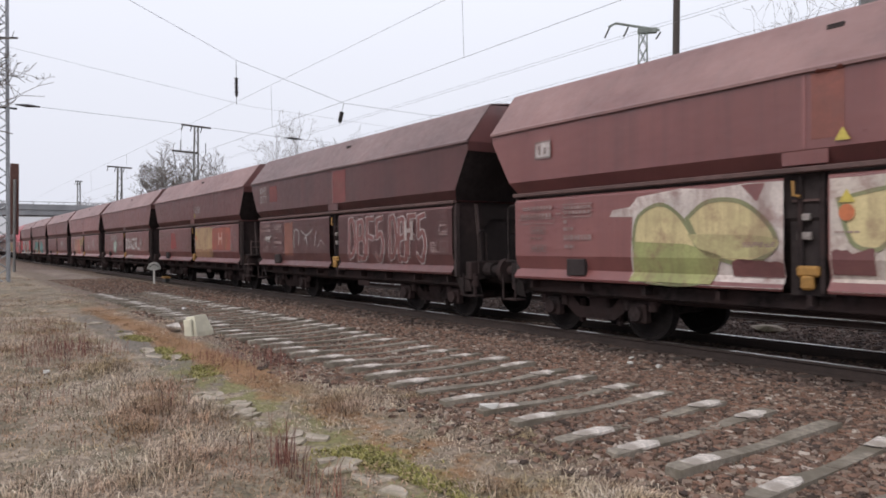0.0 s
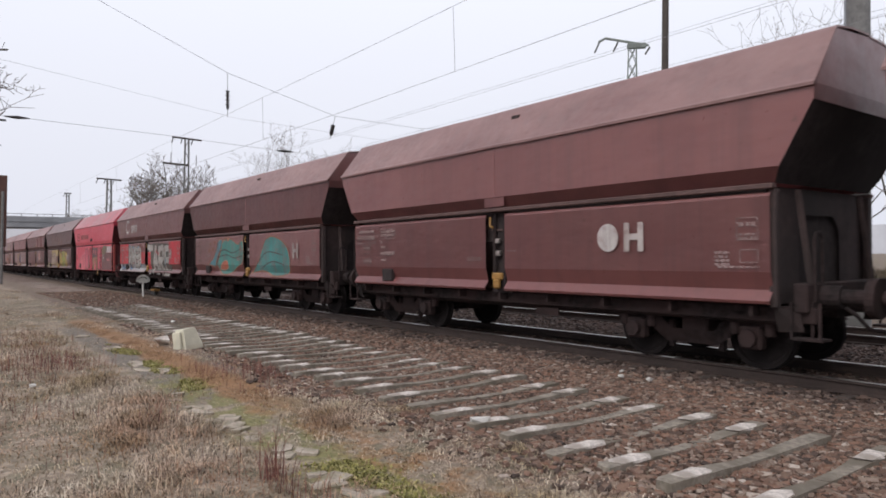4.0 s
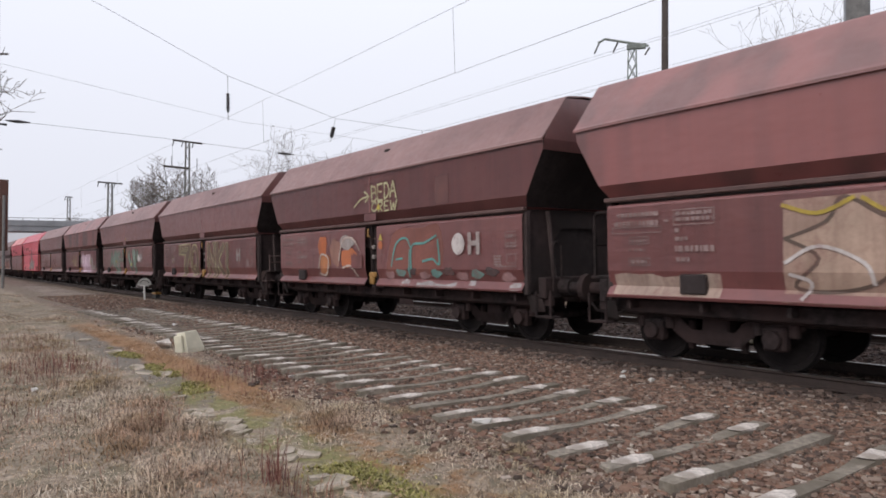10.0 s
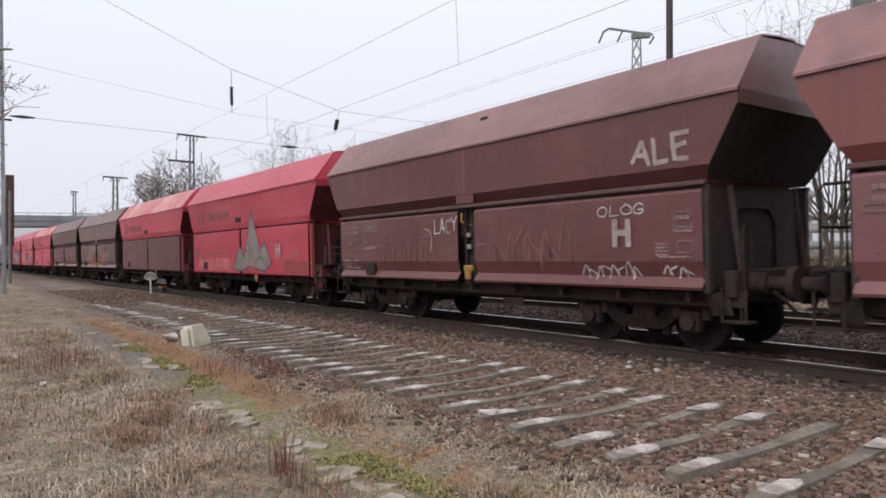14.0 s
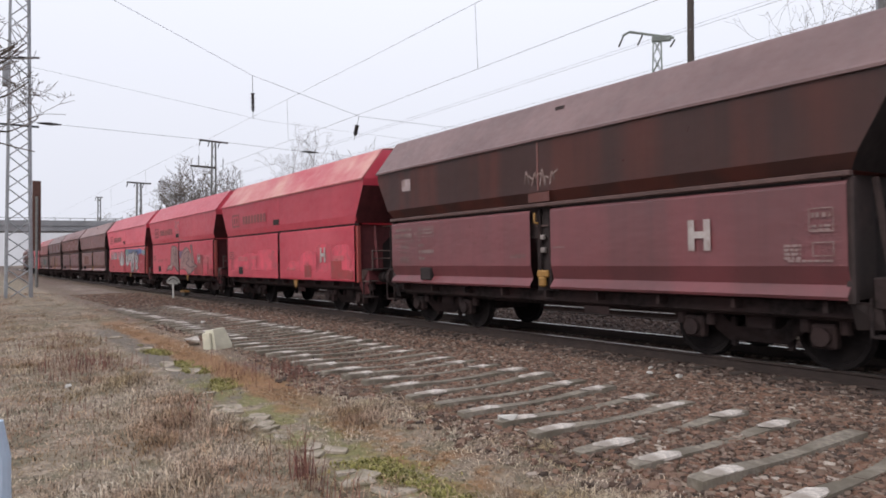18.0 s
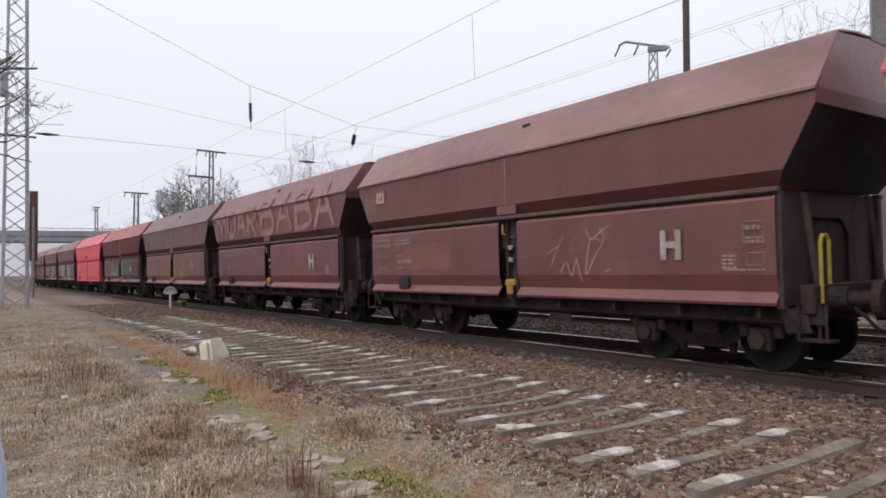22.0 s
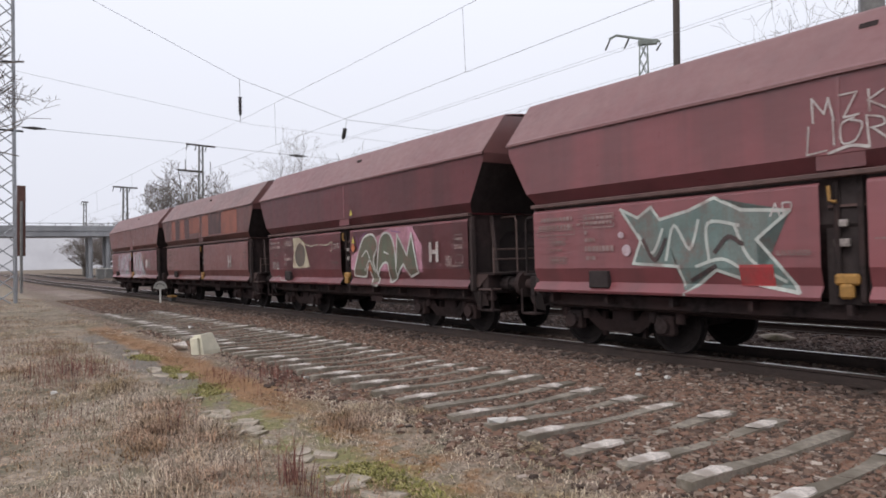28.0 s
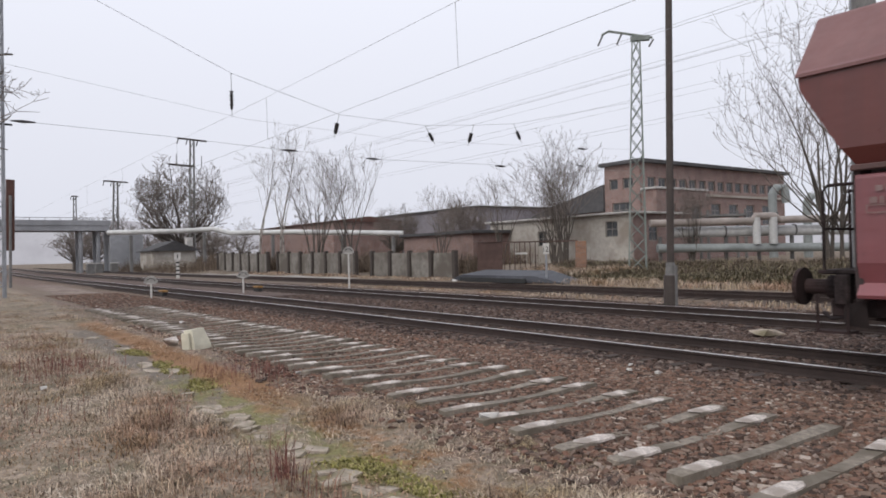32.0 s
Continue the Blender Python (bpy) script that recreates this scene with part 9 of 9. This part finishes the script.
    for x, z in ((6.85, 1.55), (7.85, 1.45), (8.15, 1.4)):
        decal(w, 6, "yellow_oval", flat([ellipse(x, z, 0.06, 0.20)]), YELL, 5)
    box_logo(w, 6, 1.52, 2.90, 0.95, (0.42, 0.12, 0.10), (0.26, 0.075, 0.068))
    # 5
    w = W[5]
    for k, (a, b, c) in enumerate(((2.75, 1.85, "C"), (3.15, 1.95, "U"), (3.6, 1.92, "B"), (4.05, 1.88, "S"))):
        hand(w, 5, c, a, a + 0.42, 1.74, 2.16, (0.17, 0.09, 0.09), 0.07, (0.56, 0.51, 0.51), 0.022, k, 0.12)
    hand(w, 5, "SREMB", 2.7, 4.55, 1.32, 1.70, (0.17, 0.09, 0.09), 0.07, (0.56, 0.51, 0.51), 0.022, 8, 0.12)
    hand(w, 5, "AREZ", 4.4, 5.7, 1.36, 1.70, (0.56, 0.51, 0.51), 0.035, seed=9, jit=0.1)
    hand(w, 5, "BSKMR", 6.85, 9.35, 1.55, 2.10, (0.10, 0.225, 0.22), 0.11, seed=4, jit=0.07, gap=0.2, label="teal sprayed letters")
    hand(w, 5, "C", 9.98, 10.42, 1.50, 2.14, (0.10, 0.225, 0.22), 0.11, seed=5, jit=0.05)
    lines_on(w, 5, [[(7.3, 1.6), (7.32, 1.35)], [(8.6, 1.6), (8.6, 1.38)], [(9.3, 1.6), (9.32, 1.3)], [(10.2, 1.55), (10.22, 1.3)], [(10.42, 1.22), (10.52, 1.36)], [(10.5, 1.2), (10.4, 1.34)]], (0.115, 0.27, 0.26), 0.03)
    wash(w, 5, 8.3, 9.2, 1.02, 1.36, (0.17, 0.10, 0.17), 192)
    # 4
    wash(W[4], 4, 7.0, 11.0, 1.05, 1.3, (0.64, 0.045, 0.065), 195)
    # 3
    w = W[3]
    RIMW, FILL = (0.56, 0.60, 0.56), (0.165, 0.225, 0.21)
    shape(w, 3, [(2.98, 2.3), (3.3, 2.15), (3.55, 2.3), (3.7, 2.1), (4.2, 2.2), (4.6, 2.35), (5.0, 2.15), (5.65, 2.1), (5.2, 1.75), (5.5, 1.4), (5.74, 1.06), (5.2, 1.15), (4.6, 1.35), (4.1, 1.0), (4.0, 1.4), (3.2, 1.45), (3.35, 1.8)], FILL, 1, RIMW, 0.045, round_=False, label="dark green letters with pale rims")
    lines_on(w, 3, [[(3.3, 1.9), (3.55, 1.6), (3.75, 1.95)], [(3.8, 1.5), (3.95, 2.0), (4.2, 1.65), (4.35, 2.05)], [(4.5, 1.5), (4.5, 2.0), (4.95, 1.95)], [(4.9, 1.95), (5.1, 1.5), (5.55, 1.2)], [(4.3, 1.4), (4.7, 1.5), (5.0, 1.35)]], RIMW, 0.045, 3)
    lines_on(w, 3, [[(3.4, 1.8), (3.6, 1.5), (3.8, 1.8)], [(4.6, 1.6), (4.8, 1.8), (5.0, 1.7)], [(4.2, 1.2), (4.6, 1.4)]], BLACKISH, 0.06, 4)
    shape(w, 3, [(4.95, 1.14), (5.42, 1.14), (5.42, 1.42), (4.95, 1.42)], (0.40, 0.045, 0.05), 6, round_=False)
    hand(w, 3, "AP", 5.40, 5.68, 2.04, 2.2, CHALK, 0.022, seed=2)
    shape(w, 3, [(7.22, 2.1), (7.6, 2.3), (8.0, 2.2), (8.5, 2.34), (9.0, 1.8), (8.9, 1.7), (9.1, 1.25), (8.7, 1.2), (8.65, 0.98), (8.2, 1.1), (7.65, 0.98), (7.6, 1.35), (7.25, 1.45), (7.4, 1.8)], FILL, 1, RIMW, 0.045, round_=False, label="dark green letters with pale rims")
    lines_on(w, 3, [[(7.4, 1.3), (7.5, 2.0), (7.85, 2.1), (7.8, 1.7), (7.5, 1.6)], [(8.0, 1.4), (8.2, 2.15), (8.55, 1.6)], [(8.1, 1.7), (8.45, 1.75)], [(8.7, 2.0), (8.65, 1.4), (9.0, 1.35)], [(7.7, 1.1), (8.1, 1.35), (8.5, 1.1)]], RIMW, 0.05, 3)
    lines_on(w, 3, [[(7.55, 1.5), (7.65, 1.9)], [(8.2, 1.5), (8.3, 1.9)], [(8.5, 1.3), (8.75, 1.6)]], (0.30, 0.36, 0.42), 0.08, 4)
    decal(w, 3, "pink_spot", flat([ellipse(8.82, 2.13, 0.09, 0.12), ellipse(8.99, 2.26, 0.07, 0.09), ellipse(7.25, 2.24, 0.06, 0.09), ellipse(2.98, 1.9, 0.06, 0.05), ellipse(3.08, 1.66, 0.09, 0.09)]), (0.58, 0.46, 0.50), 5, kind="stuff")
    for t, a, b, c, d in (("MZK", 5.95, 6.8, 3.15, 3.42), ("LIOR", 5.9, 6.8, 2.82, 3.12)):
        hand(w, 3, t, a, b, c, d, CHALK, 0.022, seed=len(t), jit=0.12)
    lines_on(w, 3, [[(6.15, 2.74), (6.4, 2.80), (6.6, 2.76)]], CHALK, 0.035)
    # 2
    w = W[2]
    shape(w, 2, [(2.88, 2.34), (3.3, 2.36), (3.7, 2.2), (3.85, 1.9), (4.05, 1.46), (3.6, 1.42), (2.85, 1.44), (2.95, 1.9)], (0.50, 0.43, 0.31), 1, round_=False, label="cream sprayed patch")
    decal(w, 2, "painted_ring", flat([ellipse(3.40, 1.84, 0.37, 0.38, 26, 0.04, 5)]), (0.105, 0.095, 0.075), 2, "dark sprayed disc with a cream rim")
    lines_on(w, 2, [[(3.05, 1.95), (3.35, 2.2), (3.7, 2.1)]], (0.62, 0.55, 0.42), 0.04, 4)
    lines_on(w, 2, [[(3.8, 2.14), (4.2, 2.06), (4.6, 2.10)], [(4.8, 2.09), (5.2, 2.06), (5.52, 2.14), (5.47, 1.86)]], (0.56, 0.48, 0.38), 0.03, 4)
    hand(w, 2, "12-5", 5.62, 5.9, 1.96, 2.08, CHALK, 0.02, seed=3)
    hand(w, 2, "NIHIL", 1.32, 1.82, 1.42, 1.62, LETTER, 0.03, seed=4, slant=0.15)
    lines_on(w, 2, [[(1.3, 1.02), (1.6, 1.18), (1.9, 1.06), (2.4, 1.03)]], CHALK, 0.025)
    shape(w, 2, [(6.58, 1.36), (6.6, 2.38), (9.5, 2.36), (9.9, 1.9), (9.9, 1.3)], (0.52, 0.25, 0.33), 0, round_=False, label="pink sprayed ground")
    lines_on(w, 2, [[(6.9, 2.3), (7.0, 1.9), (7.15, 2.25)], [(7.2, 2.2), (7.4, 2.32)], [(8.6, 2.3), (9.0, 2.25)]], (0.30, 0.14, 0.30), 0.03, 1)
    DKO, WR = (0.115, 0.125, 0.085), (0.60, 0.60, 0.56)
    shape(w, 2, [(6.7, 1.22), (7.0, 1.8), (7.3, 2.18), (7.75, 2.24), (7.95, 1.95), (7.75, 1.6), (8.0, 1.05), (7.7, 1.02), (7.5, 1.45), (7.3, 1.2)], DKO, 2, WR, 0.05, label="dark olive letter with a pale rim")
    shape(w, 2, [(7.9, 1.2), (8.1, 2.1), (8.5, 2.25), (8.75, 1.9), (8.8, 1.2), (8.5, 1.1), (8.45, 1.5), (8.2, 1.5)], DKO, 4, WR, 0.05, label="dark olive letter with a pale rim")
    shape(w, 2, [(8.8, 1.2), (8.9, 2.2), (9.3, 1.7), (9.5, 2.2), (9.75, 1.3), (9.4, 1.2), (9.15, 1.5)], DKO, 6, WR, 0.05, round_=False, label="dark olive letter with a pale rim")
    lines_on(w, 2, [[(7.2, 1.7), (7.45, 1.85), (7.6, 1.65)], [(7.35, 1.35), (7.6, 1.6), (7.85, 1.3)], [(8.3, 1.8), (8.5, 1.75)]], WR, 0.035, 8)
    shape(w, 2, [(7.5, 1.35), (7.62, 1.55), (7.7, 1.3)], (0.42, 0.14, 0.08), 8, round_=False)
    # 1: fresh orange-brown panels between dark ones
    w = W[1]
    tiles(w, 1, [(2.0, 2.6, 2.76, 3.62), (3.3, 4.0, 2.76, 3.62), (4.75, 6.15, 2.95, 3.62), (6.5, 7.3, 2.76, 3.62), (8.0, 8.5, 3.2, 3.62), (8.9, 10.6, 2.76, 3.62)], (0.30, 0.105, 0.075), 0, 20)
    tiles(w, 1, [(2.6, 3.3, 2.76, 3.62), (4.05, 4.7, 2.76, 3.62), (7.35, 8.85, 2.80, 3.62)], (0.085, 0.048, 0.052), 1, 50)
    # 0
    w = W[0]
    MAUVE, MINTY, BERRY = (0.46, 0.36, 0.42), (0.26, 0.40, 0.36), (0.34, 0.09, 0.15)
    shape(w, 0, [(2.75, 2.0), (3.1, 2.3), (3.6, 2.15), (4.1, 2.32), (4.7, 2.2), (5.3, 2.3), (5.95, 2.3), (5.98, 1.95), (5.4, 1.9), (5.6, 1.3), (5.3, 1.1), (4.2, 1.08), (3.2, 1.12), (2.8, 1.45), (2.95, 1.7)], MAUVE, 1, (0.56, 0.50, 0.53), 0.05, label="mauve and mint sprayed letters")
    lines_on(w, 0, [[(2.95, 1.3), (3.2, 2.1), (3.5, 1.4)], [(3.6, 1.3), (3.7, 2.0), (4.0, 1.6), (4.05, 2.1)], [(4.3, 1.4), (4.35, 2.1), (4.75, 2.05)], [(4.9, 2.1), (4.8, 1.7), (5.2, 1.6), (5.0, 1.25)], [(3.0, 1.25), (4.0, 1.2), (5.2, 1.25)]], (0.60, 0.54, 0.58), 0.07, 3)
    lines_on(w, 0, [[(3.1, 1.4), (3.3, 1.9)], [(3.8, 1.35), (4.2, 1.5)], [(4.5, 1.5), (4.7, 1.8)], [(5.1, 1.9), (5.3, 2.1)], [(3.5, 2.1), (3.8, 2.2)]], BERRY, 0.07, 4)
    lines_on(w, 0, [[(2.9, 1.6), (3.0, 2.1)], [(4.1, 1.3), (4.3, 2.0)], [(5.2, 1.2), (5.5, 1.7)], [(4.7, 1.2), (5.0, 1.4)], [(5.5, 2.1), (5.9, 2.2)]], MINTY, 0.09, 5)
    shape(w, 0, [(6.58, 2.3), (7.3, 2.2), (7.6, 2.3), (8.0, 2.34), (8.6, 2.2), (8.75, 1.95), (9.0, 1.5), (9.25, 1.1), (8.6, 1.15), (7.9, 1.05), (7.0, 1.04), (6.62, 1.1), (7.0, 1.5), (6.75, 1.9)], MAUVE, 1, (0.56, 0.50, 0.53), 0.05, label="mauve and mint sprayed letters")
    lines_on(w, 0, [[(6.9, 2.1), (7.2, 1.3), (7.4, 2.1)], [(7.6, 1.3), (7.7, 2.1), (8.0, 2.0), (7.9, 1.6), (7.6, 1.6)], [(8.2, 2.1), (8.2, 1.4), (8.55, 1.3)], [(8.45, 2.1), (8.55, 1.6), (8.9, 1.25)], [(6.8, 1.15), (7.8, 1.2), (8.9, 1.15)]], (0.60, 0.54, 0.58), 0.07, 3)
    lines_on(w, 0, [[(7.05, 1.8), (7.2, 2.1)], [(7.75, 1.5), (7.85, 1.8)], [(8.3, 1.9), (8.4, 2.1)], [(7.4, 1.3), (7.6, 1.15)], [(8.0, 1.2), (8.2, 1.3)]], BERRY, 0.08, 4)
    lines_on(w, 0, [[(7.5, 2.2), (7.55, 1.5)], [(8.6, 2.0), (8.85, 1.5), (9.0, 1.25)], [(8.1, 2.2), (8.1, 1.5)], [(6.75, 1.3), (7.0, 1.2)]], MINTY, 0.10, 5)
    lines_on(w, 0, [[(8.6, 2.2), (8.75, 2.0), (8.95, 2.15), (9.1, 2.0), (9.3, 2.26), (9.32, 1.95)], [(8.7, 1.05), (9.1, 1.15), (9.4, 1.14), (9.38, 1.05)]], (0.60, 0.42, 0.33), 0.05, 6)
    lines_on(w, 0, [ellipse(6.78, 2.95, 0.14, 0.13, 10) + [(6.92, 2.95)], [(6.75, 2.85), (7.0, 3.0), (7.1, 2.85), (7.2, 2.98)]], CHALK, 0.03)


paintings()


# ---- motion ----
def on_track(x):
    """Pose of a wagon whose rear buffers are at x along the track."""
    a, b = x + 2.45, x + L - 2.45
    ya, yb = bend(a), bend(b)
    rz = math.atan2(yb - ya, b - a)
    y = TRACK_Y + ya - math.tan(rz) * 2.45
    return pose(x, y, 0, 0, 0, math.degrees(rz))


def motions():
    for i, w in WAGONS.items():
        walk(w, [(t, on_track(rear(t) + i * L)) for t in range(33)])


motions()
